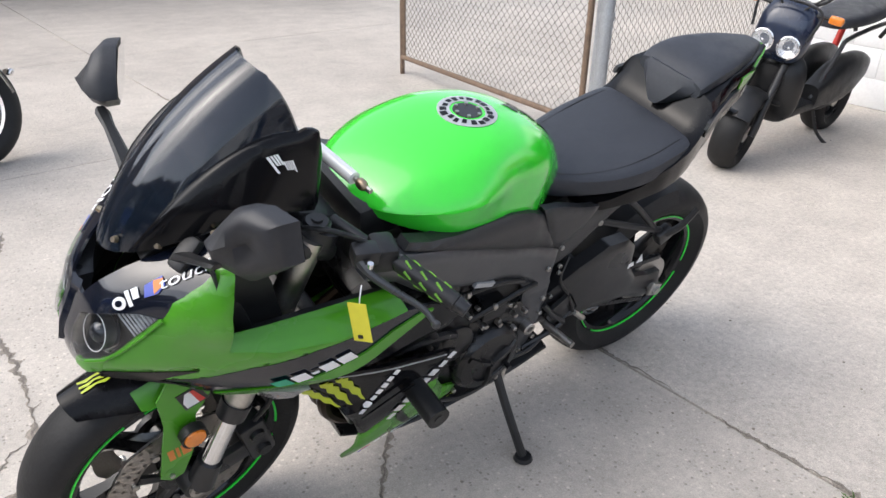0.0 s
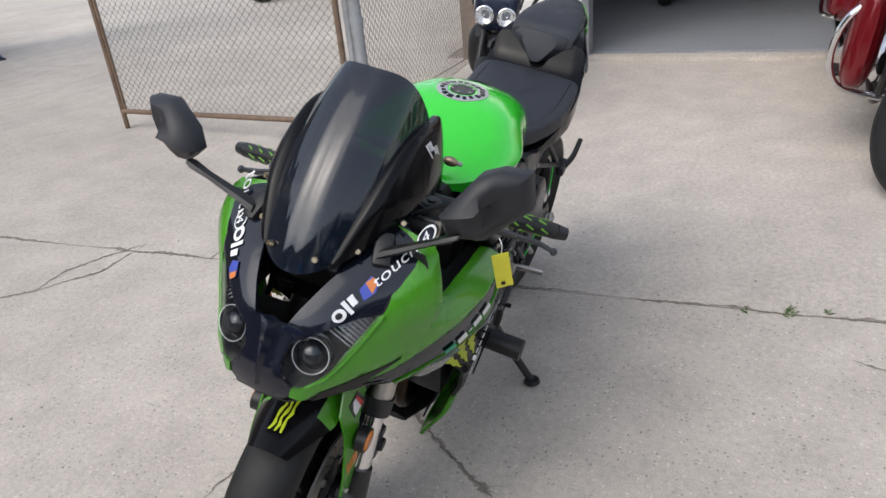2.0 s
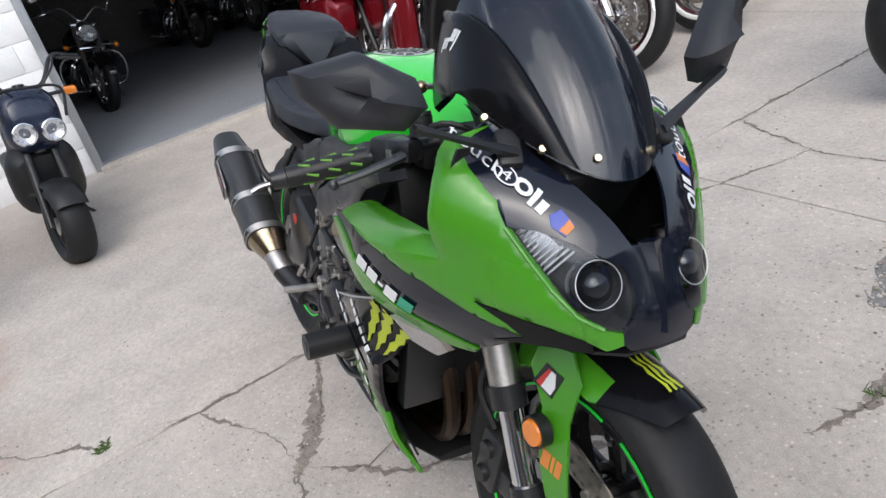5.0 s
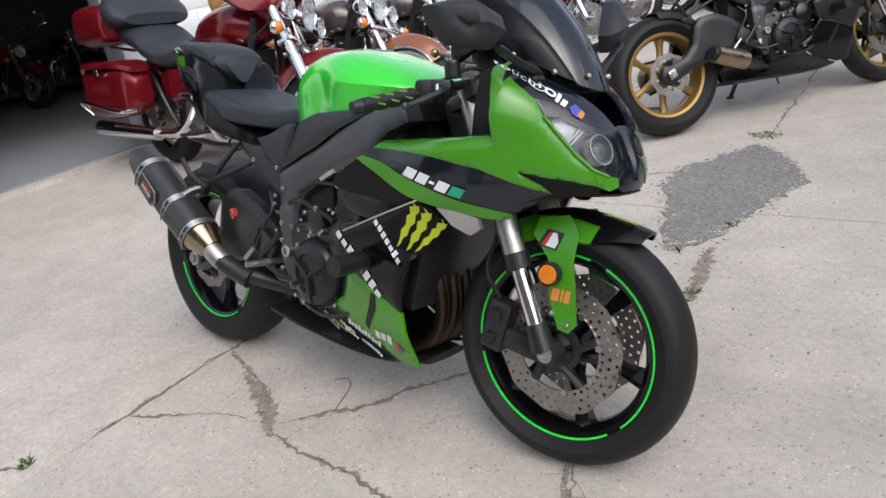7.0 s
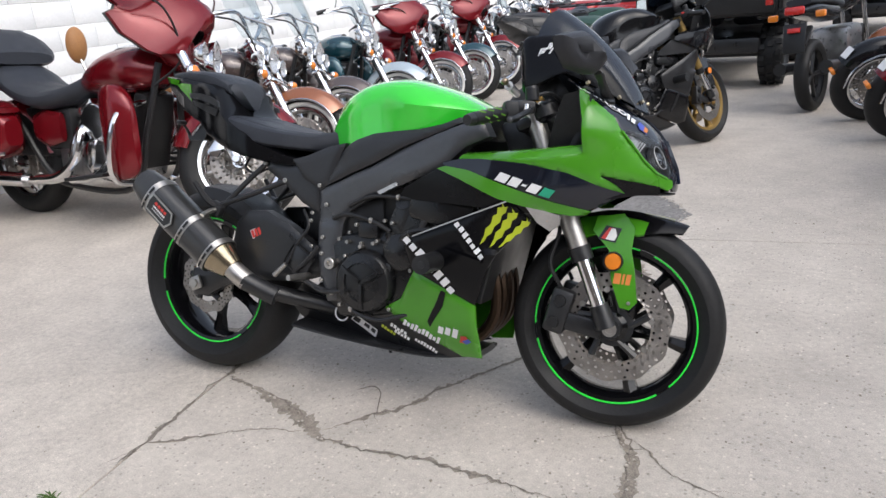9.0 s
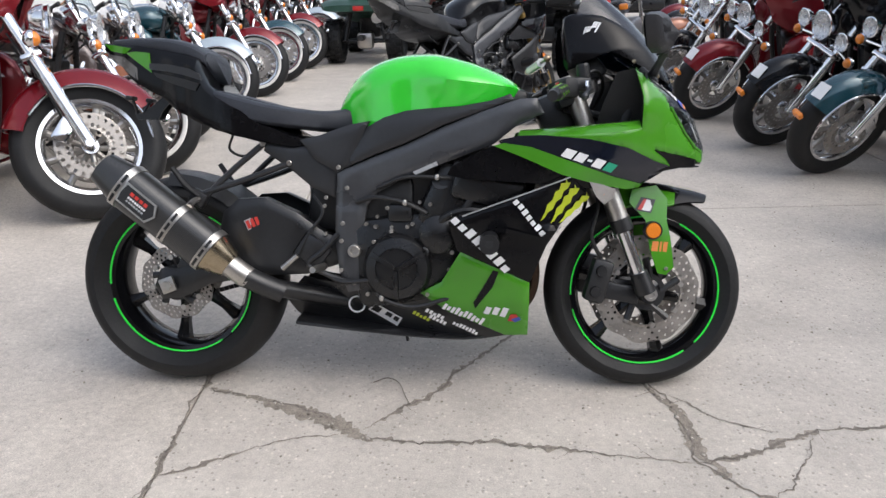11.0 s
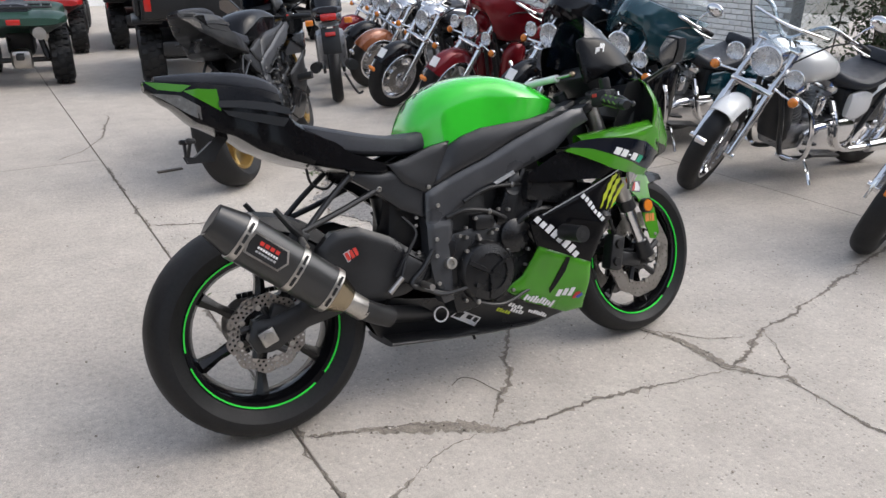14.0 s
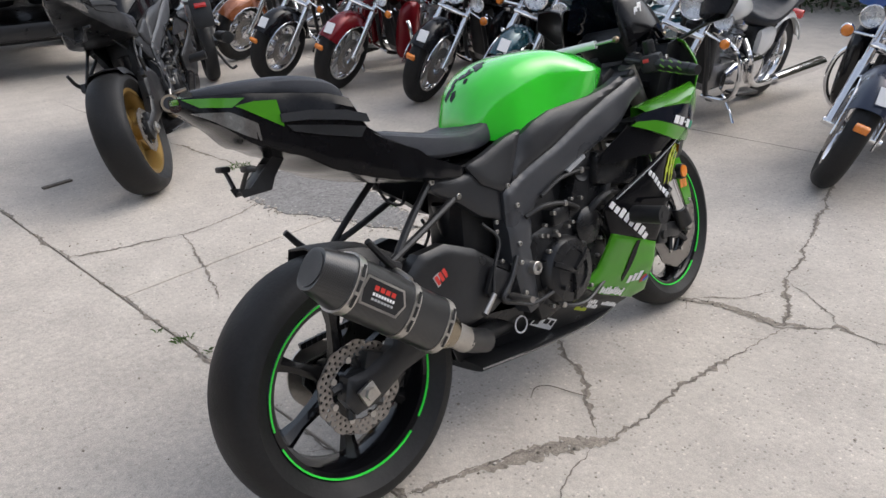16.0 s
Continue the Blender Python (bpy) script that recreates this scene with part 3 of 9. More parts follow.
# crumbled rim of the patch
PATCH = [Vector((x, y, 0)) for x, y in ((0.74, 1.82), (0.72, 2.05), (0.84, 2.3), (0.92, 2.45), (1.1, 2.3), (1.28, 2.05), (1.24, 1.75), (1.2, 1.45), (1.13, 1.22), (1.02, 1.3), (0.9, 1.55))]
rim_rnd = random.Random(41)
rim_pale, rim_dark = bmesh.new(), bmesh.new()
for k, (a, b) in enumerate(zip(PATCH, PATCH[1:] + PATCH[:1])):
    for _ in range(40):
        p = a.lerp(b, rim_rnd.random()) + Vector((rim_rnd.gauss(0, 0.022), rim_rnd.gauss(0, 0.022), 0.004))
        r = rim_rnd.uniform(0.002, 0.007) if rim_rnd.random() < 0.9 else rim_rnd.uniform(0.007, 0.012)
        ball(rim_pale if rim_rnd.random() < 0.72 else rim_dark, p, r, (1, rim_rnd.uniform(0.6, 1), 0.5), 6)
tagged(part("rubble", rim_pale, M["concrete"]), "pale crumbled concrete bits along the broken slab edge", "rubble", kind="stuff")
tagged(part("gravel", rim_dark, M["spall"]), "dark loose gravel along the asphalt patch", "gravel", kind="stuff")



def grass_tuft(x, y, r, n, h=0.02):
    bm = bmesh.new()
    rnd = random.Random(int(x * 100 + y * 1000))
    for _ in range(n):
        a, d = rnd.uniform(0, 6.28), r * rnd.random() ** 0.5
        px, py = x + d * math.cos(a) * 1.6, y + d * math.sin(a)
        t, l = rnd.uniform(0, 6.28), h * rnd.uniform(0.4, 1.2)
        w = 0.0018
        b0 = bm.verts.new((px - w * math.sin(t), py + w * math.cos(t), 0)); b1 = bm.verts.new((px + w * math.sin(t), py - w * math.cos(t), 0))
        m0 = bm.verts.new((px + l * 0.4 * math.cos(t), py + l * 0.4 * math.sin(t), l * 0.6))
        tip = bm.verts.new((px + l * 1.1 * math.cos(t), py + l * 1.1 * math.sin(t), l * 0.75))
        bm.faces.new((b0, b1, m0)); bm.faces.new((b0, m0, tip))
    ob = part("grass_tuft", bm, M["grass"])
    return tagged(ob, "small tuft of green weeds growing from a joint", "weeds", group="weeds in the joints", kind="stuff")


for x, y, r, n in ((0.115, -0.77, 0.018, 40), (-0.045, 1.01, 0.02, 26), (-0.09, 1.12, 0.012, 9), (-0.01, 0.88, 0.012, 9), (0.88, 2.6, 0.05, 80), (1.31, 0.95, 0.015, 20), (1.2, 1.5, 0.015, 20)):
    grass_tuft(x, y, r, n)

bm = tube(bmesh.new(), [(0.62, 0.0, 0.006), (0.66, 0.02, 0.012), (0.7, 0.0, 0.01), (0.73, -0.06, 0.006), (0.75, -0.1, 0.005)], 0.0016, 6)
tagged(part("twig", bm, M["crack"]), "thin dark bent twig lying on the concrete", "twig")
bm = box(bmesh.new(), (0.02, 3.0, 0.006), (0.16, 0.03, 0.012), (0, 0, 14), 0.003)
tagged(part("wood_scrap", bm, M["crack"]), "flat dark scrap of wood lying on the concrete", "scrap")

# ---- building with the garage opening ----
WX, YAW_W = -3.62, -4.5
building = Matrix.Translation((WX, -0.8, 0)) @ pose(0, 0, 0, 0, 0, 6.0)


def wall_run(name, y0, y1, z0, z1, depth=0.2):
    """A block wall along the building's front, in its own axes (y along, x out)."""
    bm = bmesh.new()
    box(bm, (-depth / 2 - 0.006, (y0 + y1) / 2, (z0 + z1) / 2), (depth, y1 - y0, z1 - z0))
    w = part(name, bm, M["mortar"])
    w.matrix_basis = building
    tagged(w, "white painted concrete block wall", "wall", kind="structure")
    me = None
    nz = int((z1 - z0) / 0.2)
    cache = {}
    for k in range(nz):
        y = y0 - (0.2 if k % 2 else 0)
        while y < y1 - 0.02:
            a, b = max(y, y0), min(y + 0.4, y1)
            key = round(b - a, 3)
            if key not in cache:
                bb = bmesh.new()
                box(bb, (0, 0, 0), (0.03, b - a - 0.006, 0.194), bev=0.002)
                o = part("block", bb, M["block"], w)
                cache[key] = o.data
            else:
                o = new("block", cache[key]); o.parent = w
            o.location = (-0.012, (a + b) / 2, z0 + 0.2 * k + 0.1)
            y += 0.4
    return w


wall_south = wall_run("wall_south", -0.98, -0.06, 0, 2.6)
wall_north = wall_run("wall_north", 2.3, 9.3, 0, 2.6)
bm = bmesh.new(); box(bm, (-0.1, 5.0, 2.9), (0.22, 12.0, 0.6)); o = part("wall_upper", bm, M["block"]); o.matrix_basis = building
tagged(o, "white painted wall above the garage opening", "wall", kind="structure")
bm = bmesh.new(); box(bm, (-0.1, 15.0, 1.3), (0.22, 11.0, 2.6)); o = part("wall_far", bm, M["block"]); o.matrix_basis = building
tagged(o, "white painted wall running on along the yard", "wall", kind="structure")
for y in (-0.03, 2.27):
    bm = bmesh.new(); box(bm, (-0.06, y, 1.3), (0.18, 0.06, 2.6), bev=0.004)
    o = part("door_jamb", bm, M["galv"]); o.matrix_basis = building
    tagged(o, "grey steel jamb of the garage door", "jamb", kind="structure")
bm = bmesh.new(); box(bm, (0.03, 1.12, 0.006), (0.16, 2.3, 0.05), bev=0.01)
o = part("door_sill", bm, M["concrete"]); o.matrix_basis = building
tagged(o, "worn concrete sill of the garage opening", "sill", kind="structure")
bm = bmesh.new(); box(bm, (-3.95, 2.75, 0.01), (7.6, 7.4, 0.03))
o = part("garage_floor", bm, M["garage_floor"]); o.matrix_basis = building
tagged(o, "grey sealed floor inside the garage", "floor", kind="structure")
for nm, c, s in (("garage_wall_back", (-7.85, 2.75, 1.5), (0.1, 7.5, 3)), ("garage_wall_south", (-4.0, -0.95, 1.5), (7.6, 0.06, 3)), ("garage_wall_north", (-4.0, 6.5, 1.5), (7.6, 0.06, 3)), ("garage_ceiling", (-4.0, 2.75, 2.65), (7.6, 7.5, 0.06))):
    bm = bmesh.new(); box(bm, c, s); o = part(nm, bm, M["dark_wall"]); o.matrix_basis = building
    tagged(o, "garage interior surface, the room's shade put into its dark grey", "wall" if "wall" in nm else "ceiling", kind="structure")
M["pier_mortar"] = mat("grey_brown_mortar", (0.2, 0.16, 0.13), 0.9, var=0.3, scale=12, bump=0.4)
pier = thing("brick_pier", "brown brick pier at the corner of the white wall", "pier", building @ pose(0.0, -1.05, 0), kind="structure")
bm = bmesh.new(); box(bm, (-0.12, 0, 1.3), (0.222, 0.122, 2.6)); part("core", bm, M["pier_mortar"], pier)
cache = {}
for k in range(36):
    cut_x = -0.08 if k % 2 else -0.16
    for x0, x1 in ((-0.232, cut_x), (cut_x, -0.008)):
        key = round(x1 - x0, 3)
        if key not in cache:
            bb = bmesh.new(); box(bb, (0, 0, 0), (x1 - x0 - 0.008, 0.132, 0.062), bev=0.003)
            o = part("brick", bb, M["brick"], pier)
            cache[key] = o.data
        else:
            o = new("brick", cache[key]); o.parent = pier
        o.location = ((x0 + x1) / 2, 0, 0.036 + 0.072 * k)

# far side and end of the yard
def brick_face(name, label, y0, y1, z1, x, near):
    """A painted brick wall facing -x; the courses are real bricks set proud of the mortar, those in reach of the view as parts."""
    wall = part(name, box(bmesh.new(), (x + 0.12, (y0 + y1) / 2, z1 / 2), (0.22, y1 - y0, z1)), M["old_mortar"])
    tagged(wall, label, "wall", kind="structure")
    L_, H_ = 0.235, 0.078
    unit = part("brick", box(bmesh.new(), (0, 0, 0), (0.03, L_ - 0.014, H_ - 0.013), bev=0.003), M["painted_brick"], wall)
    unit.location = (x, y0 + L_ / 2, H_ / 2)
    rest, count = bmesh.new(), 0
    for k in range(int(z1 / H_)):
        n = int((y1 - y0) / L_) - 1
        for i in range(n):
            p = (x, y0 + L_ * (i + 0.5 + 0.5 * (k % 2)), H_ * (k + 0.5))
            if near[0] < p[1] < near[1] and near[2] < p[2] < near[3] and count < 300:
                o = new("brick", unit.data); o.parent = wall; o.location = p; count += 1
            else:
                h, w, d = H_ / 2 - 0.0065, L_ / 2 - 0.007, 0.015
                f = [rest.verts.new((p[0] - d, p[1] + a_ * w, p[2] + b_ * h)) for a_, b_ in ((-1, -1), (1, -1), (1, 1), (-1, 1))]
                r = [rest.verts.new((v.co.x + 2 * d, v.co.y, v.co.z)) for v in f]
                rest.faces.new(f[::-1]); skin(rest, [f, r])
    o = part("brick_courses", rest, M["painted_brick"], wall)
    o["kind"] = "stuff"
    return wall


M["painted_brick"] = mat("white_painted_brick", (0.8, 0.79, 0.76), 0.75, var=0.14, scale=5, bump=0.5, bscale=80, random_tint=0.06)
M["old_mortar"] = mat("dirty_mortar", (0.36, 0.34, 0.31), 0.9, var=0.3, scale=6, bump=0.4)
brick_face("wall_east", "white painted brick wall beyond the parked motorcycles", 5.6, 17.0, 2.9, 8.3, (5.6, 9.0, 0.3, 2.0))
bm = bmesh.new(); box(bm, (2, 19.5, 2.0), (26, 0.2, 4.0)); o = part("wall_end", bm, M["siding"])
tagged(o, "pale wall closing the far end of the yard", "wall", kind="structure")

# Added out of view: hides low sky from the bike's right-side reflections.
bm = bmesh.new(); box(bm, (5.0, -9.0, 2.6), (17.0, 0.2, 5.2)); o = part("wall_street", bm, M["pier_mortar"])
tagged(o, "added unseen grey-brown wall on the street side, blocking low sky from reflections", "wall", kind="structure")
# Added backing; keeps bright sky from showing through the leaves.
bm = bmesh.new(); box(bm, (10.2, -1.7, 1.7), (0.2, 14.6, 3.4)); o = part("wall_southeast", bm, M["pier_mortar"])
tagged(o, "added grey-brown backing that blocks bright sky through the shrubs", "wall", kind="structure")

# ---- chain-link fence ----
def chain_link(p0, p1, z0, z1, parent, d=0.056):
    """Woven diamond wire between two plan points, zigzag wires that hook into one another."""
    a, b = Vector((*p0, 0)), Vector((*p1, 0))
    L = (b - a).length
    u = (b - a) / L
    nrm = Vector((-u.y, u.x, 0))
    bm = bmesh.new()
    dx, dz = d / 2, d / 2
    nx, nz = int(L / dx), int((z1 - z0) / dz)
    for i in range(nx):
        prev = None
        for k in range(nz + 1):
            side = (k + i) % 2
            p = a + u * min((i + side) * dx, L) + Vector((0, 0, z0 + k * dz)) + nrm * (0.003 if side else -0.003)
            ring = [bm.verts.new(p + o) for o in (u * 0.0018, nrm * 0.0018 - u * 0.001, -nrm * 0.0018 - u * 0.001)]
            if prev:
                skin(bm, [prev, ring])
            prev = ring
    o = part("chain_link", bm, M["wire"], parent)
    o["kind"] = "stuff"
    return o


PX, PY = -1.21, -1.385
gate = thing("fence_gate", "open chain-link gate in a rusty pipe frame", "gate")
g0, g1 = (-1.22, -1.52), (-1.2, -3.55)
chain_link(g0, g1, 0.15, 1.02, gate)
for nm, p, q in (("bottom_rail", (*g0, 0.15), (*g1, 0.13)), ("top_rail", (*g0, 1.02), (*g1, 1.02)), ("end_post", (*g1, 0.0), (*g1, 1.06)), ("hinge_post", (*g0, 0.12), (*g0, 1.06))):
    part(nm, cyl(bmesh.new(), p, q, 0.018, seg=14), M["rustpipe"], gate)
part("end_bar", cyl(bmesh.new(), (g1[0], g1[1] + 0.035, 0.13), (g1[0], g1[1] + 0.035, 1.05), 0.012, seg=10), M["rustpipe"], gate)
post = thing("fence_post", "grey galvanised steel fence post set in the concrete", "post")
part("pole", cyl(bmesh.new(), (PX, PY, 0), (PX, PY, 2.0), 0.035, seg=20), M["galv"], post)
part("second_pole", cyl(bmesh.new(), (PX - 0.03, PY - 0.075, 0.04), (PX - 0.03, PY - 0.075, 2.0), 0.024, seg=16), M["galv"], post)
for z in (0.2, 0.75, 1.3):
    part("clamp", lathe(bmesh.new(), [(0.036, -0.02), (0.041, -0.02), (0.041, 0.02), (0.036, 0.02)], seg=20), M["galv"], post, xf=pose(PX, PY, z, 90))
part("footing", cyl(bmesh.new(), (PX, PY, -0.01), (PX, PY, 0.012), 0.06, 0.05, 18), M["spall"], post)
fence = thing("chain_fence", "chain-link fence panel between post and building", "fence")
pe = (-3.42, -1.78)
chain_link((PX - 0.03, PY - 0.03), pe, 0.02, 1.9, fence)
part("tension_wire", cyl(bmesh.new(), (PX, PY, 0.2), (*pe, 0.06), 0.004, seg=6), M["wire"], fence)

# ---- overgrown fence south of the brick wall ----
def hedge(y0, y1, x0, x1, z1):
    """Wild shrubs: bent stems and many small leaves round uneven clumps."""
    rnd = random.Random(17)
    bush = thing("hedge", "dark overgrown shrubs behind the chain-link fence", "shrubs")
    stems, leaves = bmesh.new(), bmesh.new()
    clumps = []
    for k in range(int((y1 - y0) / 0.16)):
        y, x = y0 + 0.16 * (k + rnd.random()), rnd.uniform(x0, x1)
        top = z1 * rnd.uniform(0.65, 1.05)
        dx, dy = rnd.uniform(-0.2, 0.2), rnd.uniform(-0.3, 0.3)
        tube(stems, [(x, y, 0), (x + dx * 0.4, y + dy * 0.3, top * 0.4), (x + dx, y + dy, top)], 0.012, 5, r_end=0.004)
        clumps += [(x + dx * t + rnd.gauss(0, 0.1), y + dy * t + rnd.gauss(0, 0.14), top * t, rnd.uniform(0.12, 0.26)) for t in (0.12, 0.3, 0.48, 0.66, 0.84, 1.0)]
    for x, y, z, r in clumps:
        for _ in range(64):
            p = Vector((x + rnd.gauss(0, r), y + rnd.gauss(0, r), max(0.03, z + rnd.gauss(0, r))))
            u = Vector((rnd.gauss(0, 1), rnd.gauss(0, 1), rnd.gauss(0, 0.6))).normalized()
            w = u.cross(Vector((rnd.gauss(0, 1), rnd.gauss(0, 1), rnd.gauss(0, 1)))).normalized()
            l = rnd.uniform(0.03, 0.065)
            leaves.faces.new([leaves.verts.new(q) for q in (p - u * l, p + w * l * 0.45, p + u * l, p - w * l * 0.45)])
    part("stems", stems, M["stem"], bush)
    o = part("leaves", leaves, M["leaf"], bush)
    o["kind"] = "stuff"


M["leaf"] = mat("dark_green_leaves", (0.04, 0.065, 0.018), 0.6, var=0.5, scale=6)
M["stem"] = mat("brown_stems", (0.09, 0.065, 0.045), 0.85, var=0.3, scale=12)
M["post_wood"] = mat("weathered_post_wood", (0.3, 0.22, 0.14), 0.8, var=0.3, scale=14, bump=0.4, bscale=90)
hedge(-4.0, 5.5, 8.55, 9.5, 2.4)
east = thing("chain_fence", "chain-link fence with wooden posts before dark shrubs", "fence")
chain_link((8.3, 5.56), (8.3, -4.0), 0.05, 1.75, east, 0.09)
for y in (3.99, 1.6, -0.8, -3.2):
    part("post", box(bmesh.new(), (8.36, y, 0.95), (0.09, 0.09, 1.9), (0, 0, 0), 0.006), M["post_wood"], east)
part("top_rail", cyl(bmesh.new(), (8.3, 5.56, 1.76), (8.3, -4.0, 1.76), 0.02, seg=10), M["galv"], east)

# ---- shared motorcycle pieces ----
def tyre_prof(R, w, bead, n=14):
    """Half-round tyre profile as (radius, y), from bead over the tread to bead."""
    h = R - bead
    pts = [(bead, -w * 0.33)]
    for i in range(n + 1):
        a = math.pi * i / n
        y = -math.cos(a) * w / 2
        r = bead + h * (0.42 + 0.58 * math.sin(a) ** 0.8)
        pts.append((r, y))
    return pts + [(bead, w * 0.33)]


def holed_disc(bm, c, r0, r1, y, th, n=40, rows=3, hole=0.0045, wave=0.0, m=8):
    """A drilled brake ring made of cells, each with a round hole."""
    for side in (0, 1):
        yy = y + th * side
        for k in range(rows):
            ra, rb = r0 + (r1 - r0) * k / rows, r0 + (r1 - r0) * (k + 1) / rows
            for i in range(n):
                off = 0.5 if k % 2 else 0
                a0, a1 = 2 * math.pi * (i + off) / n, 2 * math.pi * (i + 1 + off) / n
                am, rm = (a0 + a1) / 2, (ra + rb) / 2
                outer = []
                for (r, a) in ((ra, a0), (ra, am), (ra, a1), (rm, a1), (rb, a1), (rb, am), (rb, a0), (rm, a0)):
                    wv = wave * math.sin(a * 10) if (k == rows - 1 and r > rm) else 0
                    outer.append(bm.verts.new((c[0] + (r + wv) * math.cos(a), c[1] + yy, c[2] + (r + wv) * math.sin(a))))
                inner = []
                for v in outer:
                    d = Vector((v.co.x - c[0] - rm * math.cos(am), 0, v.co.z - c[2] - rm * math.sin(am))).normalized()
                    inner.append(bm.verts.new((c[0] + rm * math.cos(am) + d.x * hole, c[1] + yy, c[2] + rm * math.sin(am) + d.z * hole)))
                for j in range(8):
                    q = (j + 1) % 8
                    bm.faces.new((outer[j], outer[q], inner[q], inner[j]))
    for r in (r0, r1):
        lathe(bm, [(r, y), (r, y + th)], c, n)
    bmesh.ops.remove_doubles(bm, verts=bm.verts[:], dist=1e-5)
    return bm


def sport_wheel(parent, c, R, w, rim_mat, discs, xf, tape=None, spokes=6, hub_w=0.1, phase=0.3):
    """Cast sport wheel under its bike; discs: rows (y, r0, r1)."""
    wheel = part("wheel", lathe(bmesh.new(), [(0.227, -w * 0.33), (0.22, -w * 0.36), (0.206, -w * 0.34), (0.193, -w * 0.2), (0.191, 0), (0.193, w * 0.2), (0.206, w * 0.34), (0.22, w * 0.36), (0.227, w * 0.33)], c, 56), rim_mat, parent, xf=xf)
    part("tyre", lathe(bmesh.new(), tyre_prof(R, w, 0.218), c, 64), M["tyre"], wheel, "black sport tyre", xf=xf)
    for i in range(spokes):
        a = 2 * math.pi * i / spokes + phase
        bm = bmesh.new()
        d = Vector((math.cos(a), 0, math.sin(a)))
        t = Vector((-math.sin(a), 0, math.cos(a)))
        secs = []
        for r, hw, hy in ((0.035, 0.028, 0.03), (0.08, 0.016, 0.022), (0.14, 0.013, 0.018), (0.195, 0.02, 0.03)):
            p = Vector(c) + d * r
            secs.append([p + t * hw + Vector((0, hy, 0)) * 0.6, p + Vector((0, hy, 0)), p - t * hw + Vector((0, hy, 0)) * 0.6,
                         p - t * hw - Vector((0, hy, 0)) * 0.6, p - Vector((0, hy, 0)), p + t * hw - Vector((0, hy, 0)) * 0.6])
        loft(bm, secs)
        part("spoke", bm, rim_mat, wheel, xf=xf)
    part("hub", lathe(bmesh.new(), [(0.0, -hub_w), (0.02, -hub_w), (0.022, -hub_w * 0.8), (0.04, -hub_w * 0.7), (0.042, hub_w * 0.7), (0.022, hub_w * 0.8), (0.02, hub_w), (0.0, hub_w)], c, 24), rim_mat, wheel, xf=xf)
    if tape:
        for s in (-1, 1):
            for a0 in (-0.8, 1.29, 3.4):
                part("rim_tape", lathe(bmesh.new(), [(0.2162, s * (w * 0.355 + 0.003)), (0.2206, s * (w * 0.362 + 0.003)), (0.2206, s * (w * 0.362)), (0.2162, s * w * 0.355), (0.2162, s * (w * 0.355 + 0.003))], c, 24, a0, a0 + 1.9), tape, wheel, "bright green pinstripe tape", xf=xf)
    for y, r0, r1 in discs:
        disc = part("brake_disc", holed_disc(bmesh.new(), c, r0, r1, y, 0.005, n=36, rows=3, hole=0.0042, wave=0.004), M["disc"], wheel, "drilled steel brake disc", xf=xf)
        bm = bmesh.new()
        for i in range(5):
            a = 2 * math.pi * i / 5
            p0 = (c[0] + 0.04 * math.cos(a), c[1] + y + 0.002, c[2] + 0.04 * math.sin(a))
            p1 = (c[0] + r0 * math.cos(a + 0.35), c[1] + y + 0.002, c[2] + r0 * math.sin(a + 0.35))
            cyl(bm, p0, p1, 0.009, 0.011, 6)
        lathe(bm, [(0.038, y - 0.004), (0.055, y - 0.004), (0.055, y + 0.008), (0.038, y + 0.008)], c, 20)
        part("disc_carrier", bm, M["satin"], disc, xf=xf)
        for i in range(8):
            a = 2 * math.pi * i / 8 + 0.2
            q = (c[0] + (r0 + 0.002) * math.cos(a), c[1] + y, c[2] + (r0 + 0.002) * math.sin(a))
            part("disc_button", cyl(bmesh.new(), (q[0], q[1] - 0.005, q[2]), (q[0], q[1] + 0.01, q[2]), 0.008, seg=8), M["steel"], disc, xf=xf)
    return wheel


def bolt(parent, p, r=0.008, side=-1, material=None, xf=None, h=0.006):
    r *= 0.72
    bm = lathe(bmesh.new(), [(r, 0), (r, side * h), (r * 0.85, side * (h + 0.001)), (r * 0.5, side * (h + 0.001)), (r * 0.45, side * (h - 0.003)), (0, side * (h - 0.003))], p, 10)
    return part("bolt", bm, material or M["steel"], parent, xf=xf)


# ---- the sport motorcycle ----
NOSE = ((0.5, (1.45, 1.43, 1.4, 1.36, 1.3, 1.24, 1.1, 0.9)),
        (0.55, (1.46, 1.44, 1.41, 1.36, 1.3, 1.235, 1.11, 0.9)),
        (0.6, (1.525, 1.51, 1.485, 1.445, 1.385, 1.29, 1.15, 0.95)),
        (0.65, (1.572, 1.568, 1.552, 1.495, 1.43, 1.362, 1.26, 1.05)),
        (0.7, (1.578, 1.574, 1.561, 1.52, 1.46, 1.388, 1.295, 1.13)),
        (0.75, (1.56, 1.556, 1.545, 1.513, 1.467, 1.402, 1.318, 1.17)),
        (0.8, (1.538, 1.536, 1.526, 1.5, 1.462, 1.42, 1.355, 1.22)),
        (0.85, (1.492, 1.49, 1.482, 1.466, 1.442, 1.408, 1.355, 1.24)),
        (0.9, (1.4, 1.4, 1.4, 1.396, 1.386, 1.37, 1.335, 1.25)),
        (0.95, (1.32, 1.32, 1.32, 1.316, 1.31, 1.3, 1.28, 1.22)))
CAP = ((0.16, 0.15), (0.3, 0.21), (0.42, 0.235), (0.55, 0.25), (0.7, 0.262), (0.8, 0.255), (0.9, 0.21))


def hermite(p0, p1, p2, p3, t):
    return p1 + 0.5 * t * (p2 - p0 + t * (2 * p0 - 5 * p1 + 4 * p2 - p3 + t * (3 * (p1 - p2) + p3 - p0)))


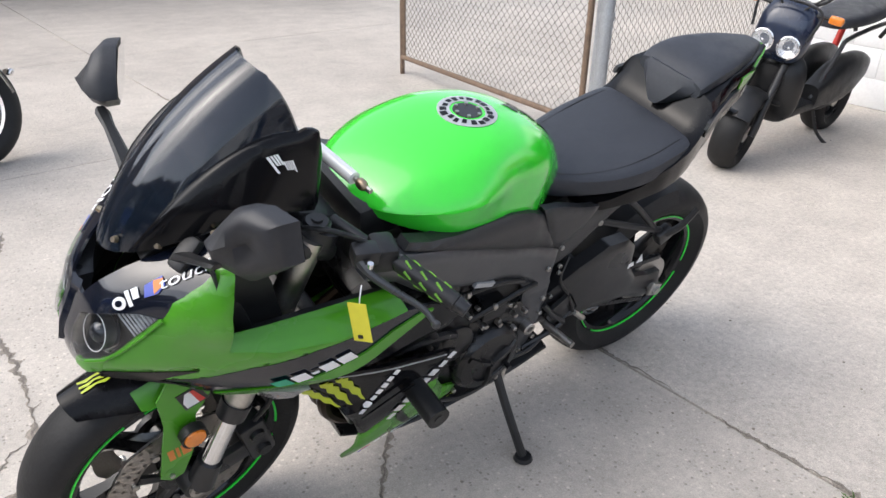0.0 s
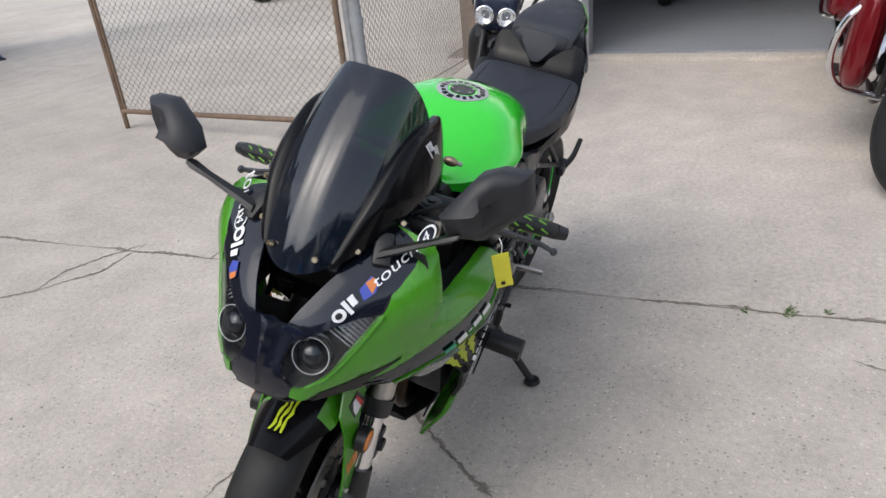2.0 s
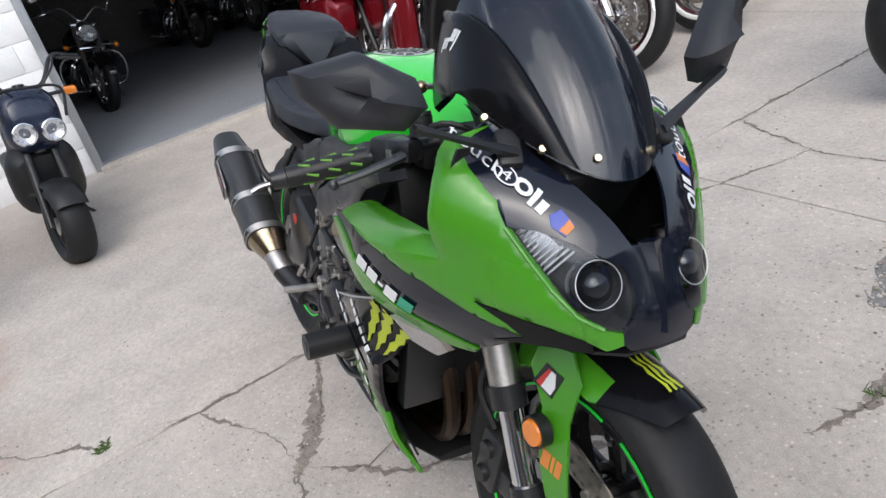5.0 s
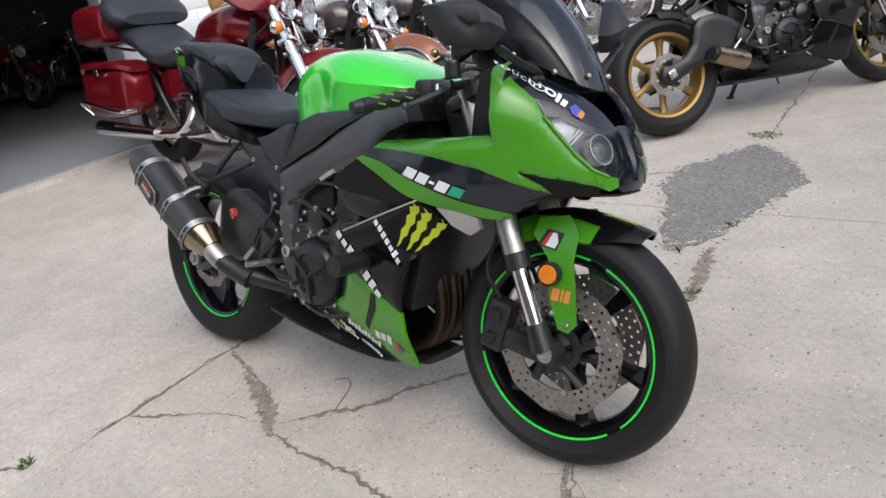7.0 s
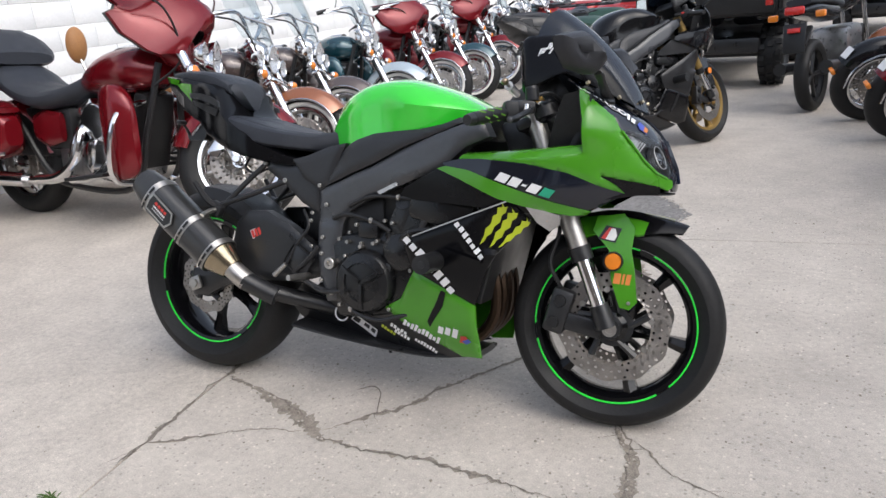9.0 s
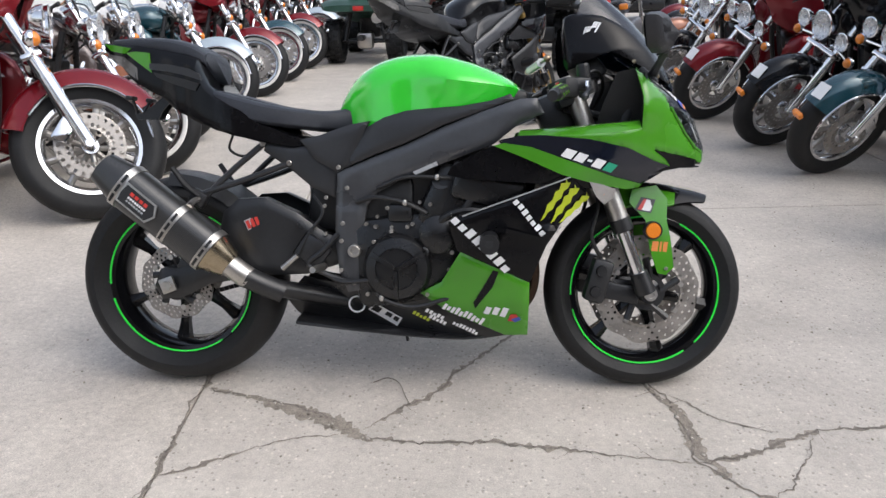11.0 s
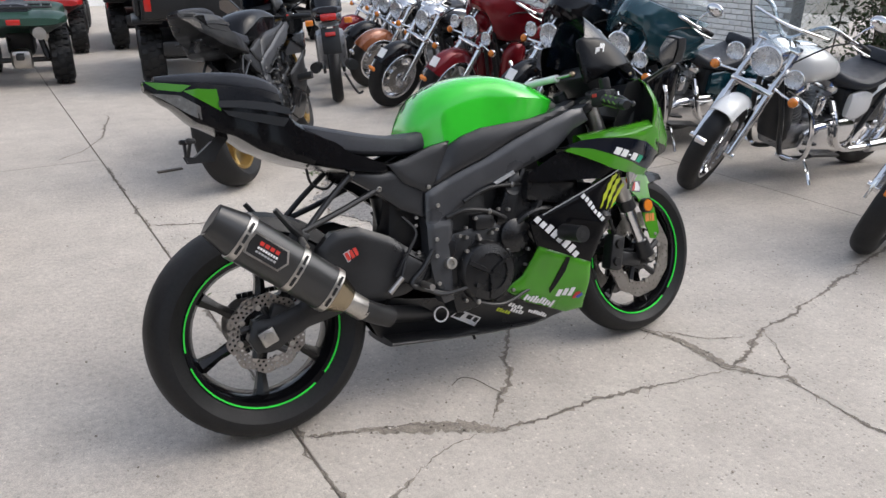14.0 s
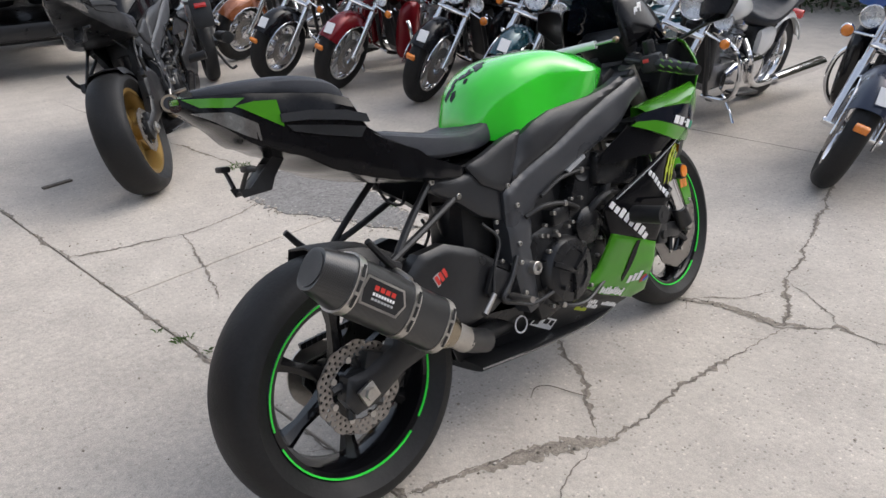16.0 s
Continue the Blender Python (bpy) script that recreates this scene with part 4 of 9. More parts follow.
def nose_x(y, z):
    """Depth of the fairing's face at half-width y and height z, smoothly through the station table."""
    y, z = min(abs(y), 0.28), max(0.5, min(0.95, z))
    i = min(6, int(y / 0.04)); u = y / 0.04 - i
    k = min(8, int((z - 0.5) / 0.05 + 1e-9)); w = (z - 0.5) / 0.05 - k
    cols = []
    for kk in (k - 1, k, k + 1, k + 2):
        row = NOSE[max(0, min(9, kk))][1]
        a = row[i - 1] if i else row[1]
        b = row[i + 2] if i < 6 else 2 * row[7] - row[6]
        cols.append(hermite(a, row[i], row[i + 1], b, u))
    return hermite(*cols, w)


def half_w(x, z):
    """Half-width of the fairing at x, z."""
    cap = lerp_table(CAP, z)[0] - max(0, 1.15 - x) * 0.13 - max(0, 0.8 - x) * 0.1
    if z < 0.5:
        front = 0.28 if x < 1.0 else max(0.0, (nose_x(0, 0.5) - x) / 2.05) ** 0.5 * 0.8 + 0.02
    else:
        lo, hi = 0.0, 0.28
        if nose_x(hi, z) >= x:
            front = hi + (nose_x(hi, z) - x) * 0.3
        else:
            for _ in range(18):
                mid = (lo + hi) / 2
                if nose_x(mid, z) > x: lo = mid
                else: hi = mid
            front = lo
    k = 0.02
    h = max(0.0, min(1.0, 0.5 + 0.5 * (front - cap) / k))
    return front + (cap - front) * h - k * h * (1 - h)


GREEN = [(1.352, 0.924), (1.394, 0.885), (1.44, 0.846), (1.456, 0.814), (1.48, 0.78), (1.508, 0.74), (1.53, 0.712), (1.538, 0.708), (1.545, 0.674), (1.535, 0.676), (1.482, 0.687), (1.412, 0.701), (1.45, 0.676), (1.466, 0.656),
         (1.416, 0.672), (1.338, 0.707), (1.235, 0.73), (1.107, 0.742), (1.2, 0.742), (1.3, 0.748), (1.372, 0.757), (1.371, 0.84)]


def sport_bike(name, label, m, c, decals=True):
    """c: colours by role."""
    bike = thing(name, label, "motorcycle", m)
    P = lambda n, bm, mt, par=bike, lab="", **k: part(n, bm, mt, par, lab, **k)
    steer_o, steer_ax = Vector((1.375, 0, 0.285)), Vector((-0.36, 0, 0.933)).normalized()
    ST = Matrix.Translation(steer_o) @ Matrix.Rotation(radians(c.get("steer", 5)), 4, steer_ax) @ Matrix.Translation(-steer_o)
    STF = Matrix.Translation((0.005, 0.009 if decals else 0, 0)) @ ST
    SB = Matrix.Translation(steer_o) @ Matrix.Rotation(radians(c.get("steer", 5) + 2), 4, steer_ax) @ Matrix.Translation(-steer_o)
    # wheels
    fc, rc = (1.421, 0, 0.289), (0.038, 0, 0.315)
    sport_wheel(bike, fc, 0.291, 0.12, c["rim"], ((-0.062, 0.1, 0.152), (0.057, 0.1, 0.152)), STF, c.get("tape"), phase=0.785)
    sport_wheel(bike, rc, 0.315, 0.18, c["rim"], ((-0.085, 0.075, 0.11),), Matrix(), c.get("tape"), 6, 0.11, 0.4)
    # fork
    for s in (-1, 1):
        y = s * 0.105
        P("fork_upper", cyl(bmesh.new(), (1.19, y, 0.862), (1.24, y, 0.731), 0.0262, 0.0265, 18), M["steel"] if decals else M["gold"], xf=STF)
        leg = P("fork_leg", cyl(bmesh.new(), (1.238, y, 0.735), (1.338, y, 0.475), 0.027, 0.027, 18), M["steel"] if decals else M["gold"], xf=STF)
        P("fork_slider", cyl(bmesh.new(), (1.335, y, 0.482), (1.398, y, 0.318), 0.0205, 0.0205, 18), M["chrome"], leg, "chrome fork slider", xf=STF)
        bm = cyl(bmesh.new(), (1.385, y, 0.352), (1.408, y, 0.292), 0.026, 0.03, 16)
        cyl(bm, (1.418, y - s * 0.03, 0.289), (1.418, y + s * 0.01, 0.289), 0.03, 0.027, 18)
        P("axle_clamp", bm, M["satin"], leg, xf=STF)
        P("fork_seal", cyl(bmesh.new(), (1.326, y, 0.506), (1.34, y, 0.47), 0.031, 0.03, 18), M["satin"], leg, xf=STF)
        P("axle_cap", lathe(bmesh.new(), [(0.0, 0), (0.011, 0), (0.011, s * 0.005), (0.019, s * 0.005), (0.019, -s * 0.01)], (1.418, y + s * 0.012, 0.289), 16), M["steel"], leg, xf=STF)
        cal = P("brake_caliper", box(bmesh.new(), (1.275, s * 0.078, 0.325), (0.06, 0.05, 0.125), (0, 16, 0), 0.01), M["satin"], leg, "black brake caliper", xf=STF)
        for dz in (-0.03, 0.03):
            P("caliper_piston_cap", cyl(bmesh.new(), (1.272 + dz * 0.3, s * 0.1, 0.325 + dz), (1.272 + dz * 0.3, s * 0.112, 0.325 + dz), 0.018, 0.015, 12), M["plastic"], cal, xf=STF)
        P("caliper_mount", box(bmesh.new(), (1.34, s * 0.085, 0.29), (0.11, 0.02, 0.05), (0, 12, 0), 0.006), M["satin"], leg, xf=STF)
        P("brake_hose", tube(bmesh.new(), [(1.28, s * 0.09, 0.39), (1.25, s * 0.1, 0.46), (1.27, s * 0.085, 0.56), (1.22, s * 0.06, 0.68)], 0.006, 8), M["plastic"], leg, xf=STF)
    for z, x in ((0.66, 1.262), (0.84, 1.19)):
        P("triple_clamp", box(bmesh.new(), (x, 0, z), (0.09, 0.26, 0.035), (0, -21, 0), 0.012), M["satin"], xf=STF)
    # front fender: hoop over the tyre plus two drop legs
    bm = bmesh.new()
    secs = []
    for i in range(21):
        a = radians(56.5 + 59 * i / 20)
        R = 0.313 + 0.022 * max(0, (8 - i) / 8) ** 1.6
        hw = 0.074 - 0.034 * max(0, (7 - i) / 7) ** 1.4
        dep = 0.055 - 0.03 * max(0, (7 - i) / 7)
        ring = []
        for k in range(9):
            b = -1 + 2 * k / 8
            rr = R - dep * abs(b) ** 2.4
            ring.append((fc[0] + rr * math.cos(a), b * hw, fc[2] + rr * math.sin(a)))
        for k in range(8, -1, -1):
            b = -1 + 2 * k / 8
            rr = R - 0.005 - dep * abs(b) ** 2.4
            ring.append((fc[0] + rr * math.cos(a), b * (hw - 0.004), fc[2] + rr * math.sin(a)))
        secs.append(ring)
    loft(bm, secs[6:])
    fender = P("front_fender", bm, c["body"], xf=STF)
    bm = bmesh.new(); loft(bm, secs[:7]); P("fender_tip", bm, c["dark"], fender, "gloss black fender tip", xf=STF)
    leg_y = lambda x, z: 0.07 + 0.036 * math.sin(max(0, min(1, (0.6 - z) / 0.26)) * math.pi * 0.6)
    for s in (-1, 1):
        bm = bmesh.new()
        panel(bm, [(1.37, 0.588), (1.44, 0.598), (1.47, 0.56), (1.465, 0.5), (1.475, 0.45), (1.485, 0.365), (1.465, 0.343), (1.44, 0.348), (1.415, 0.42), (1.405, 0.5), (1.36, 0.55)],
              leg_y, 0.004, 0.02, side=s)
        leg = P("fender_leg", bm, c["body"], fender, xf=STF)
        bolt(leg, (1.463, s * (leg_y(1.463, 0.362) - 0.001), 0.362), 0.007, s, xf=STF)
        if decals:
            bm = bmesh.new(); panel(bm, turned([(-0.028, -0.02), (0.02, -0.02), (0.028, 0.02), (-0.014, 0.02)], (1.405, 0.543), -10), lambda x, z: leg_y(x, z) + 0.0012, 0.001, 0.05, side=s)
            st = P("sticker", bm, M["dark_decal"], leg, "small black sticker with a white border", xf=STF)
            bm = bmesh.new(); panel(bm, turned([(-0.008, -0.016), (0.016, -0.016), (0.02, -0.002), (0.012, 0.016), (0.002, 0.016)], (1.405, 0.543), -10), lambda x, z: leg_y(x, z) + 0.0024, 0.001, 0.05, side=s)
            P("sticker_mark", bm, M["white"], st, xf=STF)
            bm = bmesh.new(); panel(bm, turned([(-0.02, -0.016), (-0.008, -0.016), (0.004, 0.016), (-0.005, 0.016)], (1.405, 0.543), -10), lambda x, z: leg_y(x, z) + 0.0024, 0.001, 0.05, side=s)
            P("sticker_mark", bm, M["red_decal"], st, xf=STF)
            bm = bmesh.new()
            for ol in ([(-0.022, -0.014), (-0.004, -0.014), (-0.002, 0.014), (-0.02, 0.014)], [(0.0, -0.014), (0.006, -0.014), (0.008, 0.014), (0.002, 0.014)], [(0.01, -0.014), (0.022, -0.014), (0.024, 0.014), (0.012, 0.014)]):
                panel(bm, turned(ol, (1.443, 0.425), -4), lambda x, z: leg_y(x, z) + 0.0012, 0.001, 0.05, side=s)
            P("sticker", bm, M["orange"], leg, "orange block letters as plain bars", xf=STF)
        # reflector
        refl = P("side_reflector", lathe(bmesh.new(), [(0.0, s * 0.012), (0.02, s * 0.011), (0.023, s * 0.004), (0.023, 0)], (1.42, s * 0.116, 0.472), 20), M["amber"], lab="round amber side reflector", xf=STF)
        P("reflector_rim", lathe(bmesh.new(), [(0.0225, s * 0.008), (0.026, s * 0.008), (0.026, -s * 0.012), (0.0, -s * 0.012)], (1.42, s * 0.116, 0.472), 20), M["plastic"], refl, xf=STF)
    if decals:
        bm = bmesh.new()
        rows = []
        for i in range(16):
            a = radians(72 + 34 * i / 15)
            hw = 0.047 - 0.012 * (i / 15) ** 2
            rows.append([bm.verts.new((fc[0] + (0.3165 - 0.055 * abs(b * hw / 0.074) ** 2.4) * math.cos(a), b * hw, fc[2] + (0.3165 - 0.055 * abs(b * hw / 0.074) ** 2.4) * math.sin(a))) for b in (-1, -0.6, -0.2, 0.2, 0.6, 1)])
        skin(bm, rows, closed=False)
        fs = P("fender_stripe", bm, c["dark"], fender, "gloss black centre of the fender", xf=STF)
        for k in (-1, 0, 1):
            bm = bmesh.new()
            ws = (0.0022, 0.0032, 0.002, 0.0034, 0.0018, 0.003, 0.001)
            fr_ = lambda q: 0.316 + 0.022 * max(0, (80 - math.degrees(q)) / 23.5) ** 1.6
            vs = [bm.verts.new((fc[0] + fr_(q) * math.cos(q), k * 0.0095 + e * w + 0.002 * math.sin(j * 2.2 + k), fc[2] + fr_(q) * math.sin(q))) for j, (q, w) in enumerate(zip((radians(63 + 2.4 * j) for j in range(7)), ws)) for e in (-1, 1)]
            for j in range(0, 12, 2):
                bm.faces.new((vs[j], vs[j + 1], vs[j + 3], vs[j + 2]))
            P("claw_stroke", bm, M["lime"], fs, "ragged lime stripe", xf=STF)
    # main frame spars and pivot plates
    for s in (-1, 1):
        fr = lambda x, z: 0.15 + 0.06 * max(0, min(1, (x - 0.62) / 0.4)) - 0.03 * abs((z - 0.7)) * (1 if z > 0.55 else 0)
        bm = bmesh.new()
        panel(bm, [(0.573, 0.655), (0.66, 0.69), (0.742, 0.719), (0.851, 0.768), (0.95, 0.805), (1.055, 0.838), (1.1, 0.84), (1.12, 0.8), (1.054, 0.775), (0.985, 0.72), (0.848, 0.668), (0.74, 0.63), (0.655, 0.584), (0.628, 0.55), (0.612, 0.45), (0.605, 0.306), (0.569, 0.3), (0.545, 0.36), (0.535, 0.45), (0.539, 0.556), (0.545, 0.64)], fr, 0.05, 0.0125, side=s, soft=0.009, band=0.016)
        spar = P("frame_spar", bm, c["frame"])
        bmesh_b = bmesh.new()
        lathe(bmesh_b, [(0.018, -s * 0.01), (0.018, s * 0.012), (0.016, s * 0.014), (0.009, s * 0.014), (0.008, s * 0.004), (0, s * 0.004)], (0.593, s * 0.158, 0.423), 20)
        P("pivot_nut", bmesh_b, M["steel"], spar)
        if decals:
            bm = bmesh.new(); panel(bm, [(0.763, 0.645), (0.772, 0.637), (0.835, 0.664), (0.83, 0.674)], lambda x, z: fr(x, z) + 0.004, 0.009, 0.05, side=s); P("frame_badge", bm, M["silver"], spar, "small silver badge plate")
        for px, pz in ((0.552, 0.658), (0.56, 0.5), (0.555, 0.45), (0.59, 0.33), (0.553, 0.366), (0.575, 0.6)):
            bolt(spar, (px, s * 0.15, pz), 0.009, s)
        bm = bmesh.new()
        panel(bm, [(0.612, 0.757), (0.576, 0.66), (0.66, 0.695), (0.742, 0.724), (0.851, 0.773), (1.04, 0.838), (1.03, 0.852), (0.977, 0.835), (0.899, 0.822), (0.822, 0.818), (0.745, 0.812), (0.682, 0.794)], lambda x, z: fr(x, z) + 0.005 - max(0, z - 0.78) * 0.2 - 0.3 * max(0.0, 0.66 - x) * max(0.0, min(1.0, (z - 0.68) / 0.07)), 0.03, 0.0125, side=s, soft=0.007, band=0.015)
        P("tank_side_cover", bm, M["cover"])
        bm = bmesh.new(); panel(bm, [(0.44, 0.735), (0.5, 0.748), (0.58, 0.775), (0.64, 0.785), (0.612, 0.73), (0.585, 0.665), (0.545, 0.645), (0.48, 0.68)], lambda x, z: 0.14 + 0.05 * (x - 0.44), 0.02, 0.0125, side=s, soft=0.006, band=0.013)
        P("seat_side_cover", bm, M["cover"])
        # sub-frame gusset
        bm = bmesh.new()
        panel(bm, [(0.575, 0.655), (0.545, 0.64), (0.538, 0.57), (0.47, 0.6), (0.41, 0.65), (0.33, 0.705), (0.34, 0.735), (0.42, 0.715), (0.5, 0.72), (0.575, 0.75)], lambda x, z: 0.127 + 0.03 * (x - 0.35), 0.03, 0.0125, side=s, soft=0.006, band=0.013)
        P("subframe_plate", bm, M["cover"])
        # passenger peg bracket
        br = P("peg_bracket", tube(bmesh.new(), [(0.33, s * 0.118, 0.725), (0.24, s * 0.13, 0.65), (0.15, s * 0.145, 0.565)], 0.009, 8), M["satin"])
        P("bracket_arm", tube(bmesh.new(), [(0.405, s * 0.118, 0.67), (0.28, s * 0.13, 0.625), (0.155, s * 0.145, 0.585)], 0.009, 8), M["satin"], br)
        P("peg_mount", box(bmesh.new(), (0.145, s * 0.15, 0.572), (0.05, 0.03, 0.045), (0, 30, 0), 0.008), M["satin"], br)
        P("passenger_peg", tube(bmesh.new(), [(0.15, s * 0.16, 0.58), (0.12, s * 0.175, 0.61), (0.085, s * 0.18, 0.66)], 0.011, 8, r_end=0.008), M["plastic"], br)
        for q in ((0.33, s * 0.125, 0.725), (0.405, s * 0.125, 0.67)):
            bolt(br, q, 0.011, s)
        # rider peg and heel plate
        pg = P("foot_peg", cyl(bmesh.new(), (0.5, s * 0.14, 0.375), (0.49, s * 0.235, 0.38), 0.011, 0.009, 10), M["steel"])
        P("heel_plate", box(bmesh.new(), (0.47, s * 0.15, 0.42), (0.09, 0.008, 0.08), (0, 35, 0), 0.01), M["satin"], pg)
        P("pedal", tube(bmesh.new(), [(0.5, s * 0.15, 0.36), (0.56, s * 0.165, 0.335), (0.66, s * 0.175, 0.345)], 0.006, 8), M["satin"], pg)
        P("master_cylinder", cyl(bmesh.new(), (0.385, s * 0.165, 0.372), (0.43, s * 0.165, 0.41), 0.0085, 0.007, 12), M["steel"], pg)
        P("peg_hanger", tube(bmesh.new(), [(0.545, s * 0.15, 0.47), (0.5, s * 0.158, 0.42), (0.46, s * 0.16, 0.385), (0.5, s * 0.158, 0.36), (0.575, s * 0.15, 0.33)], 0.008, 8), M["satin"], pg)
        P("hose_clip", tube(bmesh.new(), [(0.43, s * 0.16, 0.41), (0.46, s * 0.15, 0.47), (0.5, s * 0.14, 0.53), (0.47, s * 0.12, 0.58)], 0.005, 6), M["plastic"], pg)
        P("pedal_tip", cyl(bmesh.new(), (0.66, s * 0.17, 0.345), (0.66, s * 0.2, 0.345), 0.007, seg=8), M["plastic"], pg)
    # swingarm
    for s in (-1, 1):
        bm = bmesh.new()
        panel(bm, [(0.56, 0.45), (0.5, 0.47), (0.42, 0.53), (0.33, 0.572), (0.25, 0.568), (0.205, 0.53), (0.18, 0.44), (0.13, 0.385), (0.05, 0.36), (0.0, 0.36), (-0.02, 0.31), (0.0, 0.268), (0.06, 0.272), (0.15, 0.315), (0.3, 0.345), (0.45, 0.35), (0.56, 0.385)], lambda x, z: 0.129 - 0.01 * math.cos(x * 9), 0.035, 0.014, side=s, soft=0.01, band=0.022)
        arm = P("swingarm_side", bm, M["satin"])
        bm = bmesh.new(); cyl(bm, (0.03, s * 0.12, 0.315), (0.03, s * 0.147, 0.315), 0.017, 0.015, 6)
        P("axle_nut", bm, M["steel"], arm)
        P("axle_block", box(bmesh.new(), (0.03, s * 0.133, 0.315), (0.045, 0.012, 0.045), (0, -20, 0), 0.004), M["steel"], arm)
        if decals and s > 0:
            for ol in ([(0.165, 0.475), (0.192, 0.475), (0.182, 0.505)], [(0.2, 0.47), (0.222, 0.466), (0.224, 0.482), (0.206, 0.486)]):
                bm = bmesh.new(); panel(bm, ol, lambda x, z: 0.1385, 0.001, 0.05, side=s); P("sticker", bm, M["white"], arm, "small white sticker")
        if decals and s < 0:
            bm = bmesh.new()
            for i in range(3):
                panel(bm, turned([(0, 0), (0.01, 0), (0.01, 0.024), (0, 0.024)], (0.282 + 0.013 * i, 0.482 + 0.0052 * i), 22), lambda x, z: 0.1385, 0.001, 0.05, side=s)
            P("sticker", bm, M["red_decal"], arm, "red and white sticker as plain bars")
            bm = bmesh.new(); panel(bm, turned([(-0.003, -0.003), (0.041, -0.003), (0.041, 0.027), (-0.003, 0.027)], (0.282, 0.482), 22), lambda x, z: 0.1376, 0.0008, 0.05, side=s)
            P("sticker_ground", bm, M["silver"], arm)
        for q in ((0.51, 0.572), (0.505, 0.548), (0.506, 0.468), (0.472, 0.429), (0.54, 0.45), (0.44, 0.41)):
            bolt(arm, (q[0], s * 0.13, q[1]), 0.008, s)
    P("swingarm_bridge", box(bmesh.new(), (0.4, 0, 0.45), (0.1, 0.24, 0.09), (0, 20, 0), 0.02), M["satin"])
    bm = bmesh.new()
    secs = []
    for i in range(13):
        a = radians(18 + 72 * i / 12)
        secs.append([(0.03 + rr * math.cos(a), b * 0.095, 0.315 + rr * math.sin(a)) for b, rr in ((-1, 0.29), (-0.8, 0.325), (0, 0.335), (0.8, 0.325), (1, 0.29), (0.8, 0.32), (0, 0.33), (-0.8, 0.32))])
    loft(bm, secs); P("rear_hugger", bm, M["plastic"])
    P("rear_caliper", box(bmesh.new(), (0.09, -0.09, 0.36), (0.08, 0.04, 0.05), (0, 25, 0), 0.008), M["satin"])
    # chain and sprockets on the far side
    bm = bmesh.new(); lathe(bm, [(0.0, 0.0), (0.085, 0.0), (0.085, 0.006), (0.0, 0.006)], (0.03, 0.085, 0.315), 40); P("rear_sprocket", bm, M["steel"])
    bm = bmesh.new()
    for z0, z1 in ((0.4, 0.415), (0.23, 0.385)):
        n = 34
        for i in range(n):
            t = (i + 0.5) / n
            box(bm, (0.0 + 0.56 * t, 0.088, z0 + (z1 - z0) * t), (0.014, 0.012, 0.014), (0, -math.degrees(math.atan2(z1 - z0, 0.56)), 0))
    P("chain", bm, M["satin"])
    P("shock", cyl(bmesh.new(), (0.5, 0, 0.36), (0.46, 0, 0.64), 0.035, 0.035, 16), M["satin"])
    # engine
    eng = P("engine", box(bmesh.new(), (0.75, 0, 0.4), (0.34, 0.3, 0.26), (0, -8, 0), 0.03), M["engine_black"])
    P("cylinder_head", box(bmesh.new(), (0.9, 0, 0.55), (0.22, 0.32, 0.2), (0, 25, 0), 0.03), M["engine_black"], eng)
    for s in (-1, 1):
        y = s * 0.15
        bm = lathe(bmesh.new(), [(0.098, 0), (0.096, s * 0.018), (0.086, s * 0.03), (0.06, s * 0.036), (0.058, s * 0.03), (0.03, s * 0.032), (0.0, s * 0.034)], (0.715, y, 0.375), 36)
        cov = P("clutch_cover" if s < 0 else "alternator_cover", bm, M["engine_black"], eng)
        for i in range(8):
            a = i * 0.785 + 0.2
            bolt(cov, (0.715 + 0.098 * math.cos(a), s * 0.155, 0.375 + 0.098 * math.sin(a)), 0.006, s, M["engine_black"], h=0.01)
        bm = lathe(bmesh.new(), [(0.055, 0), (0.053, s * 0.02), (0.04, s * 0.028), (0.0, s * 0.03)], (0.83, y - s * 0.005, 0.47), 28)
        P("side_cover", bm, M["engine_black"], eng)
        P("breather_box", box(bmesh.new(), (0.725, s * 0.14, 0.53), (0.07, 0.05, 0.05), (0, 0, 0), 0.01), M["engine_black"], eng)
        P("water_hose", tube(bmesh.new(), [(0.78, s * 0.13, 0.52), (0.86, s * 0.15, 0.5), (0.92, s * 0.16, 0.42), (0.97, s * 0.12, 0.36)], 0.016, 10), M["engine_black"], eng)
        P("air_duct", box(bmesh.new(), (0.97, s * 0.165, 0.6), (0.2, 0.05, 0.1), (0, 14, 0), 0.02), M["engine_black"], eng)
        P("throttle_body", cyl(bmesh.new(), (0.84, s * 0.1, 0.6), (0.84, s * 0.155, 0.62), 0.03, 0.026, 14), M["satin"], eng)
        for k in range(3):
            a0 = k * 2.09 + 0.5
            q = lambda r_, da, h_: (0.715 + r_ * math.cos(a0 + da), s * h_, 0.375 + r_ * math.sin(a0 + da))
            P("cover_rib", loft(bmesh.new(), [[q(r_, -w_, 0.176), q(r_, -w_ * 0.6, h_), q(r_, w_ * 0.6, h_), q(r_, w_, 0.176)] for r_, w_, h_ in ((0.008, 0.9, 0.192), (0.03, 0.3, 0.194), (0.055, 0.17, 0.193), (0.082, 0.13, 0.186))]), M["engine_black"], cov)
        for k in range(5):
            P("cover_bolt", cyl(bmesh.new(), (0.655 + 0.045 * k, s * 0.15, 0.492 - 0.012 * (k % 2)), (0.655 + 0.045 * k, s * 0.168, 0.492 - 0.012 * (k % 2)), 0.007, 0.006, 8), M["steel"], eng)
        P("oil_cap", lathe(bmesh.new(), [(0.016, 0), (0.016, s * 0.014), (0.012, s * 0.016), (0.0, s * 0.012)], (0.79, y + s * 0.004, 0.42), 14), M["satin"], eng)
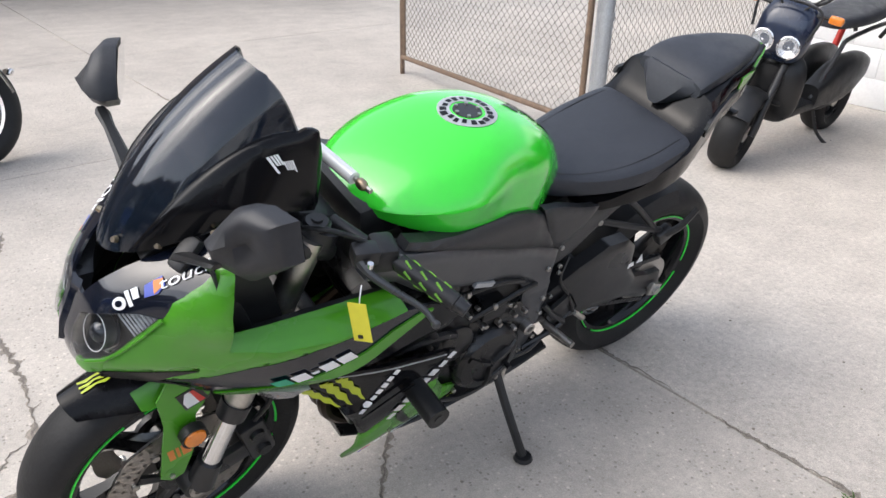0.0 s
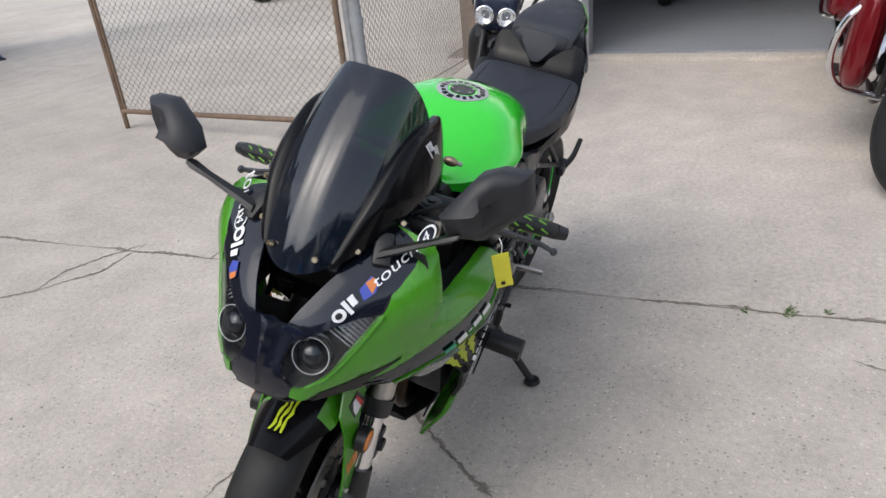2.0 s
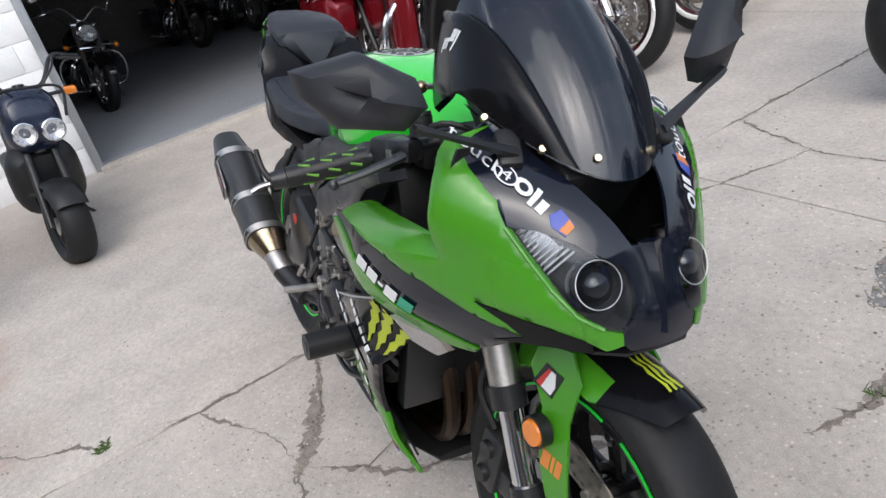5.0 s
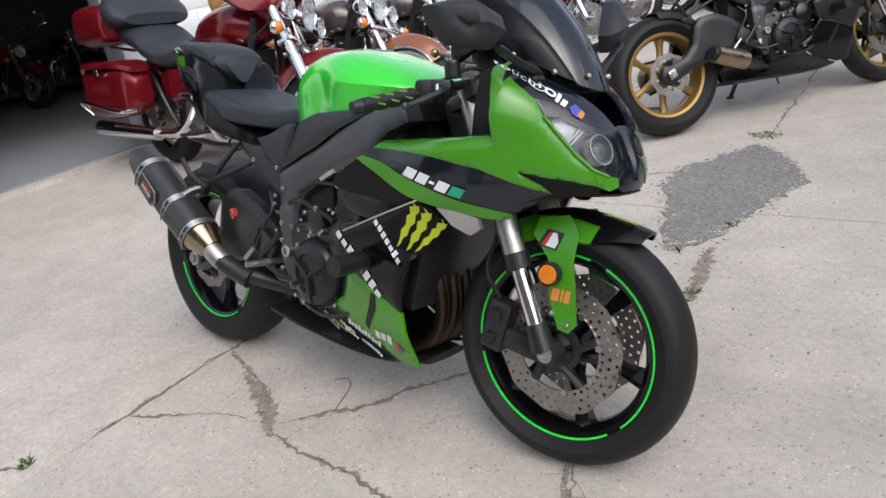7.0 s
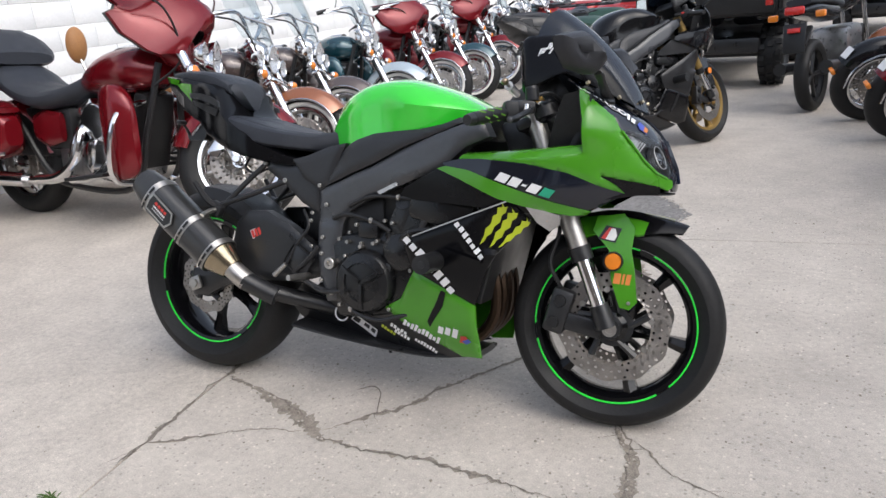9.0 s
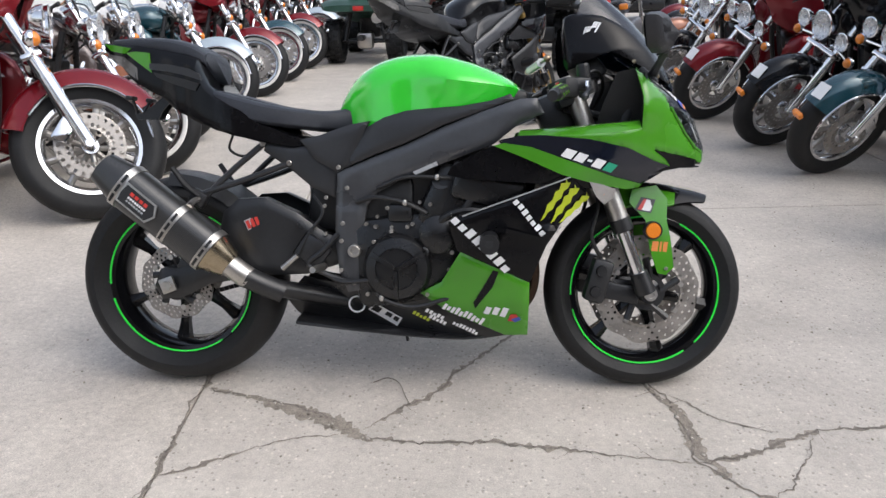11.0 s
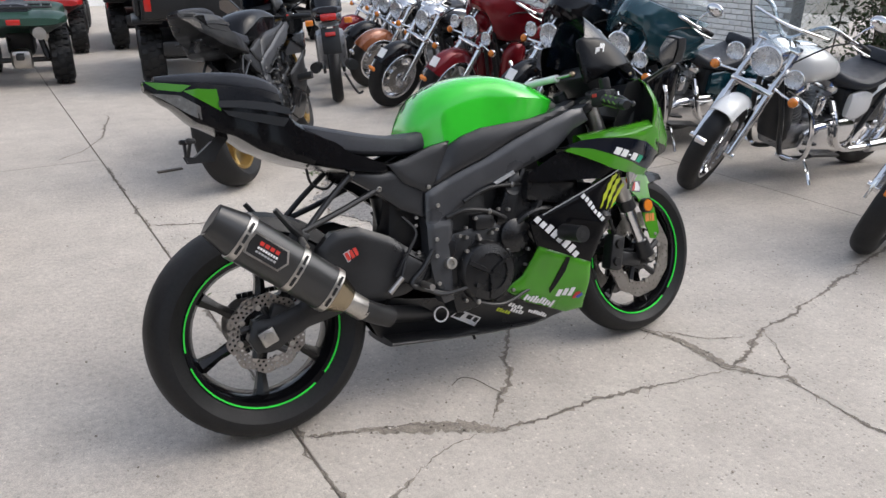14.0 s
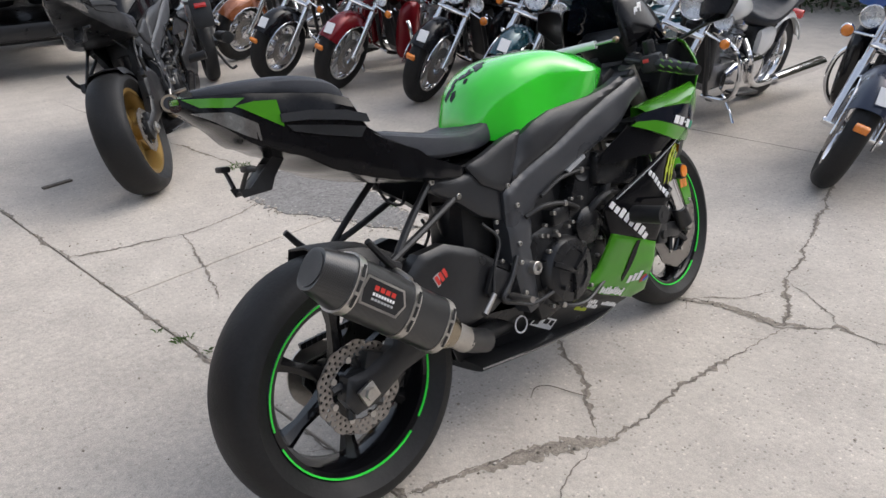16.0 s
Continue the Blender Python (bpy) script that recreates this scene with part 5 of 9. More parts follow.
        P("side_strut", box(bmesh.new(), (0.86, s * 0.15, 0.6), (0.03, 0.02, 0.16), (0, 24, 0), 0.006), M["satin"], eng)
        P("duct_vane", box(bmesh.new(), (0.93, s * 0.17, 0.58), (0.02, 0.03, 0.14), (0, 30, 0), 0.006), M["satin"], eng)
        for q in ((0.66, 0.52), (0.7, 0.49), (0.78, 0.56), (0.9, 0.46), (0.63, 0.35), (0.86, 0.37)):
            bolt(eng, (q[0], s * 0.15, q[1]), 0.007, s, h=0.012)
    # Added black fillers: bright ground must not show through the engine gaps.
    P("airbox", box(bmesh.new(), (0.78, 0, 0.64), (0.42, 0.22, 0.22), (0, -10, 0), 0.03), M["plastic"])
    P("rear_inner_guard", box(bmesh.new(), (0.512, 0, 0.6), (0.13, 0.15, 0.27), (0, 8, 0), 0.03), M["plastic"])
    P("engine_mount", box(bmesh.new(), (0.66, 0, 0.55), (0.2, 0.25, 0.16), (0, 0, 0), 0.02), M["plastic"])
    for s in (-1, 1):
        for pts, r_, mt in (([(0.6, 0.15, 0.56), (0.66, 0.165, 0.575), (0.74, 0.168, 0.56), (0.8, 0.16, 0.53)], 0.007, "plastic"),
                            ([(0.64, 0.158, 0.34), (0.67, 0.17, 0.29), (0.76, 0.172, 0.265), (0.86, 0.165, 0.29)], 0.006, "satin"),
                            ([(0.83, 0.16, 0.5), (0.87, 0.175, 0.53), (0.93, 0.175, 0.54), (1.0, 0.16, 0.52)], 0.011, "plastic"),
                            ([(0.66, 0.16, 0.6), (0.74, 0.168, 0.63), (0.83, 0.165, 0.63), (0.9, 0.15, 0.62)], 0.006, "plastic")):
            P("engine_hose", tube(bmesh.new(), [(x, s * y, z) for x, y, z in pts], r_, 8), M[mt])
        for x, y, z in ((0.74, 0.17, 0.56), (0.87, 0.178, 0.53), (0.67, 0.172, 0.29), (0.83, 0.168, 0.63)):
            P("hose_clamp", ball(bmesh.new(), (x, s * y, z), 0.01, (0.8, 0.8, 1.0), 8), M["steel"])
        for x, z in ((0.63, 0.5), (0.65, 0.45), (0.69, 0.545), (0.76, 0.5), (0.81, 0.555), (0.8, 0.3), (0.85, 0.33), (0.87, 0.42), (0.905, 0.5), (0.63, 0.3)):
            bolt(eng, (x, s * 0.158, z), 0.008, s, h=0.014)
    P("radiator", box(bmesh.new(), (1.105, 0, 0.47), (0.035, 0.34, 0.26), (0, 14, 0), 0.006), M["satin"])
    for i in range(4):
        y = -0.075 + 0.05 * i
        P("header_pipe", tube(bmesh.new(), [(1.0, y, 0.5), (1.09, y, 0.42), (1.09, y * 0.9, 0.28), (0.98, y * 0.7, 0.19), (0.8, y * 0.5 - 0.03, 0.18)], 0.018, 10), M["header"])
    # lower fairing
    for s in (-1, 1):
        hw = lambda x, z: half_w(x, z)
        # black middle side panel
        bm = bmesh.new(); panel(bm, [(1.19, 0.634), (0.887, 0.522), (0.862, 0.508), (0.885, 0.43), (1.085, 0.345), (1.128, 0.45), (1.16, 0.5), (1.238, 0.586)], hw, 0.008, 0.014, side=s, soft=0.007, band=0.016)
        mid = P("side_panel", bm, c["dark"])
        bm = bmesh.new(); panel(bm, [(0.985, 0.49), (1.115, 0.462), (1.12, 0.472), (1.0, 0.5)], hw, 0.004, 0.03, side=s, lift=0.012); P("panel_fin", bm, c["dark"], mid)
        sl = P("crash_bobbin", cyl(bmesh.new(), (0.975, s * 0.2, 0.462), (0.975, s * 0.315, 0.462), 0.026, 0.026, 20), M["plastic"], lab="round black crash bobbin")
        P("bobbin_bolt", cyl(bmesh.new(), (0.975, s * 0.312, 0.462), (0.975, s * 0.3165, 0.462), 0.011, 0.011, 10), M["satin"], sl)
        # green belly panel
        bm = bmesh.new(); panel(bm, [(0.895, 0.426), (1.085, 0.342), (1.083, 0.18), (1.02, 0.176), (0.86, 0.245), (0.778, 0.302), (0.84, 0.337)], hw, 0.008, 0.014, side=s, soft=0.007, band=0.016)
        bel = P("belly_panel", bm, c["body"])
        bm = bmesh.new(); panel(bm, [(1.0, 0.374), (0.985, 0.33), (0.935, 0.262), (0.93, 0.28), (0.965, 0.34), (0.985, 0.378)], hw, 0.002, 0.03, side=s, lift=0.003); P("belly_vent", bm, c["dark"], bel)
        # black belly trough
        bm = bmesh.new(); panel(bm, [(0.778, 0.3), (0.86, 0.243), (1.02, 0.173), (0.95, 0.162), (0.6, 0.18), (0.4, 0.2), (0.385, 0.215), (0.357, 0.264), (0.422, 0.334), (0.48, 0.32), (0.577, 0.306)], lambda x, z: half_w(max(x, 0.5), z) - 0.02 - max(0, 0.7 - x) * 0.05, 0.005, 0.03, side=s)
        tr = P("belly_trough", bm, c["dark2"])
        # upper cowl side: green with black sweeps
        bm = bmesh.new(); panel(bm, GREEN, hw, 0.006, 0.0125, side=s, soft=0.003, band=0.008)
        cw = P("upper_cowl_side", bm, c["body"], sharp=60)
        bm = bmesh.new(); panel(bm, GREEN, hw, 0.002, 0.03, side=s, lift=-0.0075); P("cowl_lining", bm, M["plastic"], cw)
        bm = bmesh.new(); panel(bm, [(1.107, 0.742), (1.235, 0.73), (1.338, 0.707), (1.416, 0.672), (1.466, 0.656), (1.43, 0.634), (1.385, 0.61), (1.304, 0.63), (1.195, 0.669), (1.083, 0.71), (1.012, 0.719), (1.0, 0.73), (1.05, 0.74)], hw, 0.006, 0.02, side=s, lift=-0.002)
        dk = P("cowl_dark_sweep", bm, c["mask"], cw, "dark blue-black sweep of the cowl", sharp=60)
        bm = bmesh.new(); panel(bm, [(1.385, 0.61), (1.304, 0.631), (1.195, 0.67), (1.083, 0.711), (1.012, 0.722), (0.985, 0.715), (1.049, 0.69), (1.164, 0.639), (1.26, 0.611), (1.34, 0.597), (1.375, 0.6)], hw, 0.006, 0.02, side=s, lift=0.002)
        P("cowl_stripe", bm, c["body"], cw, sharp=60)
        bm = bmesh.new(); panel(bm, [(0.985, 0.716), (1.049, 0.692), (1.164, 0.641), (1.26, 0.613), (1.33, 0.6), (1.25, 0.6), (1.1, 0.615), (1.0, 0.622), (0.91, 0.626), (0.86, 0.638), (0.872, 0.66), (0.925, 0.688)], lambda x, z: half_w(x, z) - 0.012, 0.005, 0.03, side=s)
        P("cowl_tail", bm, c["dark"], cw)
        bm = bmesh.new(); panel(bm, [(1.412, 0.701), (1.482, 0.687), (1.545, 0.674), (1.545, 0.656), (1.5, 0.652), (1.42, 0.64), (1.466, 0.657), (1.45, 0.676)], hw, 0.005, 0.02, side=s, lift=-0.001)
        P("cowl_lip", bm, c["dark"], cw, sharp=60)
        bm = bmesh.new(); panel(bm, [(1.57, 0.0), (1.566, 0.05), (1.54, 0.082), (1.47, 0.125), (1.4, 0.16), (1.3, 0.19), (1.28, 0.0)], lambda x, y: 0.655 - 0.25 * max(0, 1.45 - x), 0.004, 0.04, "z", s)
        P("chin_underside", bm, M["plastic"], cw)
        edge_o = [(x, half_w(x, z) - 0.001, z - 0.001) for x, z in ((1.05, 0.742), (1.107, 0.742), (1.2, 0.742), (1.3, 0.748), (1.372, 0.757))]
        edge_i = [(1.06, 0.19, 0.756), (1.107, 0.192, 0.759), (1.2, 0.196, 0.765), (1.3, 0.2, 0.773), (1.366, 0.2, 0.779)]
        rows_ = [[Vector(a).lerp(Vector(b), k) + Vector((0, 0, 0.006 * math.sin(k * math.pi))) for a, b in zip(edge_o, edge_i)] for k in (0, 0.25, 0.5, 0.75, 1.0)]
        rows_.append([v - Vector((0, 0.004, 0.03)) for v in rows_[-1]])
        bm = bmesh.new(); skin(bm, [[bm.verts.new((v.x, s * v.y, v.z)) for v in r] for r in rows_], closed=False)
        P("cowl_shelf", bm, c["body"], cw, sharp=60)
        # inner cockpit side
        bm = bmesh.new(); panel(bm, [(1.25, 0.725), (1.3, 0.715), (1.38, 0.7), (1.39, 0.86), (1.355, 0.915), (1.31, 0.905), (1.28, 0.83)], lambda x, z: 0.148 + 0.03 * max(0, (z - 0.75) / 0.15), 0.004, 0.03, side=s)
        P("cockpit_side", bm, M["plastic"], cw)
        bm = bmesh.new(); panel(bm, [(1.02, 0.15), (1.372, 0.15), (1.372, 0.205), (1.25, 0.238), (1.1, 0.236), (1.02, 0.225)], lambda x, y: 0.722 + 0.03 * (x - 1.02), 0.004, 0.04, "z", s)
        P("inner_ledge", bm, M["plastic"], cw)
        bm = bmesh.new(); panel(bm, [(0.146, 0.74), (0.2, 0.745), (0.222, 0.8), (0.212, 0.86), (0.19, 0.905), (0.172, 0.905)], lambda y, z: 1.385, 0.004, 0.04, "x", s)
        P("inner_bulkhead", bm, M["plastic"], cw)
        # indicator
        bm = bmesh.new(); panel(bm, [(1.236, 0.62), (1.258, 0.58), (1.284, 0.555), (1.308, 0.572), (1.312, 0.598), (1.275, 0.611)], lambda x, z: half_w(x, z) + 0.002 + 0.012 * math.sin(max(0, min(1, (x - 1.2) / 0.1)) * 3.14), 0.012, 0.02, side=s)
        ind = P("front_indicator", bm, M["silver_lens"], lab="clear-lens front indicator")
        P("indicator_bulb", cyl(bmesh.new(), (1.275, s * 0.192, 0.588), (1.275, s * 0.204, 0.588), 0.013, 0.008, 10), M["amber"], ind)
        if decals:
            def deck(outls, mt, par, lift, lab="", nm="decal"):
                bm = bmesh.new()
                for ol in outls:
                    panel(bm, ol, hw, 0.0012, 0.05, side=s, lift=lift)
                return P(nm, bm, mt, par, lab)
            # big white marque as plain blocks running down the panel edge
            deck([turned(o, (0.868, 0.514), -44) for o in bars(8, 0, 0.215, 0.0, 0.027, 0.12, 0.3)], M["white"], mid, 0.004, "white block lettering as plain bars")
            # claw mark
            for (x0, z0, x1, z1, wk) in ((1.184, 0.628, 1.112, 0.515, 1.0), (1.208, 0.612, 1.138, 0.508, 1.05), (1.24, 0.588, 1.16, 0.508, 0.85)):
                L_ = math.hypot(x1 - x0, z1 - z0)
                base = [(0.02, -0.009), (0.1, -0.002), (0.16, -0.012), (0.28, -0.006), (0.36, -0.012), (0.52, -0.006), (0.66, -0.011), (0.8, -0.005), (1.0, -0.002), (0.9, 0.003), (0.78, 0.002), (0.68, 0.008), (0.52, 0.005), (0.4, 0.011), (0.26, 0.006), (0.16, 0.011), (0.04, 0.008), (0.08, 0.002)]
                deck([turned([(u * L_, v * wk) for u, v in base], (x0, z0), math.degrees(math.atan2(z1 - z0, x1 - x0)))], M["lime"], mid, 0.003, "ragged lime claw stroke", "claw_stroke")
            deck([turned(o, (1.036, 0.566), -50) for o in bars(7, 0, 0.125, 0, 0.017, 0, 0.3)], M["white"], mid, 0.003, "small white lettering as plain bars")
            deck([[(0.9, 0.528), (1.185, 0.634), (1.187, 0.631), (0.902, 0.525)]], M["silver"], mid, 0.003)
            # model badge on the dark sweep, as slanted bars
            ang2 = math.degrees(math.atan2(0.648 - 0.7, 0.155))
            for k, (u, w_) in enumerate(((0.0, 0.028), (0.034, 0.026), (0.066, 0.012), (0.084, 0.026))):
                h0, h1 = (0.009, 0.015) if k == 2 else (0.0, 0.024)
                deck([turned([(u + h0 * 0.4, h0), (u + w_ + h0 * 0.4, h0), (u + w_ + h1 * 0.4, h1), (u + h1 * 0.4, h1)], (1.158, 0.688), ang2)], M["white"], dk, 0.003, "white slanted badge block")
            deck([turned([(0.116, 0.0), (0.142, 0.0), (0.152, 0.024), (0.126, 0.024)], (1.158, 0.688), ang2)], M["teal_decal"], dk, 0.003)
            # belly sponsors
            for (ox, oz, ln, h, n, mt, a3) in ((0.84, 0.258, 0.125, 0.024, 10, "white", -24), (0.79, 0.246, 0.06, 0.013, 5, "white", -26), (0.8, 0.226, 0.055, 0.013, 5, "white", -26), (0.868, 0.208, 0.08, 0.013, 8, "white", -26), (0.752, 0.236, 0.055, 0.012, 5, "lime", -26), (0.958, 0.248, 0.068, 0.034, 3, "white", -14)):
                deck([turned(o, (ox, oz), a3) for o in bars(n, 0, ln, 0, h, 0.15, 0.3)], M[mt], bel, 0.0035, "sponsor lettering as plain bars")
            deck([turned([(0, 0), (0.024, 0.002), (0.03, 0.014), (0.02, 0.026), (0.004, 0.022)], (1.026, 0.226), -10)], M["red_decal"], bel, 0.0035)
            deck([turned([(0.006, 0.006), (0.02, 0.0), (0.034, 0.012), (0.026, 0.02)], (1.028, 0.226), -10)], M["blue_decal"], bel, 0.0045)
            bm = bmesh.new()
            for ol in ([(0.615, 0.236), (0.64, 0.258), (0.718, 0.213), (0.7, 0.184)],):
                panel(bm, ol, lambda x, z: half_w(max(x, 0.5), z) - 0.018, 0.001, 0.05, side=s, lift=0.002)
            st = P("sticker", bm, M["white"], tr, "white sticker with dark marks")
            for ol in ([(0.622, 0.237), (0.641, 0.252), (0.66, 0.241), (0.645, 0.226)], [(0.664, 0.222), (0.674, 0.233), (0.69, 0.224), (0.682, 0.212)], [(0.688, 0.209), (0.698, 0.219), (0.71, 0.212), (0.7, 0.198)]):
                bm = bmesh.new(); panel(bm, ol, lambda x, z: half_w(max(x, 0.5), z) - 0.018, 0.001, 0.05, side=s, lift=0.003); P("sticker_mark", bm, M["dark_decal"], st)
            bm = bmesh.new(); lathe(bm, [(0.021, 0), (0.026, 0), (0.026, s * 0.002), (0.021, s * 0.002)], (0.582, s * (half_w(0.582, 0.25) - 0.014), 0.252), 24); P("sticker", bm, M["white"], tr, "round white outlined sticker")
    bm = bmesh.new()
    loft_x(bm, [(0.4, 0.21, 0.185, 0.1), (0.6, 0.19, 0.17, 0.12), (0.9, 0.17, 0.15, 0.12), (1.05, 0.18, 0.16, 0.08)], 0.05); P("belly_keel", bm, c["dark2"])
    # face: mask, headlights, intake
    FX = nose_x
    def dense(pts, n=6):
        return [(x0 + (x1 - x0) * k / n, z0 + (z1 - z0) * k / n) for (x0, z0), (x1, z1) in zip(pts, pts[1:]) for k in range(n)] + [pts[-1]]
    edge_up = [(half_w(x, z), z) for x, z in dense(GREEN[:4])]
    edge_low = [(half_w(x, z), z) for x, z in dense([GREEN[4], GREEN[5], GREEN[7]])] + [(0.082, 0.6945)]
    for s in (-1, 1):
        top = [(0.133, 0.812), (0.106, 0.801), (0.07, 0.781), (0.044, 0.765), (0.036, 0.735), (0.044, 0.706)]
        bm = bmesh.new(); panel(bm, [(0.0, 0.79), (0.03, 0.79), (0.042, 0.815), (0.066, 0.855), (0.088, 0.885), (0.11, 0.915), (0.138, 0.948), (edge_up[0][0] - 0.002, 0.926)] + [(y - 0.002, z) for y, z in edge_up[1:]] + top + [(0.06, 0.69), (0.058, 0.672), (0.045, 0.66), (0.0, 0.658)], FX, 0.006, 0.016, "x", s, -0.002)
        mask = P("nose_mask", bm, c["mask"], lab="gloss dark nose panel", sharp=60)
        low = [(0.046, 0.698), (0.062, 0.69)] + list(reversed(edge_low)) + [edge_up[-1]]
        light = top + low
        bm = bmesh.new(); panel(bm, light, lambda y, z: FX(y, z) - 0.035 - 0.1 * max(0, 0.09 - y), 0.004, 0.007, "x", s)
        bowl = P("headlight", bm, M["lamp_dark"], lab="projector headlight under a clear lens")
        bm = bmesh.new()
        rim_o = [Vector((FX(y, z) - 0.003, s * y, z)) for y, z in light]
        rim_i = [Vector((FX(y, z) - 0.036 - 0.1 * max(0, 0.09 - y), s * y, z)) for y, z in light]
        skin(bm, [[bm.verts.new(v) for v in rim_o], [bm.verts.new(v) for v in rim_i]])
        P("lamp_wall", bm, M["lamp_dark"], bowl)
        hc = Vector((FX(0.074, 0.74) - 0.03, s * 0.074, 0.74))
        rotm = pose(*hc, 0, -22, s * 12)
        P("projector", lathe(bmesh.new(), [(0.0, 0.024), (0.009, 0.023), (0.016, 0.019), (0.022, 0.011), (0.0245, 0.0), (0.036, -0.002)], (0, 0, 0), 28), M["lamp_glass"], bowl, "dark glass projector", xf=rotm @ pose(0, 0, 0, 0, 0, -90))
        P("halo_ring", lathe(bmesh.new(), [(0.0306, 0.02), (0.0313, 0.0208), (0.032, 0.02), (0.0313, 0.0192), (0.0306, 0.02)], (0, 0, 0), 44), M["white"], bowl, "thin pale ring round the projector", xf=rotm @ pose(0, 0, 0, 0, 0, -90))
        bm = bmesh.new(); panel(bm, [edge_up[-1], (0.133, 0.81), (0.112, 0.802), (0.1, 0.785), (0.122, 0.75), edge_low[0]], lambda y, z: FX(y, z) - 0.031, 0.003, 0.007, "x", s); P("reflector", bm, M["lamp_silver"], bowl, "silver upper reflector")
        P("projector_shroud", lathe(bmesh.new(), [(0.0302, 0.019), (0.0296, 0.0), (0.026, -0.004)], (0, 0, 0), 32), M["lamp_dark"], bowl, xf=rotm @ pose(0, 0, 0, 0, 0, -90))
        for k in range(12):
            y0, z0 = 0.108 + 0.0042 * k, 0.764 + 0.004 * k
            P("reflector_rib", box(bmesh.new(), (FX(y0, z0) - 0.027, s * y0, z0), (0.003, 0.0026, 0.056 - 0.003 * k), (s * 42, 26, 0), 0.001), M["rib"], bowl)
        bm = bmesh.new(); panel(bm, light, lambda y, z: FX(y, z) + 0.004 * min(1, max(0, (y - 0.036) / 0.03)), 0.003, 0.016, "x", s, 0.0)
        ln = P("lens", bm, M["clear"], bowl, "clear plastic lens", sharp=70); ln.visible_shadow = False
        P("lamp_lip", tube(bmesh.new(), [(FX(y, z) + 0.0005, s * y, z) for y, z in [edge_up[-1]] + edge_low], 0.0035, 8), c["body"], bowl, "rounded painted lip under the lens")
        bm = bmesh.new(); panel(bm, [(half_w(1.537, 0.71) + 0.001, 0.71), (0.082, 0.694), (0.061, 0.69), (0.059, 0.672), (0.078, 0.664), (half_w(1.545, 0.674), 0.674)], FX, 0.006, 0.012, "x", s, 0.0)
        P("cowl_flank", bm, c["body"], sharp=60)
        if decals:
            def fdeck(outls, mt, lift=0.002, lab=""):
                bm = bmesh.new()
                for ol in outls:
                    panel(bm, ol, FX, 0.001, 0.02, "x", s, lift)
                return P("decal", bm, mt, mask, lab)
            # along the strip: a place at distance u from its lower end, v across it
            o_, d_ = Vector((0.098, 0.812)), Vector((0.078, 0.108)).normalized()
            n_ = Vector((d_.y, -d_.x))
            sp = lambda u, v: tuple(o_ + d_ * u + n_ * v)
            quad = lambda u0, u1, v0, v1: [sp(u0, v0), sp(u1, v0), sp(u1, v1), sp(u0, v1)]
            ue, ub, ut, u4 = (0.0, 0.045, 0.062, 0.128) if s > 0 else (0.03, 0.004, 0.088, 0.072)
            flip = lambda q: q if s > 0 else 0.038 - q
            oval = lambda r_: [sp(ue + flip(0.0085) + 0.0092 * r_ * math.cos(k * 0.449), s * 0.002 + 0.0105 * r_ * math.sin(k * 0.449)) for k in range(14)]
            fdeck([oval(1.0)], M["white"], lab="white oval of the sponsor mark"); fdeck([oval(0.5)], c["mask"], 0.003)
            for q0, q1, v0, v1 in ((0.0195, 0.0245, -0.014, 0.012), (0.028, 0.036, -0.006, 0.011)):
                fdeck([quad(ue + min(flip(q0), flip(q1)), ue + max(flip(q0), flip(q1)), min(-s * v0, -s * v1), max(-s * v0, -s * v1))], M["white"], lab="white bar of the sponsor mark")
            fdeck([[sp(ub, -0.008), sp(ub + 0.018, -0.012), sp(ub + 0.022, 0.004), sp(ub + 0.013, 0.013), sp(ub - 0.003, 0.01)]], M["blue_decal"])
            fdeck([[sp(ub + 0.01, -0.01) if s > 0 else sp(ub - 0.001, -0.006), sp(ub + 0.02, -0.008) if s > 0 else sp(ub + 0.007, -0.009), sp(ub + 0.02, 0.004) if s > 0 else sp(ub + 0.006, 0.01), sp(ub + 0.01, 0.011) if s > 0 else sp(ub - 0.002, 0.008)]], M["orange"], 0.003)
            bm = bmesh.new()
            a_ = math.degrees(math.atan2(d_.y, d_.x))
            q = sp(ut, 0.009) if s > 0 else sp(ut + 0.052, 0.009)
            text_patch(bm, "touch", 0.026, (s * q[0], q[1]), s * a_, lambda u, v: (FX(u, v) + 0.003, u, v))
            P("lettering", bm, M["white"], mask, "white word on the nose strip")
            cx, cz_ = sp(u4 + 0.006, 0.0)
            ring = [(cx + 0.0125 * math.cos(a), cz_ + 0.0125 * math.sin(a)) for a in (k * 0.3142 for k in range(20))]
            fdeck([ring], M["white"]); fdeck([[(cx + (x - cx) * 0.82, cz_ + (z - cz_) * 0.82) for x, z in ring]], c["mask"], 0.003)
            bm = bmesh.new()
            q = sp(u4 + 0.001, 0.007) if s > 0 else sp(u4 + 0.011, 0.007)
            text_patch(bm, "4", 0.02, (s * q[0], q[1]), s * a_, lambda u, v: (FX(u, v) + 0.005, u, v))
            P("lettering", bm, M["white"], mask, "white numeral in a ring")
    bm = bmesh.new()
    box(bm, (1.4, 0, 0.83), (0.06, 0.14, 0.12), (0, 35, 0), 0.01); P("air_intake", bm, M["plastic"], lab="black ram-air intake")
    P("nose_ridge", loft(bmesh.new(), [[(FX(0, z) + 0.005, 0, z), (FX(0, z) - 0.003, w, z), (FX(0, z) - 0.012, 0, z), (FX(0, z) - 0.003, -w, z)] for z, w in ((0.792, 0.02), (0.76, 0.012), (0.72, 0.008), (0.68, 0.006))]), c["mask"])
    P("nose_liner", box(bmesh.new(), (1.345, 0, 0.8), (0.03, 0.32, 0.22), (0, 18, 0), 0.01), M["plastic"])
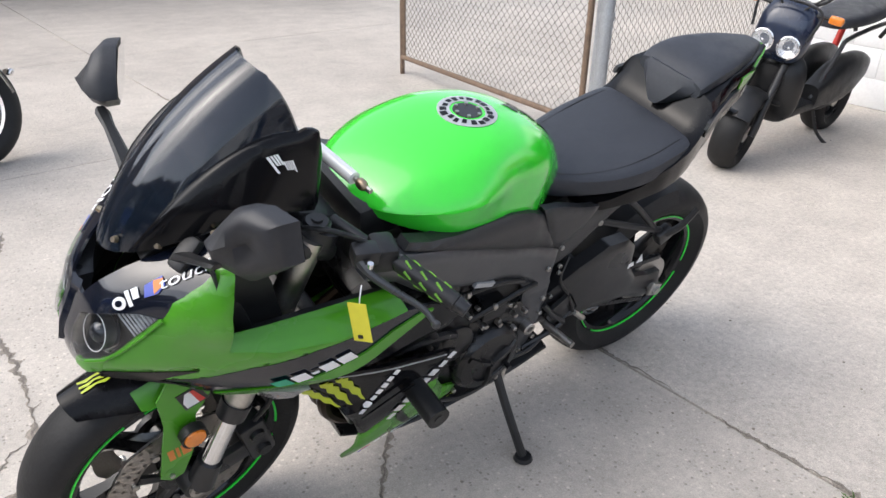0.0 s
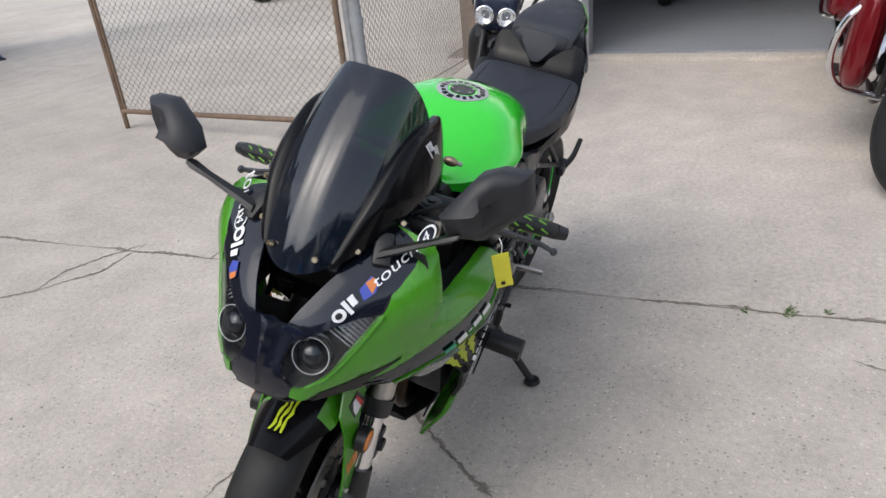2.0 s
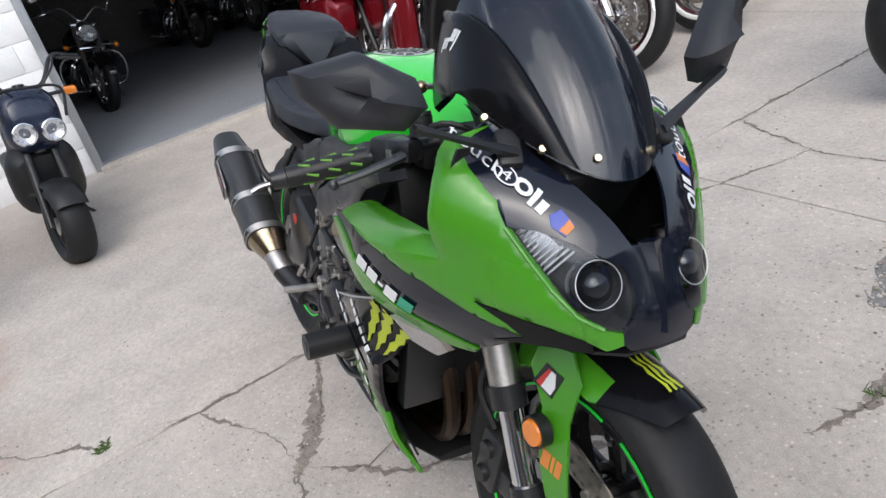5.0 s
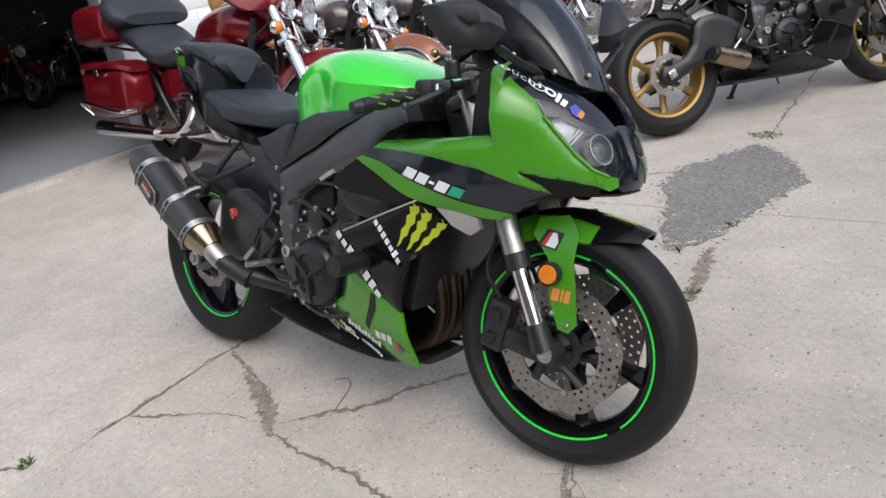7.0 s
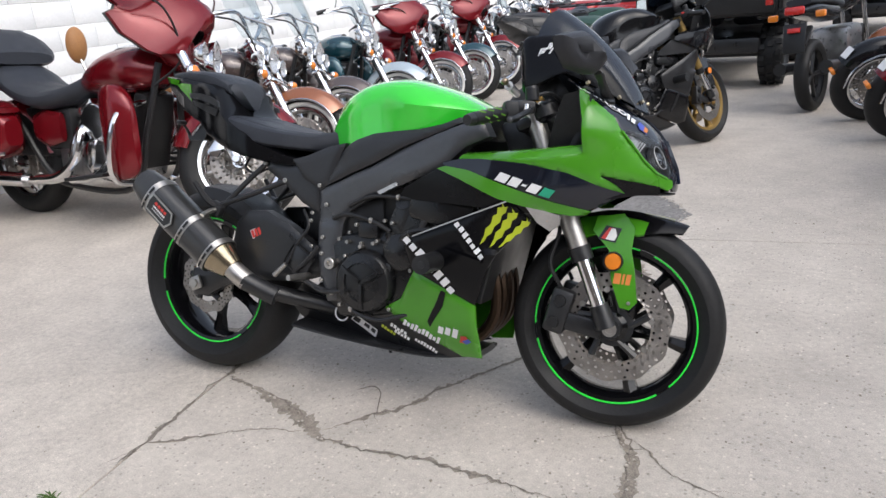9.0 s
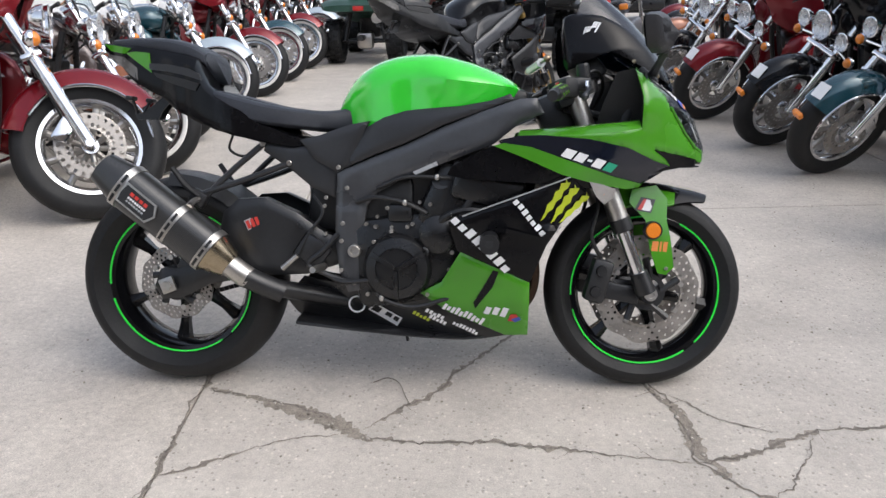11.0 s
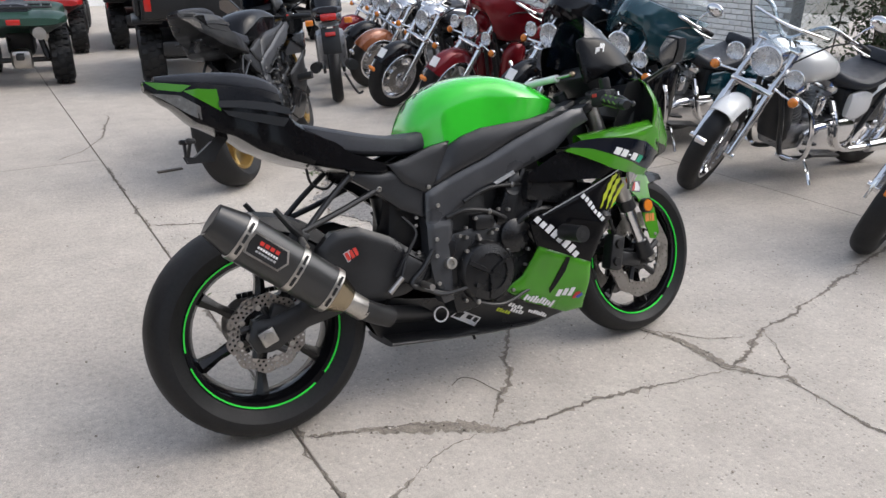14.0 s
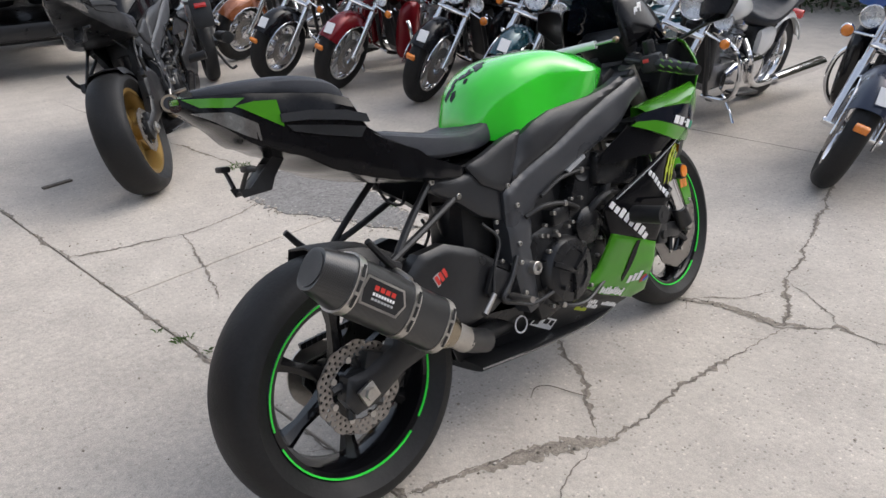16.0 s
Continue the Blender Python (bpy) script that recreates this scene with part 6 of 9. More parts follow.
    # screen
    B = lambda v: Vector((1.5 - 0.165 * v * v, 0.13 * (1.15 * abs(v) - 0.15 * v * v), 0.862 + 0.083 * v * v))
    T = lambda v: Vector((1.262 - 0.062 * v * v, 0.11 * abs(v), 1.148 - 0.02 * v * v - 0.125 * v ** 4 * abs(v)))

    def screen_pt(u, v):
        p = B(v).lerp(T(v), u)
        k = 4 * u * (1 - u)
        p += Vector((0.03, 0, 0.012)) * k * (1 - 0.55 * v * v)
        p.y = math.copysign(p.y + 0.004 * k * abs(v), v) if v else 0
        return p
    bm = bmesh.new()
    nu, nv = 24, 48
    for off in (0.0, 0.004):
        g = [[bm.verts.new(screen_pt(i / nu, -1 + 2 * j / nv) - Vector((off, 0, off * 0.6))) for j in range(nv + 1)] for i in range(nu + 1)]
        for i in range(nu):
            for j in range(nv):
                bm.faces.new((g[i][j], g[i][j + 1], g[i + 1][j + 1], g[i + 1][j]))
    scr = P("windscreen", bm, M["smoke"], lab="dark smoked double-bubble windscreen", sharp=60)
    for s in (-1, 1):
        bm = bmesh.new()
        g = []
        for u in [k / 24 for k in range(25)] + [1.06, 1.11, 1.14, 1.155]:
            e = max(0.0, u - 1.0) / 0.155
            v0 = 0.42 + 0.47 * min(1.0, u) ** 0.8 + 0.04 * e ** 2
            v1 = 1.1 - 0.1 * e ** 2
            h = 0.45 + 0.55 * min(1.0, u / 0.25)
            row = []
            for k, q in ((0, -0.002), (0.02, 0.009), (0.08, 0.0135), (0.22, 0.0155), (0.4, 0.0165), (0.6, 0.0165), (0.8, 0.015), (0.94, 0.011), (1.0, 0.006), (1.02, -0.004)):
                q = q * h * (1 - 0.45 * e ** 3)
                row.append(bm.verts.new(screen_pt(u, s * (v0 + (v1 - v0) * k)) + Vector((0.35 * q, s * q, 0.45 * q))))
            g.append(row)
        for a, b in zip(g, g[1:]):
            for i in range(len(a) - 1):
                bm.faces.new((a[i], a[i + 1], b[i + 1], b[i]))
        bm.faces.new(g[-1]); bm.faces.new(list(reversed(g[0])))
        wing = P("screen_wing", bm, c["dark"], scr, "gloss black lower wing of the screen", sharp=40)
        if decals:
            for i, (w_, k0, k1) in enumerate(((0.02, 0.3, 0.56), (0.015, 0.3, 0.46), (0.014, 0.3, 0.46), (0.015, 0.3, 0.46), (0.012, 0.42, 0.54), (0.009, 0.42, 0.54), (0.013, 0.42, 0.54), (0.009, 0.42, 0.54), (0.013, 0.42, 0.57))):
                u0 = 0.74 + sum((0.026, 0.02, 0.019, 0.02, 0.017, 0.014, 0.018, 0.014)[:i])
                va = lambda u: 0.42 + 0.47 * u ** 0.8
                wp = lambda u, k: screen_pt(u, s * (va(u) + (1.1 - va(u)) * k)) + Vector((0.35, s, 0.45)) * 0.0172
                bm = bmesh.new(); bm.faces.new([bm.verts.new(wp(u, k)) for u, k in ((u0, k0), (u0 + w_, k0), (u0 + w_ + 0.006, k1), (u0 + 0.006, k1))])
                P("decal_bar", bm, M["white"], wing, "small white bar of lettering")
        for p in ((1.484, 0.043, 0.893), (1.434, 0.093, 0.902), (1.362, 0.137, 0.937)):
            d = Vector((0.8, s * 0.4, 0.45)).normalized()
            q = Vector((p[0], s * p[1], p[2]))
            P("screen_bolt", cyl(bmesh.new(), q - d * 0.004, q + d * 0.0035, 0.006, 0.0045, 12), M["brass"], scr, "brass-coloured screen bolt")
    # dash and cockpit
    P("dashboard", box(bmesh.new(), (1.25, 0, 0.93), (0.07, 0.17, 0.09), (0, -40, 0), 0.015), M["plastic"])
    P("head_stock", box(bmesh.new(), (1.165, 0, 0.79), (0.1, 0.13, 0.15), (0, -22, 0), 0.02), M["satin"])
    P("cockpit_floor", box(bmesh.new(), (1.27, 0, 0.8), (0.18, 0.17, 0.02), (0, 10, 0), 0.006), M["plastic"])
    bm = bmesh.new()
    box(bm, (1.0, 0, 0.84), (0.16, 0.2, 0.08), (0, 8, 0), 0.02); P("tank_nose", bm, M["plastic"])
    # bars
    for s in (-1, 1):
        def at(x, y, z):
            """The throttle side stands further forward and droops more."""
            k = max(0.0, min(1.0, (y - 0.1) / 0.26)) if s < 0 else 0.0
            return (x + (0.05 - 0.018 * k if s < 0 else 0.0), s * y, z - 0.019 * k)
        bar = P("clip_on_bar", cyl(bmesh.new(), at(1.15, 0.1, 0.878), at(1.06, 0.345, 0.839), 0.011, seg=12), M["satin"], xf=SB)
        gr = P("grip", cyl(bmesh.new(), at(1.098, 0.232, 0.857), at(1.06, 0.345, 0.839), 0.0168, 0.0168, 18), M["plastic"], bar, "black grip with green flecks" if decals else "black rubber grip", xf=SB)
        if decals:
            g0_, g1_ = Vector(at(1.098, 0.232, 0.857)), Vector(at(1.06, 0.345, 0.839))
            gd = (g1_ - g0_).normalized()
            gu = (Vector((0, 0, 1)) - gd * gd.z).normalized()
            gs = gd.cross(gu)
            for k in range(18):
                a = (k % 6) * 1.047 + 0.4
                p = g0_.lerp(g1_, 0.16 + 0.27 * (k // 6) + 0.07 * (k % 2))
                o = (gu * math.cos(a) + gs * math.sin(a)) * 0.0165
                q = (gd * 0.9 + gs * math.cos(a) * 0.35 - gu * math.sin(a) * 0.35).normalized()
                P("grip_fleck", cyl(bmesh.new(), p + o - q * 0.009, p + o + q * 0.009, 0.0026, 0.0018, 6), M["olive"], gr, xf=SB)
        P("bar_end", cyl(bmesh.new(), at(1.0595, 0.3465, 0.8388), at(1.0525, 0.367, 0.8355), 0.0165, 0.0135, 14), M["satin"], bar, xf=SB)
        sw = P("switch_box", box(bmesh.new(), at(1.112, 0.2, 0.862), (0.046, 0.058, 0.052), (0, 0, -s * 20), 0.01), M["plastic"], bar, xf=SB)
        P("switch_button", box(bmesh.new(), at(1.09, 0.195, 0.872), (0.012, 0.018, 0.012), (0, 0, -s * 20), 0.003), M["red_decal"] if s < 0 else M["satin"], sw, xf=SB)
        P("bar_clamp", lathe(bmesh.new(), [(0.013, -0.014), (0.034, -0.014), (0.034, 0.014), (0.013, 0.014)], (0, 0, 0), 20), M["satin"], bar, xf=SB @ pose(at(1.178, 0.105, 0)[0], s * 0.105, 0.862, 90, -20, 0))
        P("lever_perch", box(bmesh.new(), at(1.148, 0.198, 0.872), (0.05, 0.038, 0.034), (0, 0, -s * 20), 0.008), M["satin"], bar, xf=SB)
        lv = P("lever", tube(bmesh.new(), [at(1.165, 0.205, 0.868), at(1.162, 0.235, 0.86), at(1.14, 0.275, 0.846), at(1.112, 0.32, 0.83), at(1.108, 0.352, 0.82)] if s > 0 else [at(*q) for q in ((1.165, 0.205, 0.868), (1.166, 0.23, 0.862), (1.158, 0.26, 0.852), (1.146, 0.29, 0.842), (1.142, 0.308, 0.838))], 0.009, 8, r_end=0.005), M["lever"], bar, "dark grey lever", xf=SB)
        P("lever_tip", ball(bmesh.new(), at(1.108, 0.354, 0.8195) if s > 0 else at(1.142, 0.309, 0.8375), 0.0085, seg=10), M["lever"], lv, xf=SB)
        for bx, by in ((1.168, 0.2), (1.16, 0.228)):
            P("lever_bolt", cyl(bmesh.new(), at(bx, by, 0.866), at(bx, by, 0.8795), 0.006, 0.0055, 10), M["chrome"], lv, xf=SB)
        P("fork_top", lathe(bmesh.new(), [(0.0, 0.03), (0.009, 0.03), (0.01, 0.026), (0.02, 0.026), (0.022, 0.022), (0.0255, 0.02), (0.026, 0.0)], (0, 0, 0), 20), M["satin"], bar, xf=SB @ pose(at(1.185, 0.105, 0)[0], s * 0.105, 0.866, 90, 0, 0))
        P("bar_cable", tube(bmesh.new(), [at(1.13, 0.19, 0.88), at(1.2, 0.15, 0.91), at(1.23, 0.06, 0.85), (1.2, 0.0, 0.74)], 0.005, 8), M["plastic"], bar, xf=SB)
    res = P("brake_reservoir", cyl(bmesh.new(), (1.205, -0.175, 0.885), (1.202, -0.175, 0.915), 0.018, 0.018, 16), M["plastic"], xf=SB)
    P("reservoir_cap", cyl(bmesh.new(), (1.202, -0.175, 0.915), (1.201, -0.175, 0.921), 0.017, 0.016, 16), M["satin"], res, xf=SB)
    P("ignition_lock", cyl(bmesh.new(), (1.17, 0, 0.872), (1.16, 0, 0.897), 0.025, 0.022, 16), M["satin"], xf=SB)
    # mirrors
    for s, ol, base, tip, dx in ((-1, [(-0.392, 1.022), (-0.385, 0.99), (-0.35, 0.948), (-0.28, 0.94), (-0.253, 0.97), (-0.265, 1.008), (-0.322, 1.043)], (1.41, -0.14, 0.905), (1.415, -0.252, 0.942), 1.405),
                                 (1, [(0.312, 1.105), (0.322, 1.05), (0.276, 0.99), (0.232, 0.985), (0.218, 1.02), (0.256, 1.092), (0.28, 1.105)], (1.41, 0.14, 0.905), (1.4, 0.24, 0.966), 1.365)):
        bv, tv = Vector((base[0], base[1] * 0.88, base[2] - 0.008)), Vector(tip)
        up, wd = Vector((0, 0, 1)), Vector((1, 0, 0))
        arm = P("mirror_arm", loft(bmesh.new(), [[bv.lerp(tv, k) + wd * a_ * r + up * b_ * r * 0.6 for a_, b_ in ((1, 0), (0.6, 0.8), (-0.6, 0.8), (-1, 0), (-0.6, -0.8), (0.6, -0.8))] for k, r in ((0, 0.017), (0.3, 0.013), (0.75, 0.01), (1.0, 0.013), (1.08, 0.009))]), M["plastic"], lab="black mirror arm")
        P("mirror_base", box(bmesh.new(), (1.402, s * 0.124, 0.9), (0.06, 0.034, 0.02), (0, 42, s * 20), 0.008), M["plastic"], arm)
        if s > 0:
            ol = [(0.21 + (y - 0.222) * 1.3, 0.956 + (z - 0.99) * 1.1) for y, z in ol]
        else:
            ol = [(-0.242 + (y + 0.253) * 1.06, 0.95 + (z - 0.95) * 0.92) for y, z in ol]
        cy, cz = sum(p[0] for p in ol) / len(ol), sum(p[1] for p in ol) / len(ol)
        bm = bmesh.new()
        loft(bm, [[(dx + ox - 0.35 * (abs(y) - 0.26), cy + (y - cy) * k, cz + (z - cz) * k) for y, z in ol] for ox, k in ((0.03, 0.05), (0.0275, 0.5), (0.022, 0.78), (0.009, 0.95), (0.0, 1.0), (-0.022, 0.985))])
        P("mirror_housing", bm, M["mirror_shell"], arm, "angular matt black mirror housing", sharp=44)
        bm = bmesh.new(); bm.faces.new([bm.verts.new((dx - 0.0252 - 0.35 * (abs(y) - 0.26), cy + (y - cy) * 0.9, cz + (z - cz) * 0.9)) for y, z in ol]); P("mirror_glass", bm, M["mirror"], arm)
    # tank
    tab = [(0.535, 0.83, 0.8, 0.05), (0.555, 0.872, 0.782, 0.076), (0.59, 0.922, 0.768, 0.108), (0.64, 0.956, 0.768, 0.145), (0.69, 0.974, 0.79, 0.162), (0.749, 0.983, 0.808, 0.174), (0.832, 0.981, 0.815, 0.19), (0.915, 0.96, 0.82, 0.188), (0.98, 0.936, 0.832, 0.162), (1.038, 0.905, 0.848, 0.12), (1.066, 0.88, 0.858, 0.07)]
    tab = [(x, zt - 0.008, zb, w) for x, zt, zb, w in tab]

    def tank_half(x):
        zt, zb, w = smooth_table(tab, x)
        h = zt - zb
        ramp_ = lambda a: max(0.0, min(1.0, a)) ** 2 * (3 - 2 * max(0.0, min(1.0, a)))
        k = ramp_((x - 0.54) / 0.09) * (1 - ramp_((x - 0.76) / 0.13))
        full = ((0.9, 0.32), (0.975, 0.42), (1.0, 0.5), (0.965, 0.64), (0.925, 0.84), (0.88, 1.0))
        pocket = ((0.865, 0.32), (0.885, 0.42), (0.885, 0.5), (0.87, 0.64), (0.86, 0.84), (0.86, 1.0))
        side = [((f + (p - f) * k) * w, zt - d * h) for (f, d), (p, _) in zip(full, pocket)]
        return [(0.0, zt), (0.28 * w, zt - 0.012 * h), (0.52 * w, zt - 0.05 * h), (0.69 * w, zt - 0.115 * h), (0.79 * w, zt - 0.2 * h)] + side + [(0.0, zb + 0.01)]

    def tank_z(x, y):
        return lerp_table(tank_half(x)[:5], abs(y))[0]
    bm = bmesh.new()
    secs = []
    N_ = 60
    for i in range(N_ + 1):
        x = 0.535 + 0.531 * i / N_
        half = tank_half(x)
        secs.append([(x, y, z) for y, z in half] + [(x, -y, z) for y, z in reversed(half[1:-1])])
    loft(bm, secs)
    tank = P("fuel_tank", bm, c["tank"], lab=c["tank_label"], sharp=32)
    capx = 0.79
    P("filler_cap", cyl(bmesh.new(), (capx, 0, 0.964), (capx, 0, 0.976), 0.034, 0.03, 28), M["satin"], tank)
    if decals:
        rnd = random.Random(3)
        sector = lambda r0, r1, a0, a1, n=5: [(capx + r0 * math.cos(a0 + (a1 - a0) * i / n), r0 * math.sin(a0 + (a1 - a0) * i / n)) for i in range(n + 1)] + [(capx + r1 * math.cos(a1 + (a0 - a1) * i / n), r1 * math.sin(a1 + (a0 - a1) * i / n)) for i in range(n + 1)]
        for k in range(6):
            a = k * 1.047
            bm = bmesh.new()
            panel(bm, sector(0.037, 0.062, a, a + 1.046), tank_z, 0.001, 0.02, "z", 1, 0.0015)
            ring_ = P("cap_decal", bm, M["silver"], tank, "pale patterned ring of decal round the cap")
            for q in range(3):
                a1 = a + 0.06 + 0.33 * q
                r = rnd.uniform(0.039, 0.046)
                bm = bmesh.new(); panel(bm, sector(r, r + rnd.uniform(0.008, 0.014), a1, a1 + rnd.uniform(0.16, 0.28), 3), tank_z, 0.001, 0.02, "z", 1, 0.0025)
                P("decal_mark", bm, c["dark"], ring_)
        for k in range(14):
            t = (k + 0.5) / 14
            y0, x0 = rnd.uniform(-0.05, 0.05), 0.57 + 0.11 * t
            u, v, a = rnd.uniform(0.008, 0.016), rnd.uniform(0.004, 0.009), rnd.uniform(-50, 50)
            bm = bmesh.new(); panel(bm, turned([(-u, -v), (u * 0.4, -v * 1.4), (u, 0), (u * 0.3, v), (-u * 0.8, v * 0.7)], (x0, y0), a), tank_z, 0.001, 0.02, "z", 1, 0.002)
            P("tank_pad_mark", bm, c["dark"], tank, "dark mark of the tank pad")
    for k in range(6):
        a = k * 1.047
        bolt_bm = cyl(bmesh.new(), (capx + 0.026 * math.cos(a), 0.026 * math.sin(a), 0.972), (capx + 0.026 * math.cos(a), 0.026 * math.sin(a), 0.979), 0.004, seg=8)
        P("cap_screw", bolt_bm, M["steel"], tank)
    # seat and tail
    st_ = [(0.18, 0.88, 0.83, 0.142), (0.215, 0.874, 0.81, 0.158), (0.27, 0.86, 0.79, 0.162), (0.34, 0.842, 0.773, 0.162), (0.42, 0.826, 0.765, 0.148), (0.5, 0.818, 0.757, 0.118), (0.57, 0.825, 0.76, 0.095), (0.6, 0.83, 0.77, 0.085)]
    bm = bmesh.new(); loft_x(bm, st_, 0.015, 5.0); seat = P("rider_seat", bm, M["seat"], lab="black vinyl rider seat")
    for s in (-1, 1):
        P("seat_seam", tube(bmesh.new(), [(x, s * lerp_table(st_, x)[2] * 0.82, lerp_table(st_, x)[0] - 0.004) for x in (0.22, 0.3, 0.4, 0.5, 0.58)], 0.002, 6), M["plastic"], seat)
    tt = [(-0.168, 1.024, 1.002, 0.03), (-0.12, 1.018, 0.962, 0.055), (-0.05, 1.012, 0.9, 0.085), (0.02, 1.0, 0.865, 0.1), (0.1, 0.985, 0.81, 0.128), (0.15, 0.966, 0.786, 0.146), (0.175, 0.893, 0.775, 0.155), (0.217, 0.862, 0.76, 0.164), (0.27, 0.834, 0.745, 0.166), (0.34, 0.785, 0.728, 0.155), (0.42, 0.75, 0.715, 0.135), (0.47, 0.735, 0.72, 0.115)]
    bm = bmesh.new()
    secs = []
    for i in range(45):
        x = -0.168 + 0.638 * i / 44
        zt, zb, w = lerp_table(tt, x)
        h = zt - zb
        half = [(0.0, zt), (0.7 * w, zt), (0.9 * w, zt - 0.04 * h), (1.0 * w, zt - 0.16 * h), (1.0 * w, zt - 0.45 * h), (1.0 * w, zt - 0.75 * h), (0.99 * w, zt - 0.93 * h), (0.95 * w, zb), (0.5 * w, zb - 0.004), (0.0, zb - 0.006)]
        secs.append([(x, y, z) for y, z in half] + [(x, -y, z) for y, z in reversed(half[1:-1])])
    loft(bm, secs); tail = P("tail_cowl", bm, c["dark"], lab="gloss black tail cowl")
    pt = [(-0.14, 1.034, 1.01, 0.03), (-0.06, 1.036, 0.99, 0.066), (0.0, 1.034, 0.985, 0.082), (0.06, 1.028, 0.972, 0.096), (0.11, 1.016, 0.96, 0.102), (0.14, 1.002, 0.95, 0.102), (0.16, 0.984, 0.945, 0.098)]
    bm = bmesh.new(); loft_x(bm, pt, 0.01, 3.6); pil = P("passenger_seat", bm, M["seat"], lab="black vinyl passenger seat pad")
    P("pad_front", loft(bmesh.new(), [[(x, -w * 0.6, z), (x, w * 0.6, z), (x - 0.02, w * 0.92, z), (x - 0.05, w, z), (x - 0.05, -w, z), (x - 0.02, -w * 0.92, z)] for z, x, w in ((0.985, 0.166, 0.097), (0.97, 0.177, 0.096), (0.95, 0.185, 0.082), (0.93, 0.19, 0.06), (0.91, 0.194, 0.034), (0.9, 0.195, 0.016))]), M["seat"], pil, "pointed front of the passenger pad")
    P("seat_seam", tube(bmesh.new(), [(0.03, -0.082, 1.0), (0.03, -0.06, 1.025), (0.03, 0, 1.0285), (0.03, 0.06, 1.025), (0.03, 0.082, 1.0)], 0.002, 6), M["plastic"], pil)
    for s in (-1, 1):
        bm = bmesh.new(); panel(bm, [(0.0, 0.955), (0.06, 0.95), (0.13, 0.935), (0.168, 0.918), (0.172, 0.9), (0.12, 0.916), (0.05, 0.932), (0.0, 0.938)], lambda x, z: smooth_table(tt, x)[2] + 0.002, 0.01, 0.03, side=s, lift=0.006)
        P("grab_rail", bm, M["cover"], tail, "satin black rail under the pillion pad")
        bm = bmesh.new(); panel(bm, [(0.01, 0.93), (0.1, 0.91), (0.165, 0.892), (0.15, 0.872), (0.08, 0.893), (0.02, 0.915)], lambda x, z: smooth_table(tt, x)[2] + 0.001, 0.006, 0.03, side=s, lift=0.003)
        P("tail_vent", bm, M["plastic"], tail, "matt black vent")
        tw_ = lambda x, z: lerp_table(tt, x)[2] * (1.0 - 0.06 * max(0.0, min(1.0, (lerp_table(tt, x)[0] - 0.02 - z) / max(0.02, lerp_table(tt, x)[0] - lerp_table(tt, x)[1]))) ** 1.3)
        bm = bmesh.new(); panel(bm, [(-0.166, 1.02), (-0.12, 1.012), (-0.06, 1.0), (-0.085, 0.986), (-0.14, 0.998)], tw_, 0.006, 0.02, side=s, lift=0.003)
        P("tail_flash", bm, c["body"], tail, "green flash on the tail")
        bm = bmesh.new(); panel(bm, [(-0.08, 0.988), (-0.045, 0.99), (0.0, 0.984), (0.004, 0.928), (-0.034, 0.955)], tw_, 0.006, 0.02, side=s, lift=0.004)
        P("tail_flash", bm, c["body"], tail, "green flash on the tail")
        bm = bmesh.new(); panel(bm, [(-0.155, 0.99), (-0.09, 0.978), (-0.045, 0.945), (-0.045, 0.91), (-0.07, 0.925), (-0.12, 0.965)], tw_, 0.006, 0.02, side=s, lift=0.003)
        P("tail_lamp", bm, M["tail_lens"], tail, "smoky clear tail lamp lens")
    bm = box(bmesh.new(), (-0.15, 0, 1.014), (0.04, 0.05, 0.016), (0, 12, 0), 0.006); P("tail_tip", bm, c["body"], tail)
    pl = P("plate_bracket", box(bmesh.new(), (-0.04, 0, 0.832), (0.07, 0.04, 0.008), (0, -38, 0), 0.003), M["satin"], lab="bare black plate bracket")
    for s in (-1, 1):
        bm = bmesh.new(); panel(bm, [(0.03, 0.862), (0.0, 0.868), (-0.068, 0.816), (-0.094, 0.82), (-0.086, 0.8), (-0.02, 0.8), (-0.005, 0.826)], lambda x, z: 0.022, 0.004, 0.05, side=s); P("bracket_side", bm, M["satin"], pl)
        P("bracket_arm", tube(bmesh.new(), [(-0.085, s * 0.02, 0.82), (-0.082, s * 0.04, 0.842), (-0.08, s * 0.055, 0.856)], 0.005, 8), M["satin"], pl)
        P("rear_indicator", box(bmesh.new(), (-0.08, s * 0.062, 0.86), (0.024, 0.034, 0.014), (0, 8, 0), 0.005), M["plastic"], pl)
    P("plate_lamp", box(bmesh.new(), (-0.06, 0, 0.806), (0.05, 0.042, 0.008), (0, 0, 0), 0.003), M["satin"], pl)
    P("wiring_loop", tube(bmesh.new(), [(0.22, -0.06, 0.75), (0.22, -0.09, 0.71), (0.26, -0.09, 0.69), (0.3, -0.06, 0.71)], 0.004, 6), M["plastic"])
    # exhaust
    def ax(s_):
        return Vector((0.643 * 0.452 + 0.766 * s_, 0, 0.766 * 0.452 - 0.643 * s_))
    d, nrm = Vector((0.766, 0, -0.643)), Vector((0.643, 0, 0.766))

    def can(bm, s0, s1, r0, r1, y0, y1, n=24, sq=2.5):
        secs = []
        for k in range(5):
            t = k / 4
            o, r, y = ax(s0 + (s1 - s0) * t), r0 + (r1 - r0) * t, y0 + (y1 - y0) * t
            ring = []
            for i in range(n):
                a = 2 * math.pi * i / n
                cs, sn = math.cos(a), math.sin(a)
                u = math.copysign(abs(cs) ** (2 / sq), cs) * r
                v = math.copysign(abs(sn) ** (2 / sq), sn) * r * 0.9
                ring.append(o + nrm * u + Vector((0, y + v, 0)))
            secs.append(ring)
        loft(bm, secs)
        return bm
